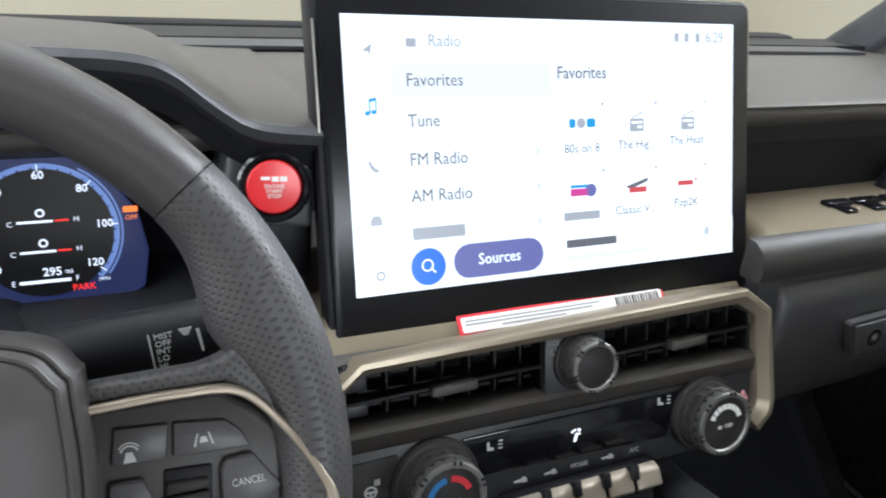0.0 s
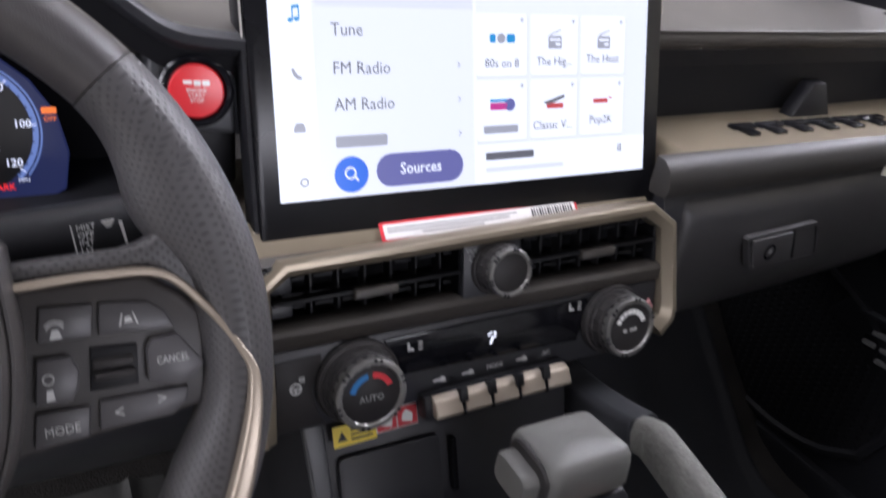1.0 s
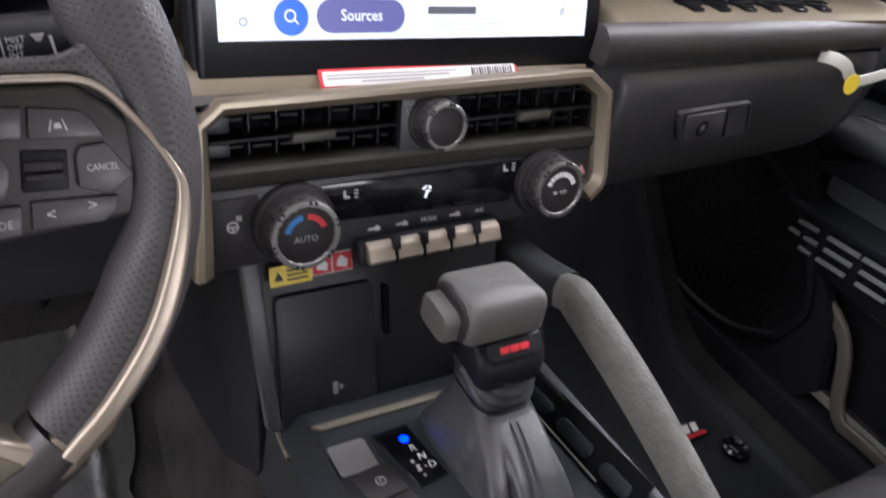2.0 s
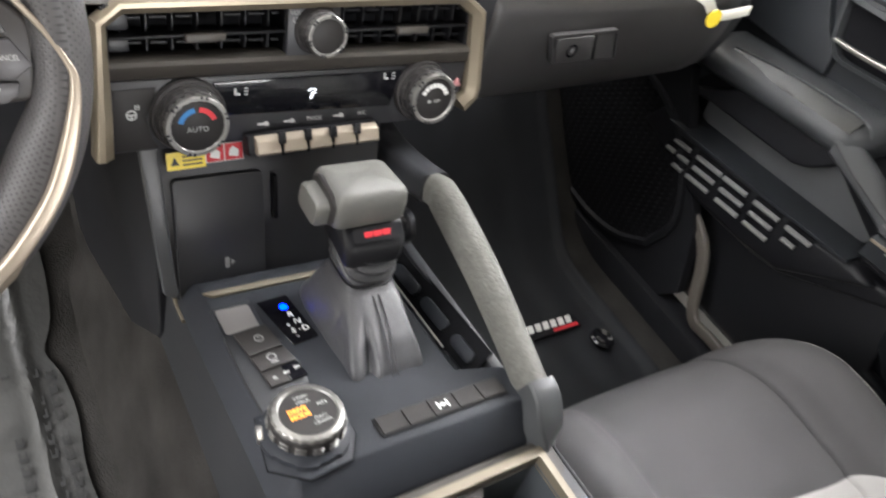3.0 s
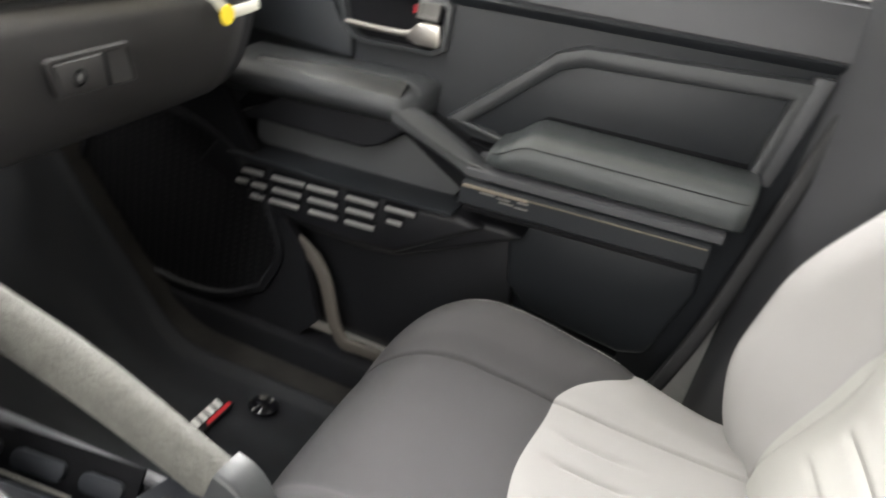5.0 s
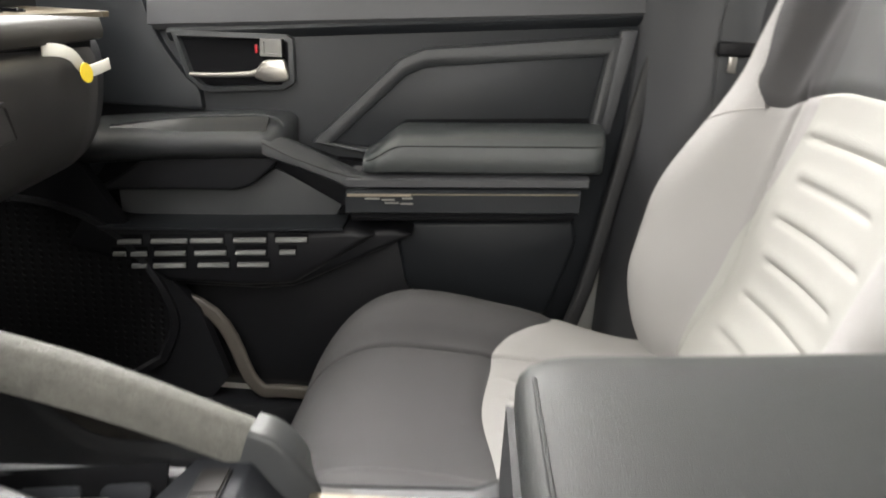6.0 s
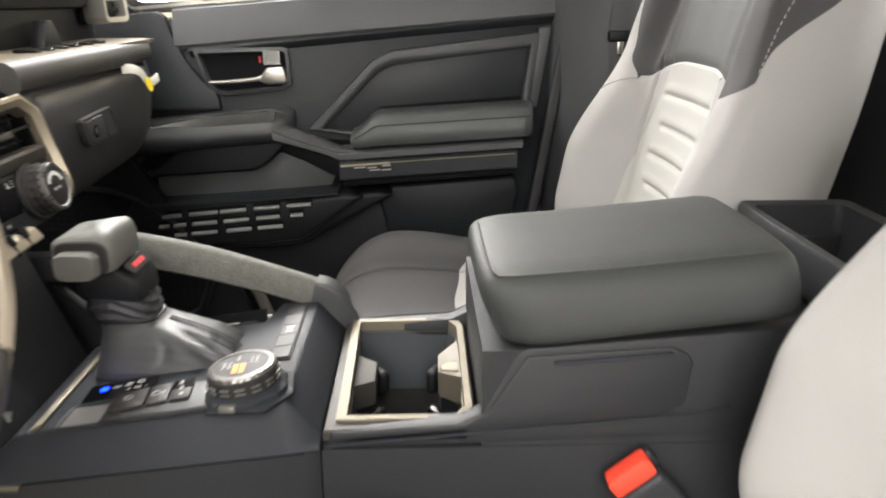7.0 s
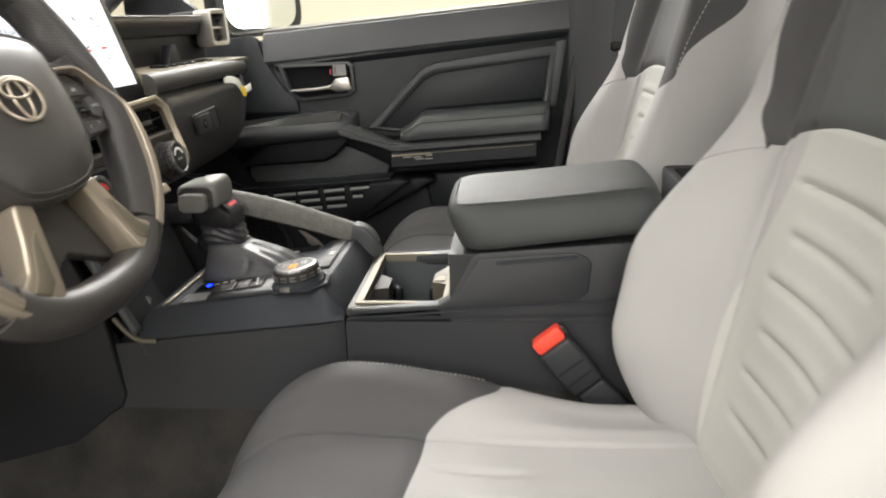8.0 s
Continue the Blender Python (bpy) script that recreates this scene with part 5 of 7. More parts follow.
part("cup_front_wall", block((-0.103, 0.050, 0.274), (0.117, 0.0585, 0.362), 0.001), CONSOLE_SIDE, console)
for x, s in ((-0.1035, -1), (0.1175, 1)):
    part("shoulder_panel", side_plate([(0.056, 0.357), (0.054, 0.372), (-0.050, 0.378), (-0.066, 0.386), (-0.092, 0.4360), (-0.100, 0.4412), (-0.2784, 0.4538), (-0.46, 0.466), (-0.46, 0.368)], x, x - 0.018 * s, 0.002, 2), CONSOLE_SIDE, console)
    part("raised_panel", side_plate([(-0.100, 0.4360), (-0.210, 0.4425), (-0.2225, 0.4370), (-0.2280, 0.4290), (-0.2245, 0.3940), (-0.2110, 0.3855), (-0.150, 0.3800), (-0.060, 0.3738), (0.053, 0.3655), (0.051, 0.3730), (-0.052, 0.3790), (-0.070, 0.3880)], x, x + 0.0030 * s, 0.0016, 3), CONSOLE_SIDE, console)
    part("side_rib", side_plate([(-0.120, 0.4325), (-0.211, 0.4392), (-0.212, 0.4368), (-0.120, 0.4298)], x, x + 0.0066 * s, 0.0014, 2), CONSOLE, console)
part("joint_line", side_plate([(0.0575, 0.3605), (0.0575, 0.3622), (-0.237, 0.3850), (-0.260, 0.3905), (-0.260, 0.3888), (-0.237, 0.3832)], -0.1025, -0.1072, 0.0004), CONSOLE, console)
# cup holder with its bronze rim
CUP_Z = 0.3765
o = [(-0.092, 0.0495), (0.105, 0.0515), (0.1065, -0.056), (0.088, -0.0605), (-0.075, -0.0605), (-0.092, -0.052)]
i_ = [(-0.0855, 0.0410), (0.0985, 0.0440), (0.1005, -0.0465), (0.084, -0.0545), (-0.0735, -0.0545), (-0.0855, -0.0465)]
surround = [(-0.1035, 0.0585), (0.1175, 0.0585), (0.1175, -0.058), (0.092, -0.0630), (-0.078, -0.0630), (-0.1035, -0.054)]
# Grey console border; the brown put into its colour is a reflection.
part("cup_surround", loft([[(x, y, z) for x, y in q] for q, z in ((surround, CUP_Z - 0.012), (surround, CUP_Z - 0.0045), ([(x * 0.985, y * 0.975) for x, y in surround], CUP_Z - 0.0030), (o, CUP_Z - 0.0026))], caps=False), CUP_TAN, console, "flat border of the cup holder with a reflection in its brown tint")
cup = part("cup_holder", bevelled(loft([[(x, y, z) for x, y in q] for q, z in ((o, CUP_Z - 0.02), (o, CUP_Z), (i_, CUP_Z), (i_, CUP_Z - 0.012), ([(x * 0.985, y * 0.98) for x, y in i_], CUP_Z - 0.012))], caps=False), 0.0012, 2), BRONZE_DARK, console, "bronze metal rim")
part("cup_wall", loft([[(x, y, z) for x, y in q] for q, z in (([(x * 1.04, y * 1.06) for x, y in i_], CUP_Z - 0.010), (i_, CUP_Z - 0.010), ([(x * 0.95, y * 0.92) for x, y in i_], CUP_Z - 0.088), ([(x * 0.2, y * 0.2) for x, y in i_], CUP_Z - 0.089))], caps=False), CUP_GREY, cup)
part("cup_floor", block((-0.078, -0.048, CUP_Z - 0.096), (0.092, 0.038, CUP_Z - 0.0875), 0.002), CONSOLE_SIDE, cup)
# a saddle parts the floor into two round wells; dividers with sprung tabs stand at its ends
part("cup_saddle", loft([[(x, y, z) for y in (0.038, -0.048)] + [(x, y, CUP_Z - 0.096) for y in (-0.048, 0.038)] for x, z in ((-0.012, CUP_Z - 0.0870), (-0.004, CUP_Z - 0.078), (0.004, CUP_Z - 0.074), (0.026, CUP_Z - 0.074), (0.034, CUP_Z - 0.078), (0.042, CUP_Z - 0.0870))]), CUP_GREY, cup)


def divider(name, base, tip, y0, y1, z0, z1, foot, material, label=""):
    """A wedge that leans from the rim into the well and stands on the floor."""
    top = [(base[0], y0, z0), (base[1], y0, z0), (tip[1], y1, z1), (tip[0], y1, z1)]
    low = [(base[0], y0, foot), (base[1], y0, foot), (tip[1] + 0.001, y1, foot), (tip[0] - 0.001, y1, foot)]
    return part(name, bevelled(loft([top, low]), 0.0020, 3), material, cup, label)


divider("front_divider", (-0.018, 0.044), (-0.005, 0.032), 0.0430, 0.0235, CUP_Z - 0.0110, CUP_Z - 0.0130, CUP_Z - 0.036, CUP_TAN, "brown-grey front divider of the cup holder")
divider("front_divider_foot", (-0.014, 0.040), (-0.003, 0.030), 0.0430, 0.0255, CUP_Z - 0.0345, CUP_Z - 0.0345, CUP_Z - 0.088, BLACK)
rear_part = divider("rear_divider", (-0.022, 0.054), (-0.002, 0.032), -0.0540, -0.0345, CUP_Z - 0.0015, CUP_Z - 0.0065, CUP_Z - 0.030, DIVIDER_BRONZE, "bronze rear divider of the cup holder")
divider("rear_divider_foot", (-0.016, 0.044), (0.000, 0.030), -0.0520, -0.0365, CUP_Z - 0.0290, CUP_Z - 0.0290, CUP_Z - 0.088, BLACK)
part("clip", prism([(-0.0110, -0.0520, CUP_Z - 0.0002), (0.0060, -0.0520, CUP_Z - 0.0002), (0.0130, -0.0430, CUP_Z - 0.0026), (0.0060, -0.0360, CUP_Z - 0.0044), (-0.0020, -0.0370, CUP_Z - 0.0042)], (0, 0, -0.003), 0.0008, 2), BRONZE_DARK, rear_part, "pale bronze clip")
for s, y in ((1, 0.024), (-1, -0.034)):
    for x, tab in ((-0.022, PIANO), (0.058, BLACK)):
        turn = axes((x, y - 0.002 * s, CUP_Z - 0.043), (1, 0.55 * s * (1 if x > 0 else -1), 0), (0, 0, 1))
        part("cup_finger", moved(block((-0.011, -0.016, -0.006), (0.011, 0.010, 0.006), 0.005, 3), turn), tab, cup)
for k in range(4):
    for x in (-0.066, 0.050):
        part("mat_rib", block((x + 0.010 * k, -0.035, CUP_Z - 0.0875), (x + 0.006 + 0.010 * k, 0.03, CUP_Z - 0.0855), 0.0004, 1), CONSOLE_SIDE, cup)
# lid
LID_FORM = ((-0.0800, 0.66, 0.60), (-0.0813, 0.745, 0.72), (-0.0840, 0.81, 0.82), (-0.0880, 0.87, 0.90), (-0.0940, 0.92, 0.955), (-0.1020, 0.96, 0.985), (-0.1130, 0.988, 1.0), (-0.128, 1.0, 1.0), (-0.15, 1.0, 1.0), (-0.18, 1.0, 1.0), (-0.22, 1.0, 1.0), (-0.26, 1.0, 1.0), (-0.282, 1.0, 1.0), (-0.294, 0.985, 0.97), (-0.301, 0.96, 0.88), (-0.304, 0.93, 0.70))
LID_SECTION = [(-0.1125, 0.0005), (-0.1152, 0.0035), (-0.1165, 0.0090), (-0.1158, 0.0170), (-0.1140, 0.0270), (-0.1112, 0.0370), (-0.1066, 0.0455), (-0.0995, 0.0517), (-0.0915, 0.0549), (-0.07, 0.0578), (-0.03, 0.0592)]
LID_SECTION += [(-x, z) for x, z in LID_SECTION[::-1]]


def lid_point(px, pz, u, wide=1.0, full=1.0):
    """A point of the lid: its foot and its upper edge climb towards the rear, and its nose overhangs."""
    foot, edge = 0.4445 + 0.110 * (-0.088 - u), 0.4955 + 0.0967 * (-0.085 - u)
    k = pz * full / 0.055
    return (-0.010 + 0.89 * px * wide, u + 0.024 * k * smooth(-0.17, -0.09, u), foot + (edge - foot) * k)


lid = part("armrest_lid", loft([[lid_point(px, pz, u, w, h) for px, pz in LID_SECTION] for u, w, h in LID_FORM]), LID, console, "black leatherette armrest lid")
crease = [lid_point(-0.0945, 0.0538, u) for u in steps(-0.285, -0.110, 16)]
crease += [lid_point(-0.092, 0.0540, -0.1010), lid_point(-0.082, 0.0556, -0.0975)] + [lid_point(x, 0.0582 - 0.3 * x ** 2, -0.0965) for x in (-0.06, -0.02, 0.02, 0.06)]
part("lid_seam", sweep(crease, oval(0.0013, 0.0009, 6)), LID, lid)
# open bin behind the lid
part("rear_bin", loft([[(x, y, z) for x, y in q] for q, z in ((rounded(0.222, 0.118, 0.012, cx=0.012, cy=-0.402), 0.455), (rounded(0.222, 0.118, 0.012, cx=0.012, cy=-0.402), 0.492), (rounded(0.218, 0.114, 0.010, cx=0.012, cy=-0.402), 0.496), (rounded(0.196, 0.092, 0.008, cx=0.012, cy=-0.402), 0.494), (rounded(0.190, 0.088, 0.008, cx=0.012, cy=-0.402), 0.44), (rounded(0.05, 0.02, 0.004, cx=0.012, cy=-0.402), 0.439))], caps=False), CONSOLE_SIDE, console)
part("bin_block", block((-0.10, -0.46, 0.36), (0.12, -0.33, 0.438), 0.004), CONSOLE_SIDE, console)

# inlay, tray and keys in the shifter surround
TOPM = axes((0.0, 0.15, top_z(0.15)), (1, 0, 0), (0, 1, -0.125))


def on_top(x, y, out=0.0):
    return TOPM @ Matrix.Translation((x, (y - 0.15) * 1.008, out))


part("bronze_edge", plate([(-0.103, 0.136), (0.062, 0.136), (0.062, 0.129), (-0.096, 0.129)], 0.004, TOPM, 0.001, 2, z=-0.001), BRONZE_DARK, console, "thin bronze edge")
# The tray's sheen is painted as a pale base colour.
part("coin_tray", plate(rounded(0.029, 0.030, 0.003, cx=-0.086, cy=0.098), 0.001, TOPM, 0.0004, z=0.0002), surface("pale_tray_sheen", (0.20, 0.19, 0.19), 0.3), console, "small tray with a pale sheen in its colour")
part("tray_wall", loft([[TOPM @ Vector((x, y, z)) for x, y in q] for q, z in ((rounded(0.036, 0.038, 0.004, cx=-0.086, cy=0.098), 0.0), (rounded(0.035, 0.037, 0.004, cx=-0.086, cy=0.098), 0.0022), (rounded(0.030, 0.031, 0.003, cx=-0.086, cy=0.098), 0.0012))], caps=False), CONSOLE, console)
gear = part("gear_display", plate([(-0.064, 0.112), (-0.036, 0.114), (-0.030, 0.058), (-0.054, 0.054)], 0.0012, TOPM, 0.0005, z=0.0), PIANO, console, "gloss black gear display")
part("lit_p", merge(plate(oval(0.0036, 0.0034, 16, cx=-0.0445, cy=0.0995), 0.0004, TOPM, 0, z=0.0013)), LED_BLUE, gear, "lit blue park mark")
for word, x, y, s in (("R", -0.0425, 0.0890, 0.0085), ("N", -0.0400, 0.0795, 0.0085), ("D", -0.0365, 0.0700, 0.0085), ("S", -0.0475, 0.0700, 0.0080), ("+", -0.0490, 0.0770, 0.0065), ("-", -0.0420, 0.0705, 0.0065), ("-", -0.0465, 0.0635, 0.0065)):
    part("gear_text", letters(word, s, TOPM @ Matrix.Translation((x, y, 0.0014)) @ Matrix.Rotation(radians(-8), 4, "Z"), 0.0001, bold=0.0001), WHITE_MARK, gear)
pod = part("key_pod", plate([(-0.105, 0.078), (-0.072, 0.082), (-0.058, 0.032), (-0.062, -0.004), (-0.1045, -0.006), (-0.106, 0.030)], 0.006, TOPM, 0.002, 2), CONSOLE_SIDE, console)
for name, pts in (("key", [(-0.098, 0.0745), (-0.070, 0.0780), (-0.0655, 0.0515), (-0.0945, 0.0480)]), ("key", [(-0.0942, 0.0465), (-0.0652, 0.0500), (-0.0620, 0.0335), (-0.0922, 0.0300)]), ("key", [(-0.0920, 0.0285), (-0.0760, 0.0305), (-0.0740, 0.0140), (-0.0905, 0.0125)])):
    part(name, plate(pts, 0.0028, TOPM, 0.0009, 2, z=0.006), BUTTON, pod)
part("drive_range_display", plate([(-0.0755, 0.0305), (-0.0615, 0.0325), (-0.0590, 0.0160), (-0.0735, 0.0140)], 0.0026, TOPM, 0.0006, z=0.006), PIANO, pod)
part("drive_range_text", merge(letters("4H", 0.0042, TOPM @ Matrix.Translation((-0.0745, 0.0225, 0.0090)), 0.0001), letters("2H", 0.0042, TOPM @ Matrix.Translation((-0.0650, 0.0250, 0.0090)), 0.0001), letters("4L", 0.0042, TOPM @ Matrix.Translation((-0.0845, 0.0200, 0.0090)), 0.0001)), WHITE_MARK, pod)
part("brake_mark", merge(arc_band(0.0030, 0.0038, 0, 360, TOPM @ Matrix.Translation((-0.081, 0.0640, 0.0089)), 20), letters("P", 0.0045, TOPM @ Matrix.Translation((-0.081, 0.0640, 0.0090)), 0.0001)), GREY_MARK, pod)
part("hold_mark", merge(arc_band(0.0030, 0.0040, 0, 360, TOPM @ Matrix.Translation((-0.079, 0.0415, 0.0089)), 20), plate(bar(-0.0815, 0.0352, 0.006, 0.0016), 0.0003, TOPM, 0, z=0.0089)), GREY_MARK, pod)
# row of keys at the rear edge
ROW = axes((0.030, 0.1035, top_z(0.1035) + 0.0005), (1, 0.01, 0), (0, 1, -0.125))
row = part("key_base", plate(rounded(0.121, 0.0195, 0.002, 3), 0.0012, ROW, 0.0005), BLACK, console)
for k in range(5):
    part("key", plate(rounded(0.0225, 0.0165, 0.0012, 3, cx=-0.0472 + 0.0236 * k), 0.0014, ROW, 0.0006, z=0.0012), BUTTON, row)
lock = ROW @ Matrix.Translation((-0.0005, 0, 0.0027))
part("axle_lock_mark", merge(plate(bar(-0.0038, -0.0006, 0.0076, 0.0012), 0.0003, lock, 0), plate(bar(-0.0052, -0.0036, 0.0016, 0.0072), 0.0003, lock, 0), plate(bar(0.0036, -0.0036, 0.0016, 0.0072), 0.0003, lock, 0), plate(bar(-0.0012, -0.0018, 0.0024, 0.0036), 0.0003, lock, 0)), WHITE_MARK, row)

# ---- drive mode dial ----
dial = thing("drive_mode_dial", (-0.082, 0.118, top_z(0.118)), "round drive mode dial with a chrome ring and amber lit word", "dial")
DM = on_top(-0.082, 0.119, 0.002) @ Matrix.Diagonal((1, 1, 0.73, 1))
BASE = [(-0.036, -0.020), (-0.012, -0.0385), (0.022, -0.034), (0.0345, -0.014), (0.0345, 0.013), (0.012, 0.030), (-0.028, 0.026)]
part("base", plate([(x * 1.03, y * 1.03) for x, y in BASE], 0.0012, DM, 0.0002, 1, z=-0.0022), CAVITY_SHADE, dial)
part("base_pad", plate(BASE, 0.0024, DM, 0.0006, 1, z=-0.0020), CONSOLE, dial)
part("skirt", lathe([(0.0320, 0.0002), (0.0320, 0.0062), (0.0308, 0.0078), (0.0285, 0.0095), (0.0268, 0.0105), (0.0262, 0.013)], DM, 96, lambda a, h: 1 + (0.05 if h < 0.007 and math.sin(6 * a + 0.6) > 0.0 else 0)), CONSOLE, dial)
part("grip_ring", lathe([(0.0262, 0.0115), (0.0272, 0.0130), (0.0272, 0.0275), (0.0262, 0.029)], DM, 96, lambda a, h: 1 + (0.022 if math.sin(14 * a) > 0.1 else 0)), BUTTON, dial)
part("chrome_ring", lathe([(0.0262, 0.0285), (0.0272, 0.0292), (0.0268, 0.0312), (0.0258, 0.0326), (0.0222, 0.0335), (0.0209, 0.0322)], DM, 168, lambda a, h: 1 - (0.022 if h < 0.0318 and math.sin(24 * a) > 0.35 else 0.0), cap=False), BRUSHED, dial, "brushed silver ring")
for k in range(14):
    a = (math.pi / 2 + 2 * math.pi * k) / 14
    for z in (0.0160, 0.0212):
        part("grip_stud", block((-0.0040, -0.0009, -0.0013), (0.0040, 0.0009, 0.0013), 0.0005, 1, DM @ Matrix.Rotation(a, 4, "Z") @ Matrix.Translation((0.0281, 0, z)) @ Matrix.Rotation(math.pi / 2, 4, "Z")), BRUSHED, dial)
part("pointer_tab", block((-0.0025, -0.0065, -0.0040), (0.0025, 0.0065, 0.0035), 0.0010, 2, DM @ Matrix.Rotation(radians(166), 4, "Z") @ Matrix.Translation((0.0325, 0, 0.0048))), SILVER, dial, "pale pointer tab")
part("face", lathe([(0.0208, 0.030), (0.0208, 0.0322), (0.0, 0.0326)], DM, 48), BUTTON, dial)
FM = DM @ Matrix.Translation((0, 0, 0.0327)) @ Matrix.Rotation(radians(4), 4, "Z")
part("mode_key", plate(rounded(0.0150, 0.0105, 0.0012, 3, cx=-0.0065, cy=0.001), 0.0003, FM, 0.0001), BUTTON, dial)
part("mode_text", merge(letters("DRIVE", 0.0054, FM @ Matrix.Translation((-0.0070, 0.0036, 0.0004)), 0.0001, bold=0.0003), letters("MODE", 0.0054, FM @ Matrix.Translation((-0.0070, -0.0018, 0.0004)), 0.0001, bold=0.0003)), LED_AMBER, dial, "amber lit words")
part("tow_text", merge(letters("TOW/", 0.0042, FM @ Matrix.Translation((0.0005, 0.0135, 0.0002)), 0.0001), letters("HAUL", 0.0042, FM @ Matrix.Translation((0.0005, 0.0092, 0.0002)), 0.0001)), DIAL_MARK, dial)
part("mts_text", letters("MTS", 0.0042, FM @ Matrix.Translation((0.0125, 0.0030, 0.0002)), 0.0001), DIAL_MARK, dial)
part("crawl_text", merge(letters("DAC/", 0.0042, FM @ Matrix.Translation((0.0060, -0.0078, 0.0002)), 0.0001), letters("CRAWL", 0.0042, FM @ Matrix.Translation((0.0060, -0.0120, 0.0002)), 0.0001)), DIAL_MARK, dial)
part("pointer", plate(bar(-0.0018, 0.0290, 0.0036, 0.0026), 0.0008, DM, 0.0002, z=0.0072), WHITE_MARK, dial)

# ---- shifter ----
shifter = thing("gear_shifter", (0.018, 0.22, 0.38), "grey gear shifter with a leather boot and red-lettered collar", "gear lever")
SLEEVE = [(0.008, 0.205, 0.3805, 0.0350, 0.0640), (0.008, 0.205, 0.386, 0.0345, 0.0630), (0.010, 0.209, 0.396, 0.0325, 0.0560), (0.012, 0.217, 0.406, 0.0300, 0.0470), (0.015, 0.228, 0.4145, 0.0272, 0.0360), (0.017, 0.238, 0.4205, 0.0242, 0.0270), (0.018, 0.242, 0.4245, 0.0226, 0.0238), (0.0180, 0.244, 0.430, 0.0248, 0.0255), (0.0175, 0.2455, 0.440, 0.0252, 0.0255), (0.0165, 0.247, 0.454, 0.0245, 0.0248)]
fine = []
rows = 64
for r in range(rows + 1):
    k = r / rows * (len(SLEEVE) - 1)
    i0 = min(int(k), len(SLEEVE) - 2)
    cx, cy, z, rx, ry = [a + (b - a) * (k - i0) for a, b in zip(SLEEVE[i0], SLEEVE[i0 + 1])]
    ring = []
    low = smooth(0.424, 0.400, z) * smooth(0.380, 0.386, z)
    high = smooth(0.4245, 0.430, z) * smooth(0.454, 0.446, z)
    for q in range(160):
        a = 2 * math.pi * q / 160
        c, s_ = math.cos(a), math.sin(a)
        power = 7 - 3 * smooth(0.395, 0.425, z)
        sq4 = (abs(c) ** power + abs(s_) ** power) ** (-1 / power)
        pleat = smooth(0.384, 0.397, z) * smooth(0.420, 0.408, z)
        ridge = (0.13 * math.exp(-((a - 3.86) / 0.12) ** 2) - 0.26 * math.exp(-((a - 4.16) / 0.10) ** 2) + 0.05 * math.exp(-((a - 4.36) / 0.07) ** 2) - 0.07 * math.exp(-((a - 5.62) / 0.10) ** 2) + 0.07 * math.exp(-((a - 5.42) / 0.08) ** 2)) * pleat
        ridge += 0.035 * math.exp(-((a - 4.71) / 0.05) ** 2) - 0.04 * math.exp(-((a - 3.30 - 20 * (z - 0.40)) / 0.09) ** 2) * pleat
        fold = z * 105 + 1.1 * math.sin(a * 1.5 + 0.6)
        wrinkle = 0.10 * (abs((fold % 1.0) - 0.5) * 2) ** 1.6 - 0.05 - 0.10 * abs(noise.noise((c * 1.5 + 4, s_ * 1.5, z * 46 + a * 0.5)))
        f = 1 + ridge * low + wrinkle * (0.06 * low + 1.0 * high)
        ring.append((cx + rx * c * sq4 * f, cy + ry * s_ * sq4 * f, z))
    fine.append(ring)
boot = part("boot", loft(fine), BOOT, shifter, "creased grey leather boot")
for dx in (-0.0028, 0.0028):
    part("boot_stitch", sweep(spline([(0.0095 + dx, 0.1395, 0.3870), (0.0110 + dx, 0.1505, 0.3965), (0.0130 + dx, 0.1675, 0.4062), (0.0155 + dx, 0.1895, 0.4147), (0.0170 + dx, 0.2085, 0.4205)], 12), oval(0.0007, 0.0007, 5)), STITCH, boot)
part("boot_tie", loft([[(0.018 + 0.0240 * x, 0.242 + 0.0265 * y, z) for x, y in rounded(2, 2, 0.6, 5)] for z in (0.4238, 0.4248)]), BLACK, boot)
part("collar", loft([[(0.0155 + hx * x, cy + hy * y, z + 0.003 * y) for x, y in rounded(2, 2, 0.30, 6)] for hx, hy, cy, z in ((0.0262, 0.0262, 0.248, 0.4490), (0.0272, 0.0270, 0.2485, 0.4515), (0.0280, 0.0276, 0.2500, 0.4655), (0.0280, 0.0265, 0.2515, 0.470), (0.0275, 0.0225, 0.2585, 0.478))]), BLACK, shifter, "black collar")
COLLAR = axes((0.0160, 0.2300, 0.4745), (1, 0.0, 0.0), (0, 0.72, 0.70))
part("emblem_plate", plate(rounded(0.046, 0.0125, 0.003, 4), 0.0006, COLLAR, 0.0002), BLACK, shifter)
part("collar_emblem", merge(*[plate([(x, -0.0024), (x + 0.0070, -0.0024), (x + 0.0082, 0.0022), (x + 0.0004, 0.0022)], 0.0012, COLLAR, 0.0003) for x in (-0.0130, -0.0048, 0.0034)]), RED_MARK, shifter, "red lettered bars")
head = part("knob", loft([[(0.0105 + hx * x, cy + hy * y + 0.02 * (z - 0.48), 0.490 + 0.86 * (z - 0.490) - 0.003 * y) for x, y in rounded(2, 2, 0.26, 6)] for hx, hy, cy, z in ((0.026, 0.019, 0.2605, 0.4695), (0.0305, 0.0235, 0.2605, 0.4725), (0.0325, 0.0255, 0.2605, 0.4790), (0.0325, 0.0260, 0.2615, 0.4960), (0.0318, 0.0256, 0.2622, 0.5030), (0.0302, 0.0242, 0.2625, 0.5075), (0.0275, 0.0215, 0.2625, 0.5103), (0.019, 0.014, 0.2625, 0.5120), (0.006, 0.004, 0.2625, 0.5126))]), KNOB_GREY, shifter, "soft grey shift knob")
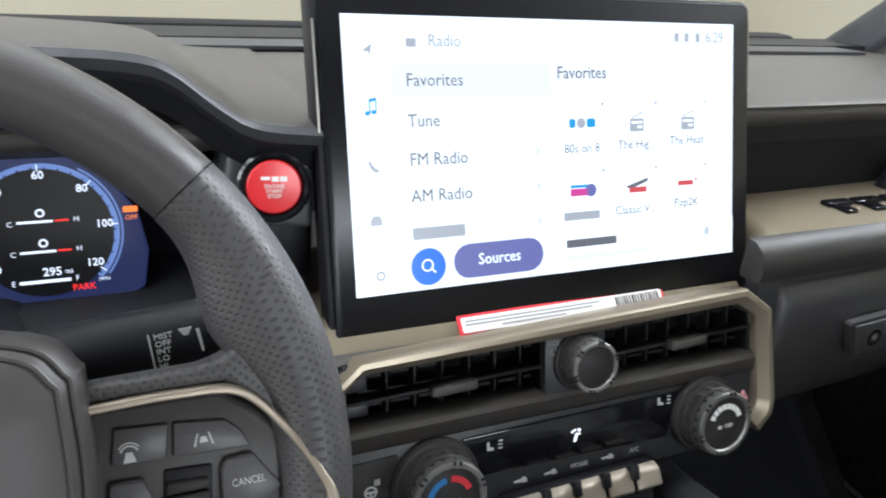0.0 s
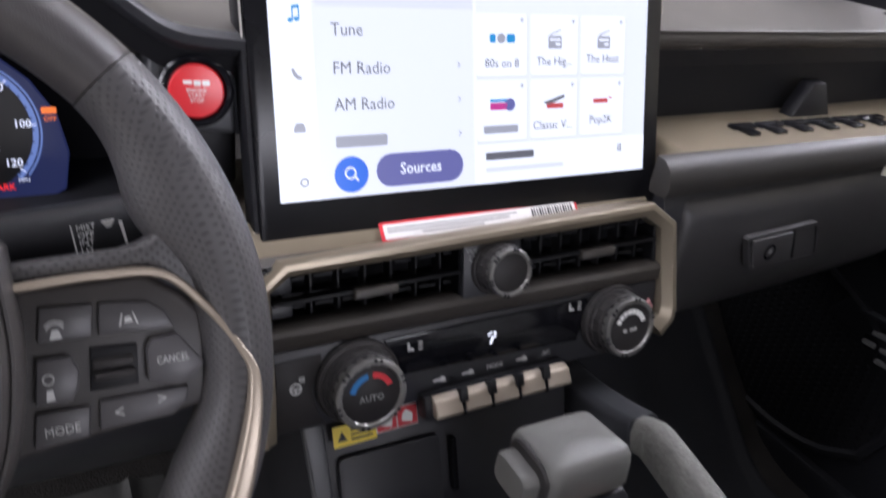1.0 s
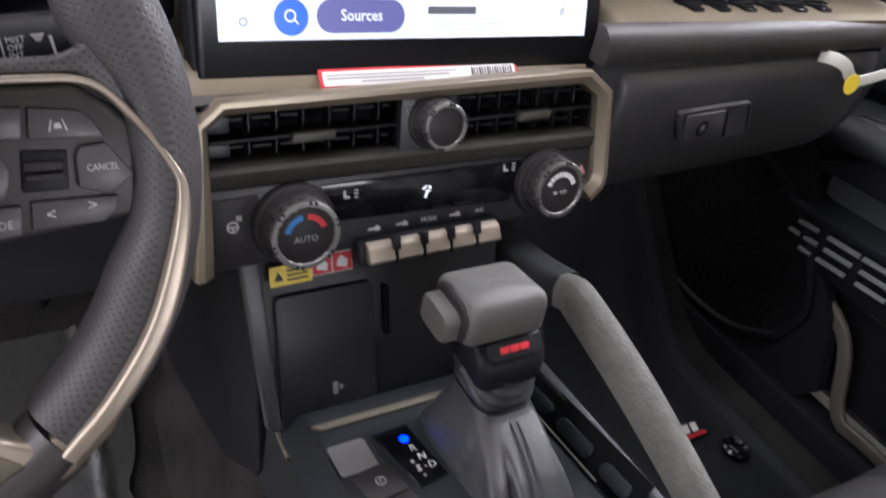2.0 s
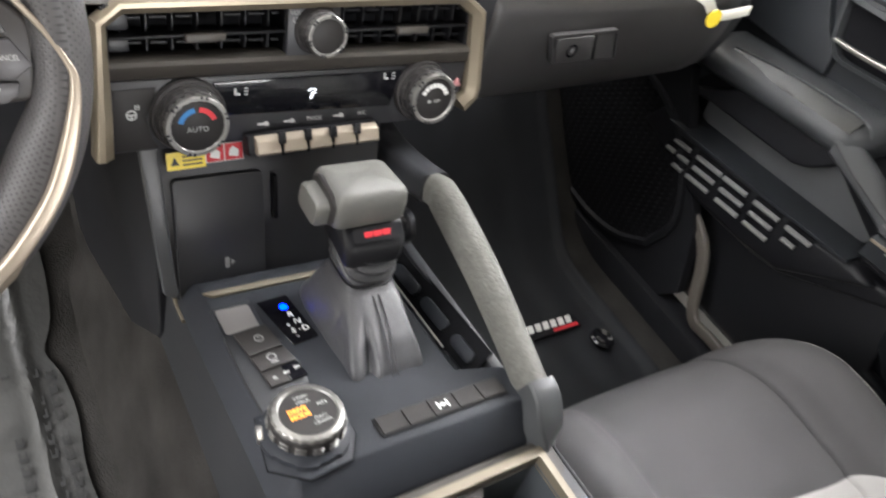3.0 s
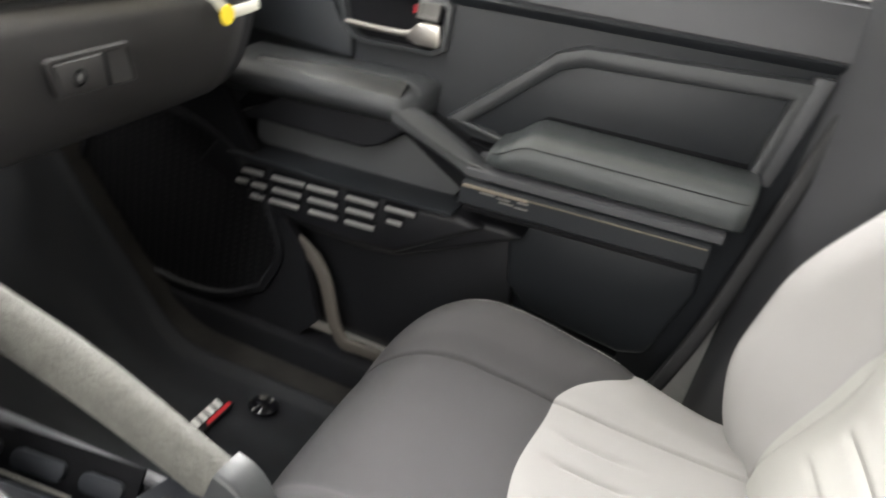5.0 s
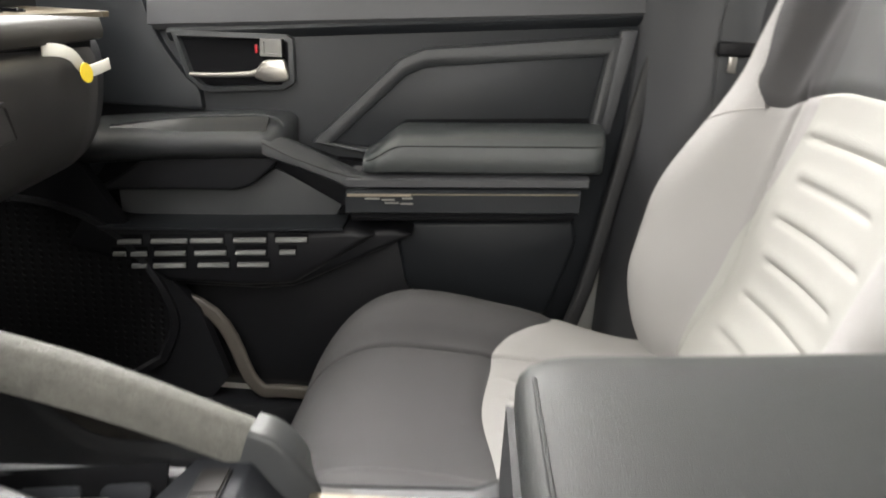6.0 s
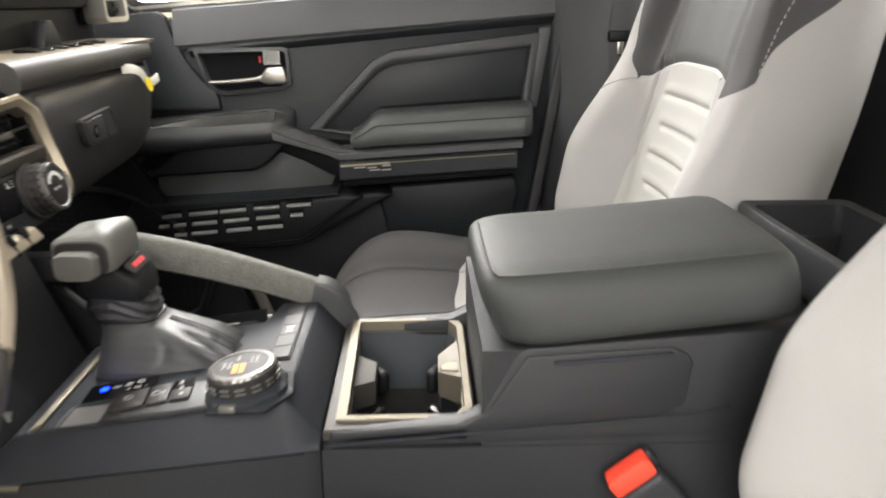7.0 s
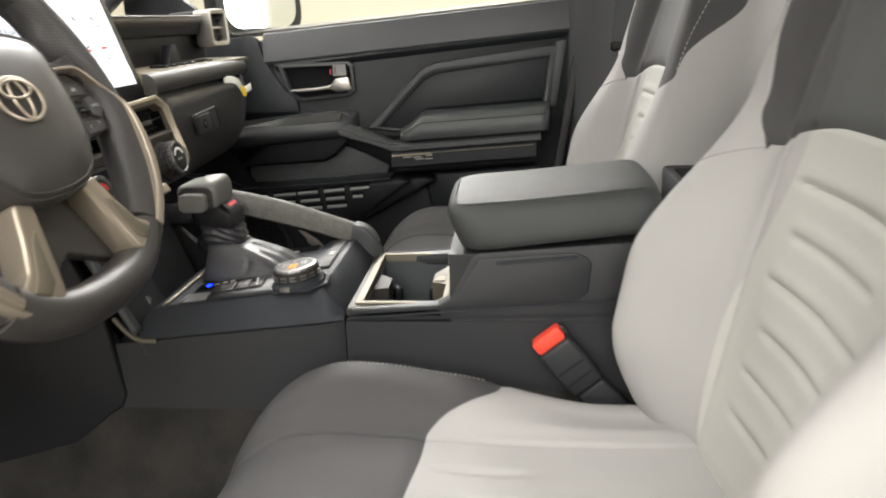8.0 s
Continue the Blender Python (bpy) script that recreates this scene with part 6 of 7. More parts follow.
part("release_plate", loft([[(x, 0.2615 + 0.022 * s * a, 0.490 + 0.015 * s * b) for a, b in rounded(2, 2, 0.6, 5)] for x, s in ((-0.016, 1.0), (-0.0215, 1.0), (-0.0230, 0.92))]), BUTTON, head)
part("release_button", loft([[(x, 0.2635 + 0.0175 * s * a, 0.4855 + 0.0120 * s * b) for a, b in rounded(2, 2, 0.5, 5)] for x, s in ((-0.020, 1.0), (-0.0315, 1.0), (-0.034, 0.90))]), KNOB_GREY, head, "grey thumb button")

# ---- grab handle beside the console ----
grab = thing("grab_handle", (0.12, 0.2, 0.36), "dark grab handle with a grey textured wrap", "handle")
GRIP = [(0.0135, -0.012), (0.0140, 0.003), (0.0105, 0.0125), (0.0070, 0.0150), (-0.0010, 0.0155), (-0.0045, 0.0145), (-0.0130, 0.0050), (-0.0142, 0.002), (-0.0138, -0.010), (-0.010, -0.0135), (0.010, -0.0145)]
part("wrap", sweep(spline([(0.1185, 0.298, 0.4475), (0.1180, 0.284, 0.4530), (0.1170, 0.268, 0.4535), (0.1160, 0.20, 0.4390), (0.1140, 0.14, 0.4220), (0.1120, 0.090, 0.4060)], 40), GRIP, scale=lambda t: 0.95 + 0.12 * math.sin(math.pi * min(1, t * 1.05)) ** 2), SUEDE, grab, "grey textured grip wrap")
part("front_arm", sweep(spline([(0.1185, 0.297, 0.4475), (0.1175, 0.33, 0.4385), (0.114, 0.37, 0.434), (0.108, 0.41, 0.440)], 16), rounded(0.032, 0.030, 0.008, 5)), CONSOLE_SIDE, grab)
part("rear_foot", sweep(spline([(0.112, 0.091, 0.4065), (0.1115, 0.078, 0.4020), (0.1115, 0.066, 0.385), (0.116, 0.058, 0.345)], 14), rounded(0.027, 0.029, 0.0035, 4)), END_GREY, grab, "slate-grey plastic end of the handle")
side_wall = part("side_wall", prism([(0.106, 0.31, 0.37), (0.106, 0.10, 0.382), (0.106, 0.07, 0.36), (0.106, 0.07, 0.20), (0.106, 0.36, 0.20), (0.106, 0.36, 0.36)], (0.012, 0, 0), 0.003), CONSOLE_SIDE, grab)


def slot_frame(y, z):
    """On the slanted inner wall under the handle: across it runs rearwards, up it leans outwards."""
    return axes((0.0860 + (z - 0.345) * 0.75, y, z), (0, -1, 0.14), (0.75, 0.14, 1))


slots = part("slot_panel", plate([(-0.078, -0.045), (0.078, -0.045), (0.078, 0.040), (-0.078, 0.040)], 0.002, slot_frame(0.214, 0.345), 0.0), CAVITY_SHADE, side_wall)
for y0, y1 in ((0.286, 0.241), (0.233, 0.188), (0.178, 0.143)):
    for v in (0.022, 0.002, -0.018):
        part("slot_rib", plate(rounded(y0 - y1 - 0.002, 0.0125, 0.0060, 5, cx=0.214 - (y0 + y1) / 2, cy=v), 0.0050, slot_frame(0.214, 0.345), 0.0020, 2, z=0.001), CONSOLE, slots)
part("pit_edge", sweep([(0.0665, 0.262, top_z(0.262) + 0.0008), (0.0660, 0.215, top_z(0.215) + 0.0008), (0.0655, 0.160, top_z(0.160) + 0.0008)], oval(0.0009, 0.0009, 6)), SILVER, console, "thin bright edge beside the shifter")
part("handle_mount", lathe([(0.017, 0.0), (0.017, 0.006), (0.013, 0.010), (0.0, 0.011)], axes((0.108, 0.306, 0.394), (0, 1, 0), (0, 0, -1)), 28), BLACK, grab)
part("mount_hook", block((0.094, 0.298, 0.386), (0.103, 0.310, 0.408), 0.004, 3), BUTTON, grab)

# ---- slanted phone tray in front of the shifter ----
tray = thing("phone_tray", (-0.04, 0.33, 0.36), "black slanted phone tray under the climate controls", "tray")
TM = axes((-0.068, 0.340, 0.40), (1, 0, 0), (0, 0.42, 1))
part("pad", plate(rounded(0.080, 0.118, 0.005, cx=-0.003, cy=-0.012), 0.004, TM, 0.0015, 2), DASH, tray)
part("tray_face", plate([(-0.052, 0.082), (0.160, 0.082), (0.150, -0.10), (-0.044, -0.10)], 0.006, TM, 0.002, 2, z=-0.008), DASH, tray)
part("cheek_foot", sweep(spline([(-0.1125, 0.294, 0.3335), (-0.1128, 0.316, 0.3350), (-0.1128, 0.330, 0.3450), (-0.1120, 0.345, 0.3630)], 14), rounded(0.006, 0.005, 0.0015, 3)), BRONZE_DARK, tray, "thin bronze foot of the tray frame")
part("left_cheek", plate([(-0.068, 0.080), (-0.053, 0.080), (-0.047, -0.046), (-0.045, -0.056), (-0.050, -0.060), (-0.058, -0.054)], -0.008, TM, 0.002, 3, z=0.009), CHEEK, tray, "grey side frame of the tray")
part("divider", block((-0.0022, 0.0, 0.0), (0.0022, 0.042, 0.007), 0.0015, 2, TM @ Matrix.Translation((0.0475, 0.0, 0))), CAVITY_SHADE, tray)
part("back_wall", prism([(-0.114, 0.40, 0.475), (0.12, 0.40, 0.475), (0.12, 0.35, 0.30), (-0.108, 0.35, 0.30)], (0, 0.02, 0), 0.002), DASH, tray)
part("right_wall", prism([(0.104, 0.41, 0.475), (0.104, 0.28, 0.35), (0.104, 0.40, 0.30)], (0.012, 0, 0), 0.002), BLACK, tray)
part("charge_mark", merge(plate(rounded(0.0042, 0.0105, 0.001, 3), 0.0003, TM @ Matrix.Translation((0.0, -0.035, 0.0061)), 0), plate([(0.0035, -0.003), (0.0075, 0.0), (0.0035, 0.003)], 0.0003, TM @ Matrix.Translation((0.0, -0.035, 0.0061)), 0)), GREY_MARK, tray)

# ---- the passenger door ----
door = thing("passenger_door", (0.80, 0.1, 0.08), "black closed passenger door with padded armrest and silver handle", "car door")


def belt(y):
    return 0.664 - 0.079 * (y - 0.52)


part("door_shell", side_plate([(0.62, 0.05), (0.62, 0.655), (0.50, 0.655), (-0.275, 0.705), (-0.275, 0.60), (-0.262, 0.45), (-0.215, 0.22), (-0.16, 0.08), (-0.1, 0.05)], 0.805, 0.86, 0.004), DOOR, door)
part("belt_trim", loft([[(x, y, belt(y) + dz) for x, dz in ((0.84, 0.008), (0.815, 0.008), (0.800, 0.002), (0.790, -0.030), (0.788, -0.058), (0.795, -0.066), (0.84, -0.066))] for y in steps(0.42, -0.268, 12)]), DOOR_TOP, door, "charcoal upper door trim")
part("belt_groove", loft([[(x, y, (0.600 + (0.40 - y) * 0.088) + dz) for x, dz in ((0.81, 0.012), (0.793, 0.010), (0.790, 0.004), (0.792, 0.0), (0.81, -0.012))] for y in steps(0.395, -0.264, 10)]), DOOR, door)
part("mirror_corner", side_plate([(0.62, 0.660), (0.445, 0.672)] + [(p.x, p.y) for p in spline([(0.432, 0.6637, 0), (0.4172, 0.6202, 0), (0.4009, 0.5857, 0), (0.3730, 0.5480, 0), (0.3530, 0.5290, 0), (0.3480, 0.500, 0)], 24)] + [(0.62, 0.500)], 0.7895, 0.81, 0.0025, 2), DOOR, door)
part("belt_strip", loft([[(x, y, belt(y) + dz) for x, dz in ((0.812, 0.009), (0.828, 0.009), (0.828, 0.014), (0.812, 0.014))] for y in steps(0.60, -0.268, 8)]), SILVER, door, "bright strip along the window")
# raised padded insert with a bevelled frame
def between(a, b, k):
    return [(p[0] + (q[0] - p[0]) * k, p[1] + (q[1] - p[1]) * k) for p, q in zip(a, b)]


ins = [(0.192, 0.462), (0.067, 0.588), (0.033, 0.604), (-0.240, 0.637), (-0.224, 0.500), (0.095, 0.446)]
inn = between(ins, [(0.152, 0.464), (0.055, 0.562), (0.028, 0.574), (-0.214, 0.603), (-0.203, 0.509), (0.088, 0.458)], 0.85)
part("insert_frame", bevelled(loft([[(x, y, z) for y, z in q] for q, x in ((ins, 0.806), (ins, 0.7950), (between(ins, inn, 0.12), 0.7885), (between(ins, inn, 0.45), 0.7862), (between(ins, inn, 0.80), 0.7880), (inn, 0.7935), (inn, 0.799))], caps=False), 0.0015, 2), PAD_EDGE, door, "padded charcoal panel edge")
part("insert_panel", side_plate(inn, 0.7955, 0.806, 0.002), DOOR, door)
def bar_yz(y0, y1, z0, z1):
    return [(y0, z0), (y0, z1), (y1, z1), (y1, z0)]


part("rear_border", side_plate([(-0.2350, 0.6430), (-0.2590, 0.6450), (-0.2370, 0.5000), (-0.2170, 0.5020)], 0.789, 0.806, 0.003, 2), DOOR_TOP, door)
# handle
bez = [(0.3890, 0.6080), (0.2275, 0.6110), (0.2175, 0.6050), (0.2150, 0.5464), (0.2310, 0.5350), (0.3356, 0.5255), (0.3500, 0.5280), (0.3690, 0.5450)]
bzi = [(0.3800, 0.6010), (0.2300, 0.6045), (0.2235, 0.6000), (0.2215, 0.5500), (0.2350, 0.5415), (0.3340, 0.5320), (0.3460, 0.5340), (0.3620, 0.5480)]
handle = part("handle_bezel", bevelled(loft([[(x, y, z) for y, z in q] for q, x in ((bez, 0.806), (bez, 0.790), (bzi, 0.788), (bzi, 0.804))], caps=False), 0.0015, 2), PAD_EDGE, door)
part("handle_cup", side_plate(bzi, 0.8035, 0.8065, 0.0), CAVITY_SHADE, handle)
part("door_lever", merge(loft([[(0.791 + a * 0.0050, y, z + b * h) for a, b in rounded(2, 2, 0.7, 4)] for y, z, h in ((0.3640, 0.5490, 0.0026), (0.3450, 0.5490, 0.0036), (0.310, 0.5510, 0.0038), (0.2780, 0.5540, 0.0042), (0.2640, 0.5580, 0.0060))]),
                         side_plate([(0.2720, 0.5500), (0.2660, 0.5640), (0.2590, 0.5735), (0.2520, 0.5755), (0.2280, 0.5775), (0.2215, 0.5500), (0.2270, 0.5465), (0.2560, 0.5445)], 0.784, 0.797, 0.0035, 3)), SILVER, handle, "satin silver door lever")
part("lock_knob", bevelled(loft([[(x, y, z) for y, z in q] for q, x in ((bar_yz(0.2625, 0.2325, 0.5800, 0.6040), 0.803), (bar_yz(0.2625, 0.2325, 0.5800, 0.6040), 0.787), (bar_yz(0.2580, 0.2370, 0.5840, 0.6000), 0.787), (bar_yz(0.2580, 0.2370, 0.5840, 0.6000), 0.793))]), 0.0012, 2), BRUSHED, handle, "silver-edged lock knob")
part("lock_mark", side_plate([(0.2735, 0.594), (0.2700, 0.594), (0.2695, 0.583), (0.2728, 0.582)], 0.800, 0.803, 0.0005), RED_MARK, handle)
# switch shelf and pull grip
SHELF_FORM = ((0.81, 0.018), (0.775, 0.016), (0.745, 0.0115), (0.727, 0.0065), (0.716, 0.0010), (0.709, -0.0060), (0.7060, -0.0140), (0.7075, -0.0230), (0.715, -0.0310), (0.735, -0.0400), (0.81, -0.0450))
shelf_rings = []
for y, zt, pull in ((0.50, 0.4620, 0.0), (0.44, 0.4692, 0.0), (0.36, 0.4778, 0.0), (0.28, 0.4840, 0.0), (0.250, 0.4860, 0.0), (0.240, 0.4862, 0.002), (0.230, 0.4855, 0.007), (0.222, 0.4840, 0.016), (0.216, 0.4820, 0.030), (0.213, 0.4800, 0.050)):
    shelf_rings.append([(min(0.81, x + pull), y, zt + dz) for x, dz in SHELF_FORM])
part("switch_shelf", loft(shelf_rings), PAD_EDGE, door, "dark rounded shelf with window switch")


def shelf_top(y):
    return 0.4862 - 0.080 * max(0.0, y - 0.245) - 0.10 * max(0.0, y - 0.36)


part("switch_panel", loft([[(0.716, y, shelf_top(y) + 0.0015), (0.719, y, shelf_top(y) + 0.0045), (0.737, y, shelf_top(y) + 0.0185), (0.744, y, shelf_top(y) + 0.0180), (0.744, y, shelf_top(y) + 0.002)] for y in steps(0.46, 0.246, 8) + [0.238]]), GLOSS_DARK, door, "glossy dark window switch panel")
part("panel_rim", sweep(spline([(0.738, y, shelf_top(y) + 0.0195) for y in (0.46, 0.40, 0.34, 0.28, 0.250)] + [(0.738, 0.236, 0.5040), (0.738, 0.226, 0.5005), (0.739, 0.218, 0.4920)], 40), oval(0.0016, 0.0018, 8)), PAD_EDGE, door)
# strap-like pull grip: a lit upper face, a seam and a lower face
GRIP_LINE = ((0.2400, 0.4855, 0.4745, 0.4560), (0.2250, 0.4845, 0.4680, 0.4510), (0.2090, 0.4815, 0.4613, 0.4467), (0.1930, 0.4755, 0.4551, 0.4424), (0.1754, 0.4686, 0.4498, 0.4370), (0.1580, 0.4615, 0.4446, 0.4315), (0.1415, 0.4548, 0.4397, 0.4258), (0.1250, 0.4480, 0.4366, 0.4185), (0.1100, 0.4418, 0.4357, 0.4140), (0.0960, 0.4390, 0.4350, 0.4140))
part("pull_grip", loft([[(0.748, y, zt - 0.010), (0.737, y, zt - 0.0060), (0.730, y, zt - 0.0046), (0.722, y, zt - 0.0062), (0.7055, y, zs + 0.0022), (0.7036, y, zs + 0.0004), (0.7036, y, zs - 0.0012), (0.7030, y, zs - 0.0030), (0.7036, y, zb + 0.0030), (0.7070, y, zb), (0.748, y, zb - 0.002)] for y, zt, zs, zb in GRIP_LINE]), PAD_EDGE, door, "soft pull grip")
part("grip_seam", sweep(spline([(0.7032, y, zs - 0.0004) for y, zt, zs, zb in GRIP_LINE], 30), oval(0.0009, 0.0009, 6)), BLACK, door)
part("grip_backing", side_plate([(0.25, 0.47), (0.10, 0.425), (0.095, 0.38), (0.135, 0.38), (0.25, 0.44)], 0.748, 0.806, 0.004), BLACK, door)
# armrest pad and bands
pad_y = steps(0.1045, 0.040, 12) + steps(0.030, -0.190, 10) + steps(-0.200, -0.2190, 8)


def pad_section(y):
    """Foot, belly and crown of the armrest pad at a place along the door."""
    rise = 0.42 + 0.58 * smooth(0.106, 0.052, y)
    pull = 0.020 * (1 - math.sqrt(max(0.0, 1 - max(0.0, (-0.200 - y) / 0.0195) ** 2))) + 0.010 * smooth(0.085, 0.1045, y)
    base = 0.4405 - 0.056 * (y - 0.10)
    return [(0.81, base)] + [(xx + pull, base + hh * rise) for xx, hh in ((0.708, 0.0), (0.7015, 0.0045), (0.6990, 0.014), (0.6985, 0.0270), (0.7010, 0.0390), (0.7070, 0.0480), (0.7170, 0.0535), (0.7320, 0.0560))] + [(0.79, base + 0.0565 * rise), (0.81, base + 0.054 * rise)]


armrest = part("armrest", loft([[(x, y, z) for x, z in pad_section(y)] for y in pad_y]), PADDED, door, "padded leatherette armrest")
# Thin near-black strip paints the shadow line above the armrest.
part("armrest_shadow_line", side_plate([(0.100, 0.462), (0.055, 0.503), (-0.205, 0.5205), (-0.205, 0.512), (0.052, 0.490), (0.10, 0.450)], 0.7945, 0.797, 0.0005), CAVITY_SHADE, door)
part("armrest_seam", sweep([(pad_section(y)[5][0] - 0.0006, y, pad_section(y)[5][1]) for y in pad_y[1:-3]], oval(0.0009, 0.0009, 5)), BLACK, armrest)
part("upper_band", loft([[(x, y, z + 0.436 - 0.061 * (y - 0.10)) for x, z in ((0.81, 0.0), (0.703, 0.0), (0.699, -0.003), (0.699, -0.012), (0.703, -0.015), (0.81, -0.015))] for y in (0.126, 0.10, -0.10, -0.200)]), DOOR_TOP, door)
band = part("badge_band", loft([[(x, y, z + 0.4195 - 0.063 * (y - 0.10)) for x, z in ((0.81, 0.0), (0.694, 0.0), (0.690, -0.003), (0.690, -0.029), (0.694, -0.032), (0.81, -0.032))] for y in (0.124, 0.10, -0.10, -0.190)]), DOOR, door, "charcoal band with a small emblem")
part("band_line", loft([[(x, y, z + 0.4165 - 0.063 * (y - 0.10)) for x, z in ((0.691, 0.0), (0.688, 0.0), (0.688, -0.0035), (0.691, -0.0035))] for y in (0.122, 0.036)]), CHAMPAGNE, band)
part("band_line", loft([[(x, y, z + 0.4165 - 0.063 * (y - 0.10)) for x, z in ((0.691, 0.0), (0.6885, 0.0), (0.6885, -0.0018), (0.691, -0.0018))] for y in (0.036, -0.186)]), BRONZE_DARK, band)
for y0, y1, dz in ((0.075, 0.058, 0.010), (0.071, 0.052, 0.0145), (0.048, 0.034, 0.008), (0.050, 0.033, 0.0155), (0.098, 0.078, 0.0085)):
    part("emblem_bar", loft([[(x, y, z + 0.4195 - dz - 0.063 * (y - 0.10)) for x, z in ((0.691, 0.0), (0.6885, 0.0), (0.6885, -0.002), (0.691, -0.002))] for y in (y0, y1)]), SILVER, band)
part("lower_band", loft([[(x, y, z + 0.385 - 0.066 * (y - 0.10)) for x, z in ((0.81, 0.0), (0.704, 0.0), (0.700, -0.004), (0.704, -0.010), (0.81, -0.014))] for y in (0.118, -0.10, -0.186)]), BLACK, door)
part("lower_panel", side_plate([(0.066, 0.355), (-0.198, 0.374), (-0.205, 0.34), (-0.172, 0.225), (-0.135, 0.212), (0.010, 0.228), (0.045, 0.26)], 0.772, 0.808, 0.008, 3), DOOR, door)
part("kick_board", side_plate([(0.60, 0.30), (0.42, 0.26), (0.22, 0.25), (0.10, 0.31), (0.05, 0.33), (0.03, 0.21), (-0.14, 0.20), (-0.10, 0.07), (0.60, 0.07)], 0.785, 0.808, 0.006), KICK, door)
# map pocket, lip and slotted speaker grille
# Near-black plate paints the brow's shadow round the pocket.
part("pocket_shade", side_plate([(0.53, 0.36), (0.47, 0.445), (0.10, 0.440), (0.09, 0.355), (0.50, 0.325)], 0.779, 0.806, 0.0), CAVITY_SHADE, door)
part("pocket_back", side_plate([(0.4725, 0.3800), (0.2944, 0.3894), (0.2709, 0.4002), (0.2405, 0.4251), (0.2199, 0.4163), (0.2065, 0.4092), (0.1516, 0.4068), (0.1407, 0.4014), (0.1403, 0.3778), (0.1529, 0.3537), (0.2088, 0.3460), (0.4700, 0.3290)], 0.772, 0.806, 0.003, 2), POCKET, door, "grey inside of the map pocket")
part("pocket_brow", side_plate([(0.5050, 0.3780), (0.4755, 0.3935), (0.4469, 0.4120), (0.4187, 0.4330), (0.3746, 0.4420), (0.2425, 0.4520), (0.2250, 0.4440), (0.2389, 0.4295), (0.2621, 0.4082), (0.2848, 0.3980), (0.4535, 0.3880)], 0.735, 0.806, 0.009, 4), KICK, door, "black rounded brow over the map pocket")
part("pocket_lip", loft([[(x, y, z + zc) for x, z in ((0.775, 0.0), (0.706, 0.0012), (0.702, 0.0), (0.702, -0.0035), (0.775, -0.006))] for y, zc in ((0.475, 0.3405), (0.30, 0.3505), (0.13, 0.3620))]), DOOR, door)
GR = [(0.5300, 0.3060), (0.4980, 0.3560), (0.4617, 0.3420), (0.1800, 0.3525), (0.1175, 0.3600), (0.0822, 0.3529), (0.2004, 0.2707), (0.2700, 0.2630), (0.3807, 0.2622), (0.4148, 0.2805)]
grille = part("speaker_grille", side_plate(GR, 0.708, 0.80, 0.010, 3), BLACK, door, "black slotted speaker grille")
part("grille_apron", side_plate([(0.49, 0.334), (0.30, 0.343), (0.13, 0.353), (0.06, 0.360), (0.03, 0.352), (0.20, 0.262), (0.25, 0.255), (0.43, 0.252), (0.48, 0.285)], 0.722, 0.80, 0.008, 3), BLACK, door)
SLATS = ((0.4480, 0.4150, 0), (0.4000, 0.3490, 0), (0.3440, 0.2980, 0), (0.2830, 0.2370, 0), (0.2235, 0.1800, 0), (0.4560, 0.4380, 1), (0.4300, 0.4080, 1), (0.3960, 0.3520, 1), (0.3390, 0.2945, 1), (0.2800, 0.2380, 1), (0.2180, 0.1960, 1), (0.4300, 0.4090, 2), (0.3990, 0.3527, 2), (0.3353, 0.2909, 2), (0.2785, 0.2342, 2))
for y0, y1, r in SLATS:
    z0, z1 = [0.3235 + 0.080 * (0.400 - y) - 0.0183 * r for y in (y0, y1)]
    slot = part("slot", side_plate([(y0 + 0.002, z0 + 0.0100), (y1 - 0.002, z1 + 0.0100), (y1 - 0.002, z1 - 0.0055), (y0 + 0.002, z0 - 0.0055)], 0.7068, 0.7085, 0.0), CAVITY_SHADE, grille)
    part("slat", bevelled(loft([[(x, y, z + dz) for x, dz in ((0.7085, -0.0040), (0.7040, -0.0036), (0.7020, -0.0012), (0.7030, 0.0020), (0.7085, 0.0042))] for y, z in ((y0, z0), (y1, z1))]), 0.0006, 1), SLAT, slot)

part("mirror_sail", side_plate([(0.74, 0.655), (0.475, 0.668), (0.50, 0.682), (0.66, 0.80), (0.74, 0.80)], 0.806, 0.828, 0.004, 2), BLACK, door, "black mirror corner trim")

# outside mirror seen past the window
mirror = thing("door_mirror", (1.03, 0.52, 0.62), "black folding door mirror with a bright glass", "mirror")
MM = axes((1.020, 0.492, 0.762), (0.853, -0.52, 0), (0.02, 0.03, 1))
part("shell", loft([[MM @ Vector((x * s, y * s, z)) for x, y in rounded(0.272, 0.190, 0.055, 6)] for s, z in ((0.7, -0.09), (0.95, -0.05), (1.0, -0.005), (1.0, 0.004), (0.93, 0.006))]), BLACK, mirror)
part("glass", plate(rounded(0.228, 0.150, 0.046, 6), 0.002, MM, 0.0005, z=0.006), MIRROR, mirror, "bright mirror glass")
part("arm", block((0.86, 0.53, 0.655), (1.02, 0.60, 0.70), 0.012, 3), BLACK, mirror)

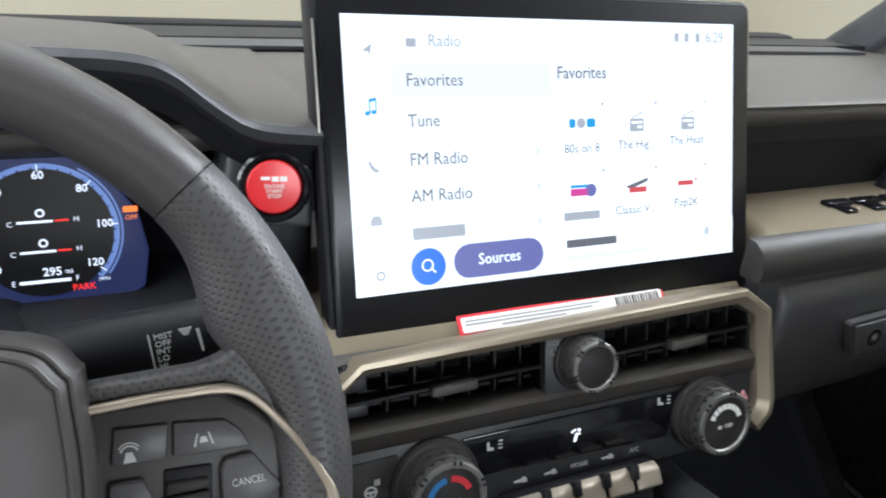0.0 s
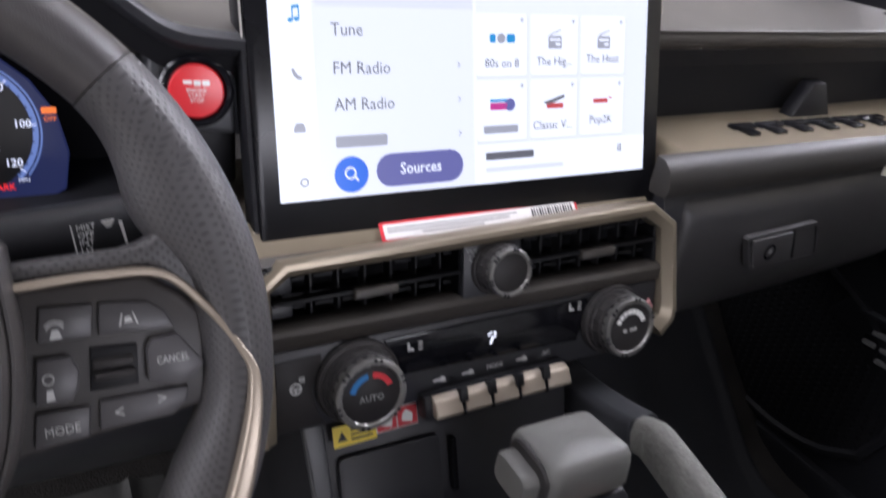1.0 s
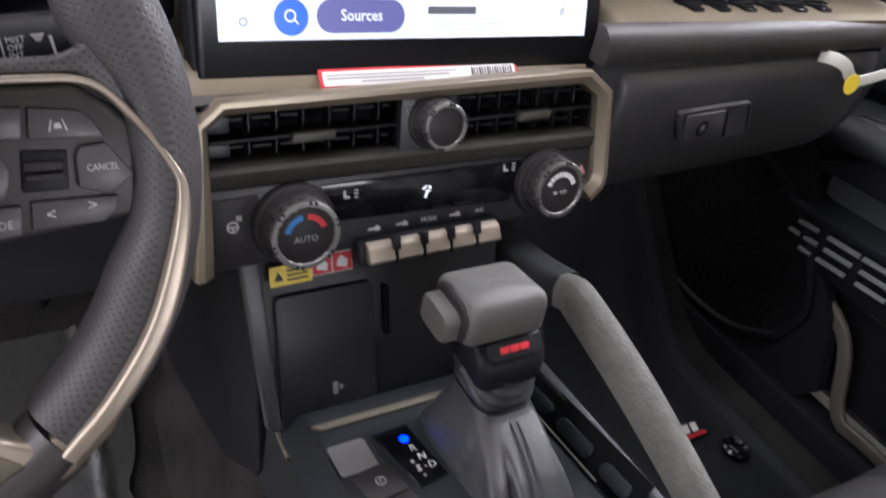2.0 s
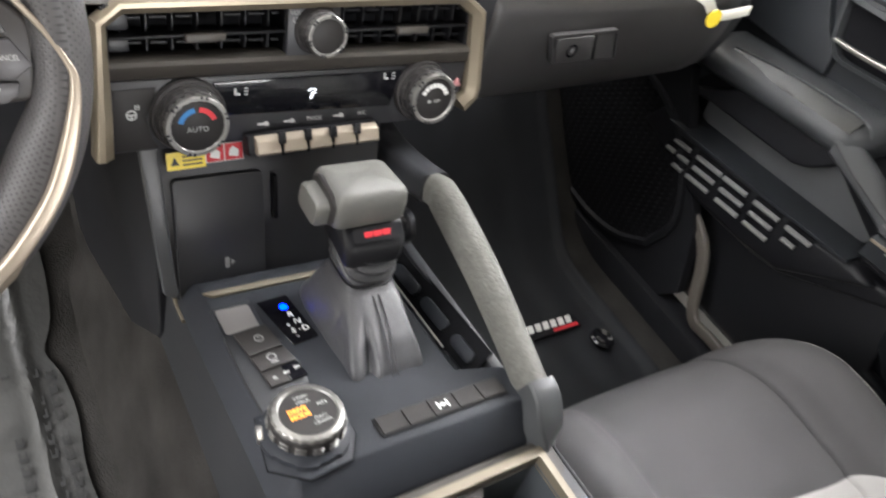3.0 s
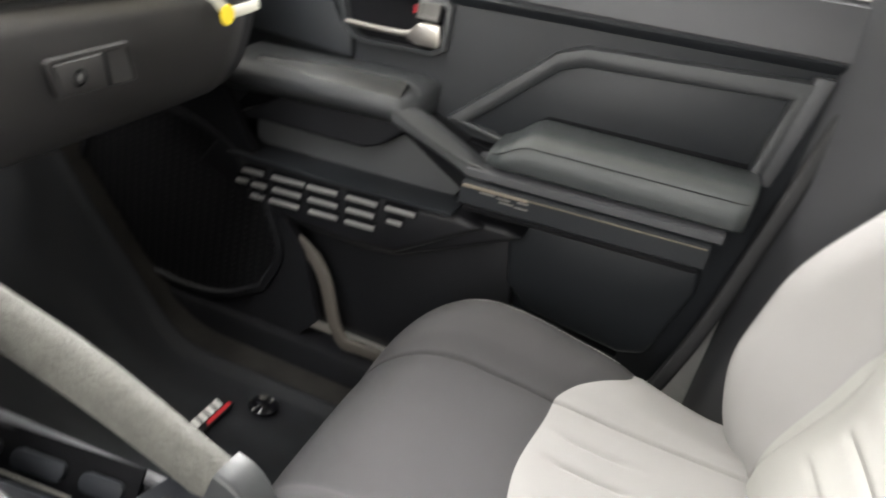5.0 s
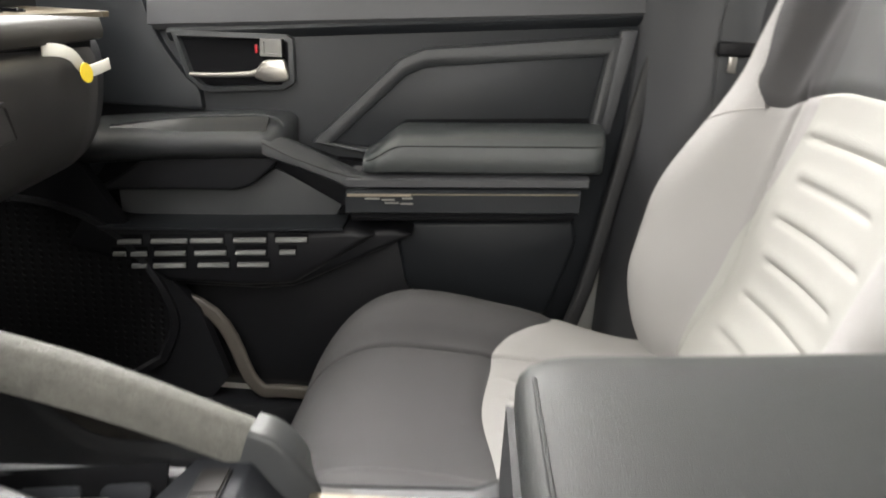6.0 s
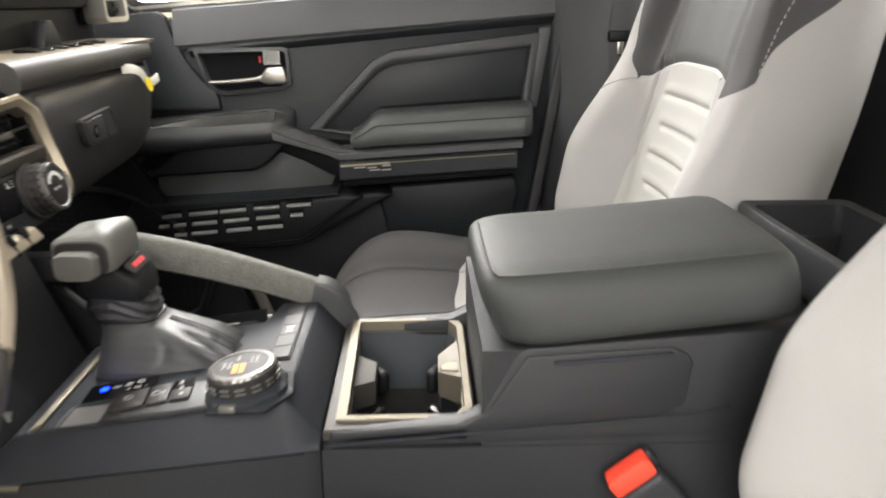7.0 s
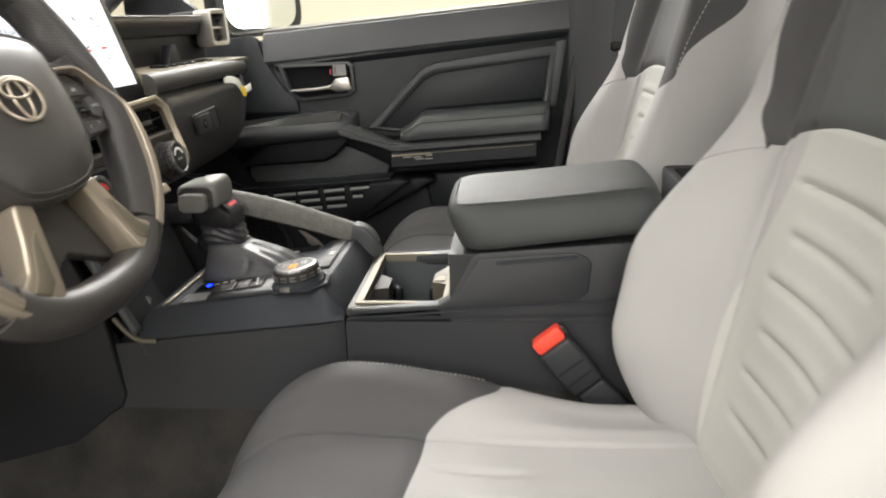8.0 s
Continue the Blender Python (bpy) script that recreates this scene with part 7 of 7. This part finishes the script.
# ---- front seats ----
def cushion_profile(s):
    """Across the cushion, s from -1 to 1: x and height above the floor of the pad."""
    pts = [(-0.236, 0.10), (-0.248, 0.17), (-0.247, 0.230), (-0.234, 0.277), (-0.208, 0.300), (-0.178, 0.302), (-0.150, 0.291), (-0.120, 0.274), (-0.060, 0.270), (0.0, 0.269)]
    pts = pts + [(-x, z) for x, z in pts[-2::-1]]
    k = (s + 1) / 2 * (len(pts) - 1)
    i = min(int(k), len(pts) - 2)
    t = k - i
    p = [pts[max(0, i - 1)], pts[i], pts[i + 1], pts[min(len(pts) - 1, i + 2)]]
    out = []
    for c in (0, 1):
        a, b, d, e = (q[c] for q in p)
        out.append(0.5 * (2 * b + (d - a) * t + (2 * a - 5 * b + 4 * d - e) * t * t + (3 * b - a - 3 * d + e) * t ** 3))
    return out


FRONT_Y, BACK_Y = 0.150, -0.42


def hem_y(x):
    a = abs(x)
    return -0.066 - 0.012 * smooth(0.0, 0.12, a) - 0.075 * smooth(0.12, 0.20, a) - 0.02 * smooth(0.20, 0.25, a)


def cushion_point(s, y, cx, groove=0.0):
    shift, lift = (0.028, 0.016) if cx < 0 else (0.0, 0.004)
    x, z = cushion_profile(s)
    q = max(0.0, (y - 0.010) / (FRONT_Y - 0.010))
    drop = 1 - math.sqrt(max(0.0, 1 - q ** 2.6))
    z = 0.10 + (z - 0.10) * (1 - 0.62 * drop) + 0.012 * smooth(-0.20, 0.05, y) * (1 - drop)
    pull = 1 - 0.12 * q * q - 0.05 * drop
    y = y - 0.030 * (abs(x) / 0.25) ** 3 * max(0, q)
    line = math.exp(-((x - 0.121) / 0.0022) ** 2)
    z -= 0.0050 * line + groove
    z += smooth(0.12, 0.18, abs(x)) * (0.010 * math.exp(-((y + 0.005) / 0.085) ** 2) - 0.028 * smooth(-0.10, -0.27, y)) * smooth(0.12, 0.20, z)
    if abs(x) < 0.10 and y < -0.085:
        for gx in (-0.075, -0.032, 0.032, 0.075):
            z -= 0.0050 * math.exp(-((x - gx) / 0.0042) ** 2) * smooth(-0.088, -0.105, y) * smooth(-0.190, -0.155, y)
    return (cx + x * pull, y + shift, z + lift)


BACK_PTS = [(0.26, -0.300), (0.30, -0.302), (0.36, -0.312), (0.45, -0.328), (0.55, -0.350), (0.65, -0.373), (0.76, -0.402), (0.87, -0.432)]


def back_line(z):
    for (z0, y0), (z1, y1) in zip(BACK_PTS, BACK_PTS[1:]):
        if z <= z1 or z1 == BACK_PTS[-1][0]:
            return y0 + (y1 - y0) * (z - z0) / (z1 - z0)


def back_profile(s, z):
    """Across the backrest at a height: x and how far forward of the back line."""
    b = 0.074 * smooth(0.17, 0.39, z) * (1 - 0.70 * smooth(0.46, 0.63, z))
    w = 0.252 - 0.040 * smooth(0.55, 0.85, z) - 0.018 * smooth(0.38, 0.22, z)
    pts = [(-w * 0.93, -0.115), (-w, -0.075), (-w * 0.995, -0.02 + 0.2 * b), (-w * 0.935, 0.72 * b), (-w * 0.83, b), (-w * 0.70, 0.80 * b), (-w * 0.57, 0.36 * b), (-w * 0.47, 0.012), (-w * 0.25, 0.006), (0, 0.003)]
    pts = pts + [(-x, d) for x, d in pts[-2::-1]]
    k = (s + 1) / 2 * (len(pts) - 1)
    i = min(int(k), len(pts) - 2)
    t = k - i
    p = [pts[max(0, i - 1)], pts[i], pts[i + 1], pts[min(len(pts) - 1, i + 2)]]
    out = []
    for c in (0, 1):
        a, b2, d, e = (q[c] for q in p)
        out.append(0.5 * (2 * b2 + (d - a) * t + (2 * a - 5 * b2 + 4 * d - e) * t * t + (3 * b2 - a - 3 * d + e) * t ** 3))
    return out


PLEATS = (0.352, 0.394, 0.436, 0.478, 0.520, 0.562)


def back_point(s, z, cx, groove=0.0):
    x, d = back_profile(s, z)
    if cx < 0:
        d += 0.42 * max(d, 0) - 0.033
    else:
        d -= 0.026 * smooth(0.185, 0.105, abs(x)) * smooth(0.30, 0.42, z)
        if x < 0:
            d -= 0.45 * max(d, 0) * smooth(0.34, 0.48, z)
    w = abs(x)
    d -= 0.004 * math.exp(-((w - 0.122) / 0.0030) ** 2) * smooth(0.62, 0.60, z) + groove
    if w < 0.105:
        for k, p in enumerate(PLEATS):
            d -= 0.0030 * math.exp(-((z - p) / 0.0038) ** 2) * smooth(0.088, 0.070, w + 0.010 * math.sin(9 * k + 40 * x))
            d += 0.0013 * math.exp(-((z - p - 0.010) / 0.007) ** 2) * smooth(0.090, 0.070, w)
    top = smooth(0.80, 0.87, z)
    return (cx + x * (1 - 0.10 * top), back_line(z) + d - 0.05 * top * top, z)


def top_hem(s):
    """Height at which the dark shoulder panel begins, across the backrest."""
    a = abs(s)
    return 0.610 - 0.028 * smooth(0.08, 0.37, a)


def seat(cx, label):
    ob = thing("front_seat", (cx, -0.15, 0.03), label, "seat", "front seats")
    S = steps(-1, 1, 360)
    # light rear part and dark front part of the cushion, meeting along a sewn hem
    bm = bmesh.new()
    grid = []
    for s in S:
        x = cushion_profile(s)[0]
        h = hem_y(x)
        ys = [BACK_Y + (h - BACK_Y) * k / 30 for k in range(31)]
        grid.append([bm.verts.new(cushion_point(s, y, cx, 0.0025 if k == 30 else 0)) for k, y in enumerate(ys)])
    for a, b in zip(grid, grid[1:]):
        for k in range(30):
            bm.faces.new((a[k], b[k], b[k + 1], a[k + 1]))
    cushion = part("cushion", bm, SEAT_LIGHT, ob, "light grey fabric cushion")
    bm = bmesh.new()
    grid = []
    for s in S:
        x = cushion_profile(s)[0]
        h = hem_y(x)
        ys = [h + (FRONT_Y - h) * (1 - (1 - k / 30) ** 1.5) for k in range(31)]
        grid.append([bm.verts.new(cushion_point(s, y, cx, 0.0025 if k == 0 else 0)) for k, y in enumerate(ys)])
    for a, b in zip(grid, grid[1:]):
        for k in range(30):
            bm.faces.new((a[k], b[k], b[k + 1], a[k + 1]))
    front = [g[-1] for g in grid]
    low = [bm.verts.new((v.co.x, v.co.y - 0.012, 0.10)) for v in front]
    for k in range(len(front) - 1):
        bm.faces.new((front[k], front[k + 1], low[k + 1], low[k]))
    part("cushion_front", bm, SEAT_DARK, ob, "charcoal fabric cushion front")
    for side in (1,):
        stitches = []
        for k in range(46):
            y = -0.135 + 0.235 * k / 46
            a = Vector(cushion_point(side * 0.585, y, cx)) + Vector((0, 0, 0.0006))
            b = Vector(cushion_point(side * 0.585, y + 0.0032, cx)) + Vector((0, 0, 0.0006))
            stitches.append(sweep([a, b], oval(0.00045, 0.00045, 4)))
        part("stitching", merge(*stitches), THREAD, ob, "white stitching")
    part("seat_base", block((cx - 0.21, -0.36, 0.04), (cx + 0.21, 0.07, 0.16), 0.02, 3), KICK, ob)
    # backrest: light lower part, dark shoulders
    Z0, Z1 = 0.24, 0.87

    def strip(inner, outer, across_n, lo, hi, n, name, material, label2, seam_low=False, seam_high=False):
        """A panel of the cover between two lines that run up the backrest."""
        b2 = bmesh.new()
        g = []
        for j in range(across_n + 1):
            t = j / across_n
            s_ref = inner(0.6) + (outer(0.6) - inner(0.6)) * t
            z0, z1 = lo(s_ref), hi(s_ref)
            col = []
            for k in range(n + 1):
                z = z0 + (z1 - z0) * k / n
                gr = 0.0028 if (seam_low and k == 0) or (seam_high and k == n) else 0
                col.append(b2.verts.new(back_point(inner(z) + (outer(z) - inner(z)) * t, z, cx, gr)))
            g.append(col)
        for a, b in zip(g, g[1:]):
            for k in range(n):
                b2.faces.new((a[k], b[k], b[k + 1], a[k + 1]))
        return part(name, b2, material, ob, label2)

    def insert_edge(z):
        return 0.262 - 0.095 * smooth(0.40, 0.59, z) + 0.035 * smooth(0.64, 0.72, z)

    strip(lambda z: -insert_edge(z), insert_edge, 60, lambda s: Z0, top_hem, 130, "backrest_insert", SEAT_INSERT, "pleated light grey insert", seam_high=True)
    strip(lambda z: -insert_edge(z), insert_edge, 60, top_hem, lambda s: Z1, 30, "shoulder_panel", SEAT_BLACK, "black-grey upper panel", seam_low=True)
    for side in (-1, 1):
        wraps = cx > 0 and side < 0
        reach = (0.33, 0.16) if wraps else (0.09, 0.10)

        def edge_in(z, side=side):
            return side * insert_edge(z)

        def edge_out(z, side=side, reach=reach):
            return side * (0.37 + reach[0] * smooth(0.575, 0.615, z) + reach[1] * smooth(0.615, 0.71, z))

        strip(edge_in, lambda z, side=side: side * 0.37, 24, lambda s: Z0, top_hem, 60, "bolster_face", SEAT_LIGHT, "light grey fabric bolster face", seam_high=True)
        strip(edge_in, edge_out, 30, lambda s: top_hem(min(abs(s), 0.37)), lambda s: Z1, 40, "shoulder_wing", SEAT_DARK, "charcoal shoulder wing", seam_low=True)
        strip(edge_out, lambda z, side=side: side * 1.0, 56, lambda s: Z0, lambda s: Z1, 110, "bolster", SEAT_LIGHT, "light grey fabric side bolster")
        if not wraps:
            seam_pts = [Vector(back_point(side * (0.37 + 0.22 * k / 12), 0.580 - 0.026 * (k / 12) ** 1.3, cx)) + Vector((0, 0.0003, 0)) for k in range(13)]
            part("bolster_seam", sweep(seam_pts, oval(0.0008, 0.0008, 6), up=(0, 1, 0)), SEAM_GREY, ob)
        marks = []
        for k in range(40):
            z = 0.588 + 0.0065 * k
            z += 0.034 * wraps
            line = abs(edge_out(z)) + 0.006 if not wraps else 0.70 + 0.75 * (z - 0.62)
            a = Vector(back_point(side * line, z, cx)) + Vector((0, 0.0008, 0))
            b = Vector(back_point(side * (line + 0.002), z + 0.0040, cx)) + Vector((0, 0.0008, 0))
            marks.append(sweep([a, b], oval(0.0004, 0.0004, 4), up=(0, 1, 0)))
        part("stitching", merge(*marks), THREAD, ob, "white stitching")
    part("back_shell", loft([[(cx + x, back_line(z) - dy - (0.04 if cx < 0 else 0), z) for x, dy in ((-0.205, 0.110), (-0.17, 0.135), (0.0, 0.145), (0.17, 0.135), (0.205, 0.110), (0.18, 0.05), (-0.18, 0.05))] for z in steps(0.22, 0.83, 12)]), SEAT_BLACK, ob)
    return ob


seat(SEAT_X, "light and charcoal grey fabric passenger seat with pleated backrest")
seat(-SEAT_X, "light and charcoal grey fabric driver seat with pleated backrest")

# buckle beside the driver seat
buckle = thing("seat_belt_buckle", (-0.13, -0.24, 0.24), "black seat belt buckle with a red release button", "buckle")
BK = axes((-0.128, -0.196, 0.326), (0, -0.77, 0.63), (0, 0.63, 0.77))
part("case", merge(plate([(-0.0205, 0.0180), (0.0205, 0.0180), (0.0225, -0.0130), (0.0205, -0.0470), (-0.0205, -0.0470), (-0.0225, -0.0130)], 0.022, BK, 0.005, 3, z=-0.011), plate([(-0.0220, 0.0300), (0.0220, 0.0300), (0.0225, 0.0150), (-0.0225, 0.0150)], 0.012, BK, 0.003, 3, z=-0.016)), CONSOLE_SIDE, buckle)
part("release_button", plate(rounded(0.037, 0.016, 0.004, cy=0.0270), 0.016, BK, 0.003, 2, z=-0.0075), RED_BUCKLE, buckle, "bright red button")
for cy, cz in ((-0.0130, 0.0106), (-0.0300, 0.0106)):
    part("case_groove", plate(rounded(0.034, 0.0014, 0.0006, 2, cy=cy), 0.0008, BK, 0.0002, 1, z=cz), CAVITY_SHADE, buckle)
part("stem", plate([(-0.0180, -0.0490), (0.0180, -0.0490), (0.0205, -0.0800), (0.0205, -0.1180), (-0.0205, -0.1180), (-0.0205, -0.0800)], 0.015, BK, 0.004, 3, z=-0.0095), CONSOLE_SIDE, buckle)
part("stem_joint", plate(rounded(0.033, 0.0045, 0.001, 2, cy=-0.0480), 0.012, BK, 0.001, 1, z=-0.0080), CAVITY_SHADE, buckle)
# belt on the passenger pillar
belt_ob = thing("seat_belt", (0.71, -0.37, 0.3), "dark grey seat belt hanging on the door pillar", "seat belt")
part("webbing", sweep([(0.712, -0.395, 1.05), (0.715, -0.378, 0.80), (0.716, -0.370, 0.66), (0.712, -0.375, 0.50), (0.700, -0.39, 0.25)], rounded(0.003, 0.048, 0.001, 2), up=(0, 1, 0)), BELT, belt_ob)
part("tongue", block((0.703, -0.392, 0.622), (0.716, -0.342, 0.640), 0.004, 3), BLACK, belt_ob)
part("tongue_plate", block((0.700, -0.367, 0.602), (0.7025, -0.357, 0.622), 0.001), SILVER, belt_ob)

# ---- small loose things ----
note = thing("warning_label", (0.01, 0.40, 0.60), "white printed notice label with a red border below the screen", "label")
NM = axes((0.0085, 0.3980, 0.5975), (1, 0.012, 0.0), (0, 0.69, 0.72))
part("red_border", plate(rounded(0.166, 0.0140, 0.001, 2), 0.0006, NM, 0), RED_MARK, note, "red printed border")
part("paper", plate(rounded(0.161, 0.0102, 0.001, 2), 0.0004, NM, 0, z=0.0006), PAPER, note)
for k, (x, y, w) in enumerate(((-0.078, 0.0018, 0.105), (-0.078, -0.0006, 0.098), (-0.052, -0.0032, 0.050))):
    part("print_line", plate(bar(x, y, w, 0.0012), 0.0003, NM, 0, z=0.001), GREY_MARK, note)
for k in range(16):
    part("bar_stripe", plate(bar(0.040 + 0.0024 * k, -0.0022, 0.0010 + 0.0005 * (k % 3 == 0), 0.006), 0.0003, NM, 0, z=0.001), DARK_MARK, note)

caution = thing("caution_label", (-0.08, 0.36, 0.465), "yellow and red caution sticker under the temperature knob", "label")
CM = axes((-0.083, 0.3585, 0.4665), (1, 0.0, 0.03), (0, 0.42, 1))
part("yellow_field", plate(bar(-0.032, -0.010, 0.032, 0.015), 0.0006, CM, 0), YELLOW, caution)
part("red_field", plate(bar(0.0008, -0.007, 0.015, 0.0145), 0.0006, CM, 0), RED_MARK, caution)
part("red_field", plate(bar(0.0168, -0.007, 0.0155, 0.0145), 0.0006, CM, 0), RED_MARK, caution)
for x in (0.0008, 0.0168):
    part("white_edge", plate(bar(x - 0.0006, -0.0076, 0.0164, 0.0157), 0.0004, CM, 0), WHITE_MARK, caution)
    part("white_shape", plate([(x + 0.003, -0.003), (x + 0.011, -0.005), (x + 0.012, 0.001), (x + 0.007, 0.005), (x + 0.004, 0.002)], 0.0003, CM, 0, z=0.0006), WHITE_MARK, caution)
part("warning_triangle", plate([(-0.029, -0.006), (-0.022, -0.006), (-0.0255, 0.001)], 0.0003, CM, 0, z=0.0006), DARK_MARK, caution)
for k in range(3):
    part("print_line", plate(bar(-0.019, -0.007 + 0.0035 * k, 0.016, 0.0014), 0.0003, CM, 0, z=0.0006), DARK_MARK, caution)

tag = thing("hang_tag", (0.55, 0.39, 0.57), "white card strip with a yellow disc on the glove box", "tag")
part("strip", sweep(spline([(0.470, 0.396, 0.601), (0.485, 0.386, 0.600), (0.500, 0.381, 0.594), (0.512, 0.380, 0.584), (0.530, 0.382, 0.576), (0.560, 0.386, 0.575), (0.605, 0.392, 0.577)], 24), rounded(0.013, 0.0012, 0.0005, 2), up=(-0.3, -1, 0.1)), WHITE_TAG, tag)
part("yellow_disc", plate(oval(0.0145, 0.0105, 24), 0.0012, axes((0.519, 0.3775, 0.5750), (1, 0.10, 0.15), (0, 0.25, 1)), 0.0003), YELLOW, tag, "yellow disc")

# passenger floor mat
def mat_point(u, v):
    y = 0.02 + 0.92 * v
    wide = 0.460 + 0.035 * smooth(0.42, 0.62, y)
    x = 0.17 + wide * u
    lift = 0.030 * smooth(0.05, 0.0, wide * u) + 0.012 * smooth(0.022, 0.004, wide * (1 - u)) + 0.0015 * math.sin(40 * u)
    return (x, y, floor_height(max(x, 0.26), y) + 0.006 + lift)


mat = thing("floor_mat", (0.43, 0.3, 0.04), "black rubber floor mat with a raised rim and small emblem", "floor mat")
part("sheet", sheet(mat_point, steps(0, 0.94, 40) + steps(0.95, 1, 10), steps(0, 1, 34), 0.006), RUBBER, mat)


def on_mat(x, y, turn=0.0):
    z = floor_height(x, y)
    d = (floor_height(x, y + 0.01) - z) / 0.01
    return axes((x, y, z + 0.0125), (math.cos(turn), math.sin(turn), 0), (-math.sin(turn), math.cos(turn), d))


EMM = on_mat(0.503, 0.347, radians(0))
part("emblem_patch", plate([(-0.054, -0.014), (0.054, -0.014), (0.054, 0.014), (-0.054, 0.014)], 0.002, EMM, 0.0005), BLACK, mat)
for k in range(6):
    part("emblem_bar", plate([(-0.050 + 0.0160 * k, -0.003), (-0.039 + 0.0160 * k, -0.003), (-0.034 + 0.0160 * k, 0.011), (-0.045 + 0.0160 * k, 0.011)], 0.001, EMM, 0, z=0.002), WHITE_MARK, mat)
part("red_bar", plate([(-0.004, -0.0115), (0.050, -0.0115), (0.050, -0.0055), (0.000, -0.0055)], 0.001, EMM, 0, z=0.002), RED_MARK, mat)
CLP = on_mat(0.575, 0.298)
part("mat_clip", lathe([(0.021, 0.0), (0.021, 0.004), (0.017, 0.007), (0.010, 0.004), (0.006, 0.006), (0.0, 0.006)], CLP, 32), PIANO, mat, "black round mat clip")

# side panel ahead of the passenger door, with a dotted oval field
kick = thing("cowl_side_panel", (0.69, 0.5, 0.1), "black side panel in the passenger footwell with dotted field", "trim panel")
part("panel", loft([[(x, y, z) for y, z in ((0.98, 0.06), (0.98, 0.46), (0.52, 0.46), (0.42, 0.31), (0.34, 0.22), (0.30, 0.11), (0.34, 0.06))] for x in (0.715, 0.735)]), KICK, kick)
OV = axes((0.7145, 0.56, 0.235), (0, -1, 0), (0, 0.0, 1))
oval_pts = [(p.x, p.y) for p in spline([(0.17, -0.10, 0), (0.19, -0.02, 0), (0.12, 0.09, 0), (0.0, 0.14, 0), (-0.12, 0.12, 0), (-0.18, 0.0, 0), (-0.12, -0.12, 0), (0.0, -0.15, 0), (0.10, -0.14, 0), (0.17, -0.10, 0)], 54)][:-1]
part("oval_rim", loft([[OV @ Vector((x * s, y * s, z)) for x, y in oval_pts] for s, z in ((1.0, 0.0), (1.0, 0.008), (0.95, 0.010), (0.92, 0.003))], caps=False), KICK, kick)
part("dotted_field", plate([(x * 0.925, y * 0.925) for x, y in oval_pts], 0.003, OV, 0, z=0.001), dotted("dotted_black_plastic", (0.009, 0.009, 0.010), 0.5, 0.010, 0.36, 0.001), kick)

# printed protection film on the driver carpet
film = thing("floor_film", (-0.25, 0.2, 0.05), "creased grey protective film with dark print on the carpet", "protective film")


def film_point(u, v):
    y = 0.06 + 0.60 * v
    x = -0.60 + (0.413 - 0.012 * math.exp(-((y - 0.515) / 0.02) ** 2) + 0.003 * math.sin(23 * v)) * u
    return (x, y, floor_height(x, y) + 0.006 + 0.007 * max(0, noise.noise((x * 14, y * 14, 0.0))) + 0.006 * math.exp(-((x + 0.225) / 0.006) ** 2))


part("sheet", sheet(film_point, steps(0, 1, 90), steps(0, 1, 70), 0.001), FILM, film)
for k, x in enumerate((-0.2025, -0.2185, -0.2480)):
    for j in range(16):
        y = 0.205 + 0.0185 * j + 0.006 * k
        if (j + 3 * k) % 6 != 5:
            part("print_block", plate([(-0.0045, -0.0062), (0.0045, -0.0062), (0.0045, 0.0062), (0.0022, 0.0062), (0.0022, -0.0020 + 0.002 * (j % 3)), (-0.0016, -0.0020 + 0.002 * (j % 3)), (-0.0016, 0.0062), (-0.0045, 0.0062)], 0.0005, axes((x, y, floor_height(x, y) + 0.0105), (1, 0, 0), (0, 1, 0)), 0), DARK_MARK, film)

# brake pedal
pedal = thing("brake_pedal", (-0.29, 0.60, 0.25), "black rubber brake pedal on its arm", "pedal")
part("pad", block((-0.035, -0.028, 0), (0.035, 0.028, 0.014), 0.006, 3, axes((-0.247, 0.66, 0.135), (1, 0, 0), (0, 0.5, 0.86))), RUBBER, pedal)
part("arm", sweep([(-0.250, 0.668, 0.14), (-0.26, 0.73, 0.26), (-0.27, 0.76, 0.42)], rounded(0.014, 0.022, 0.004, 3)), BLACK, pedal)
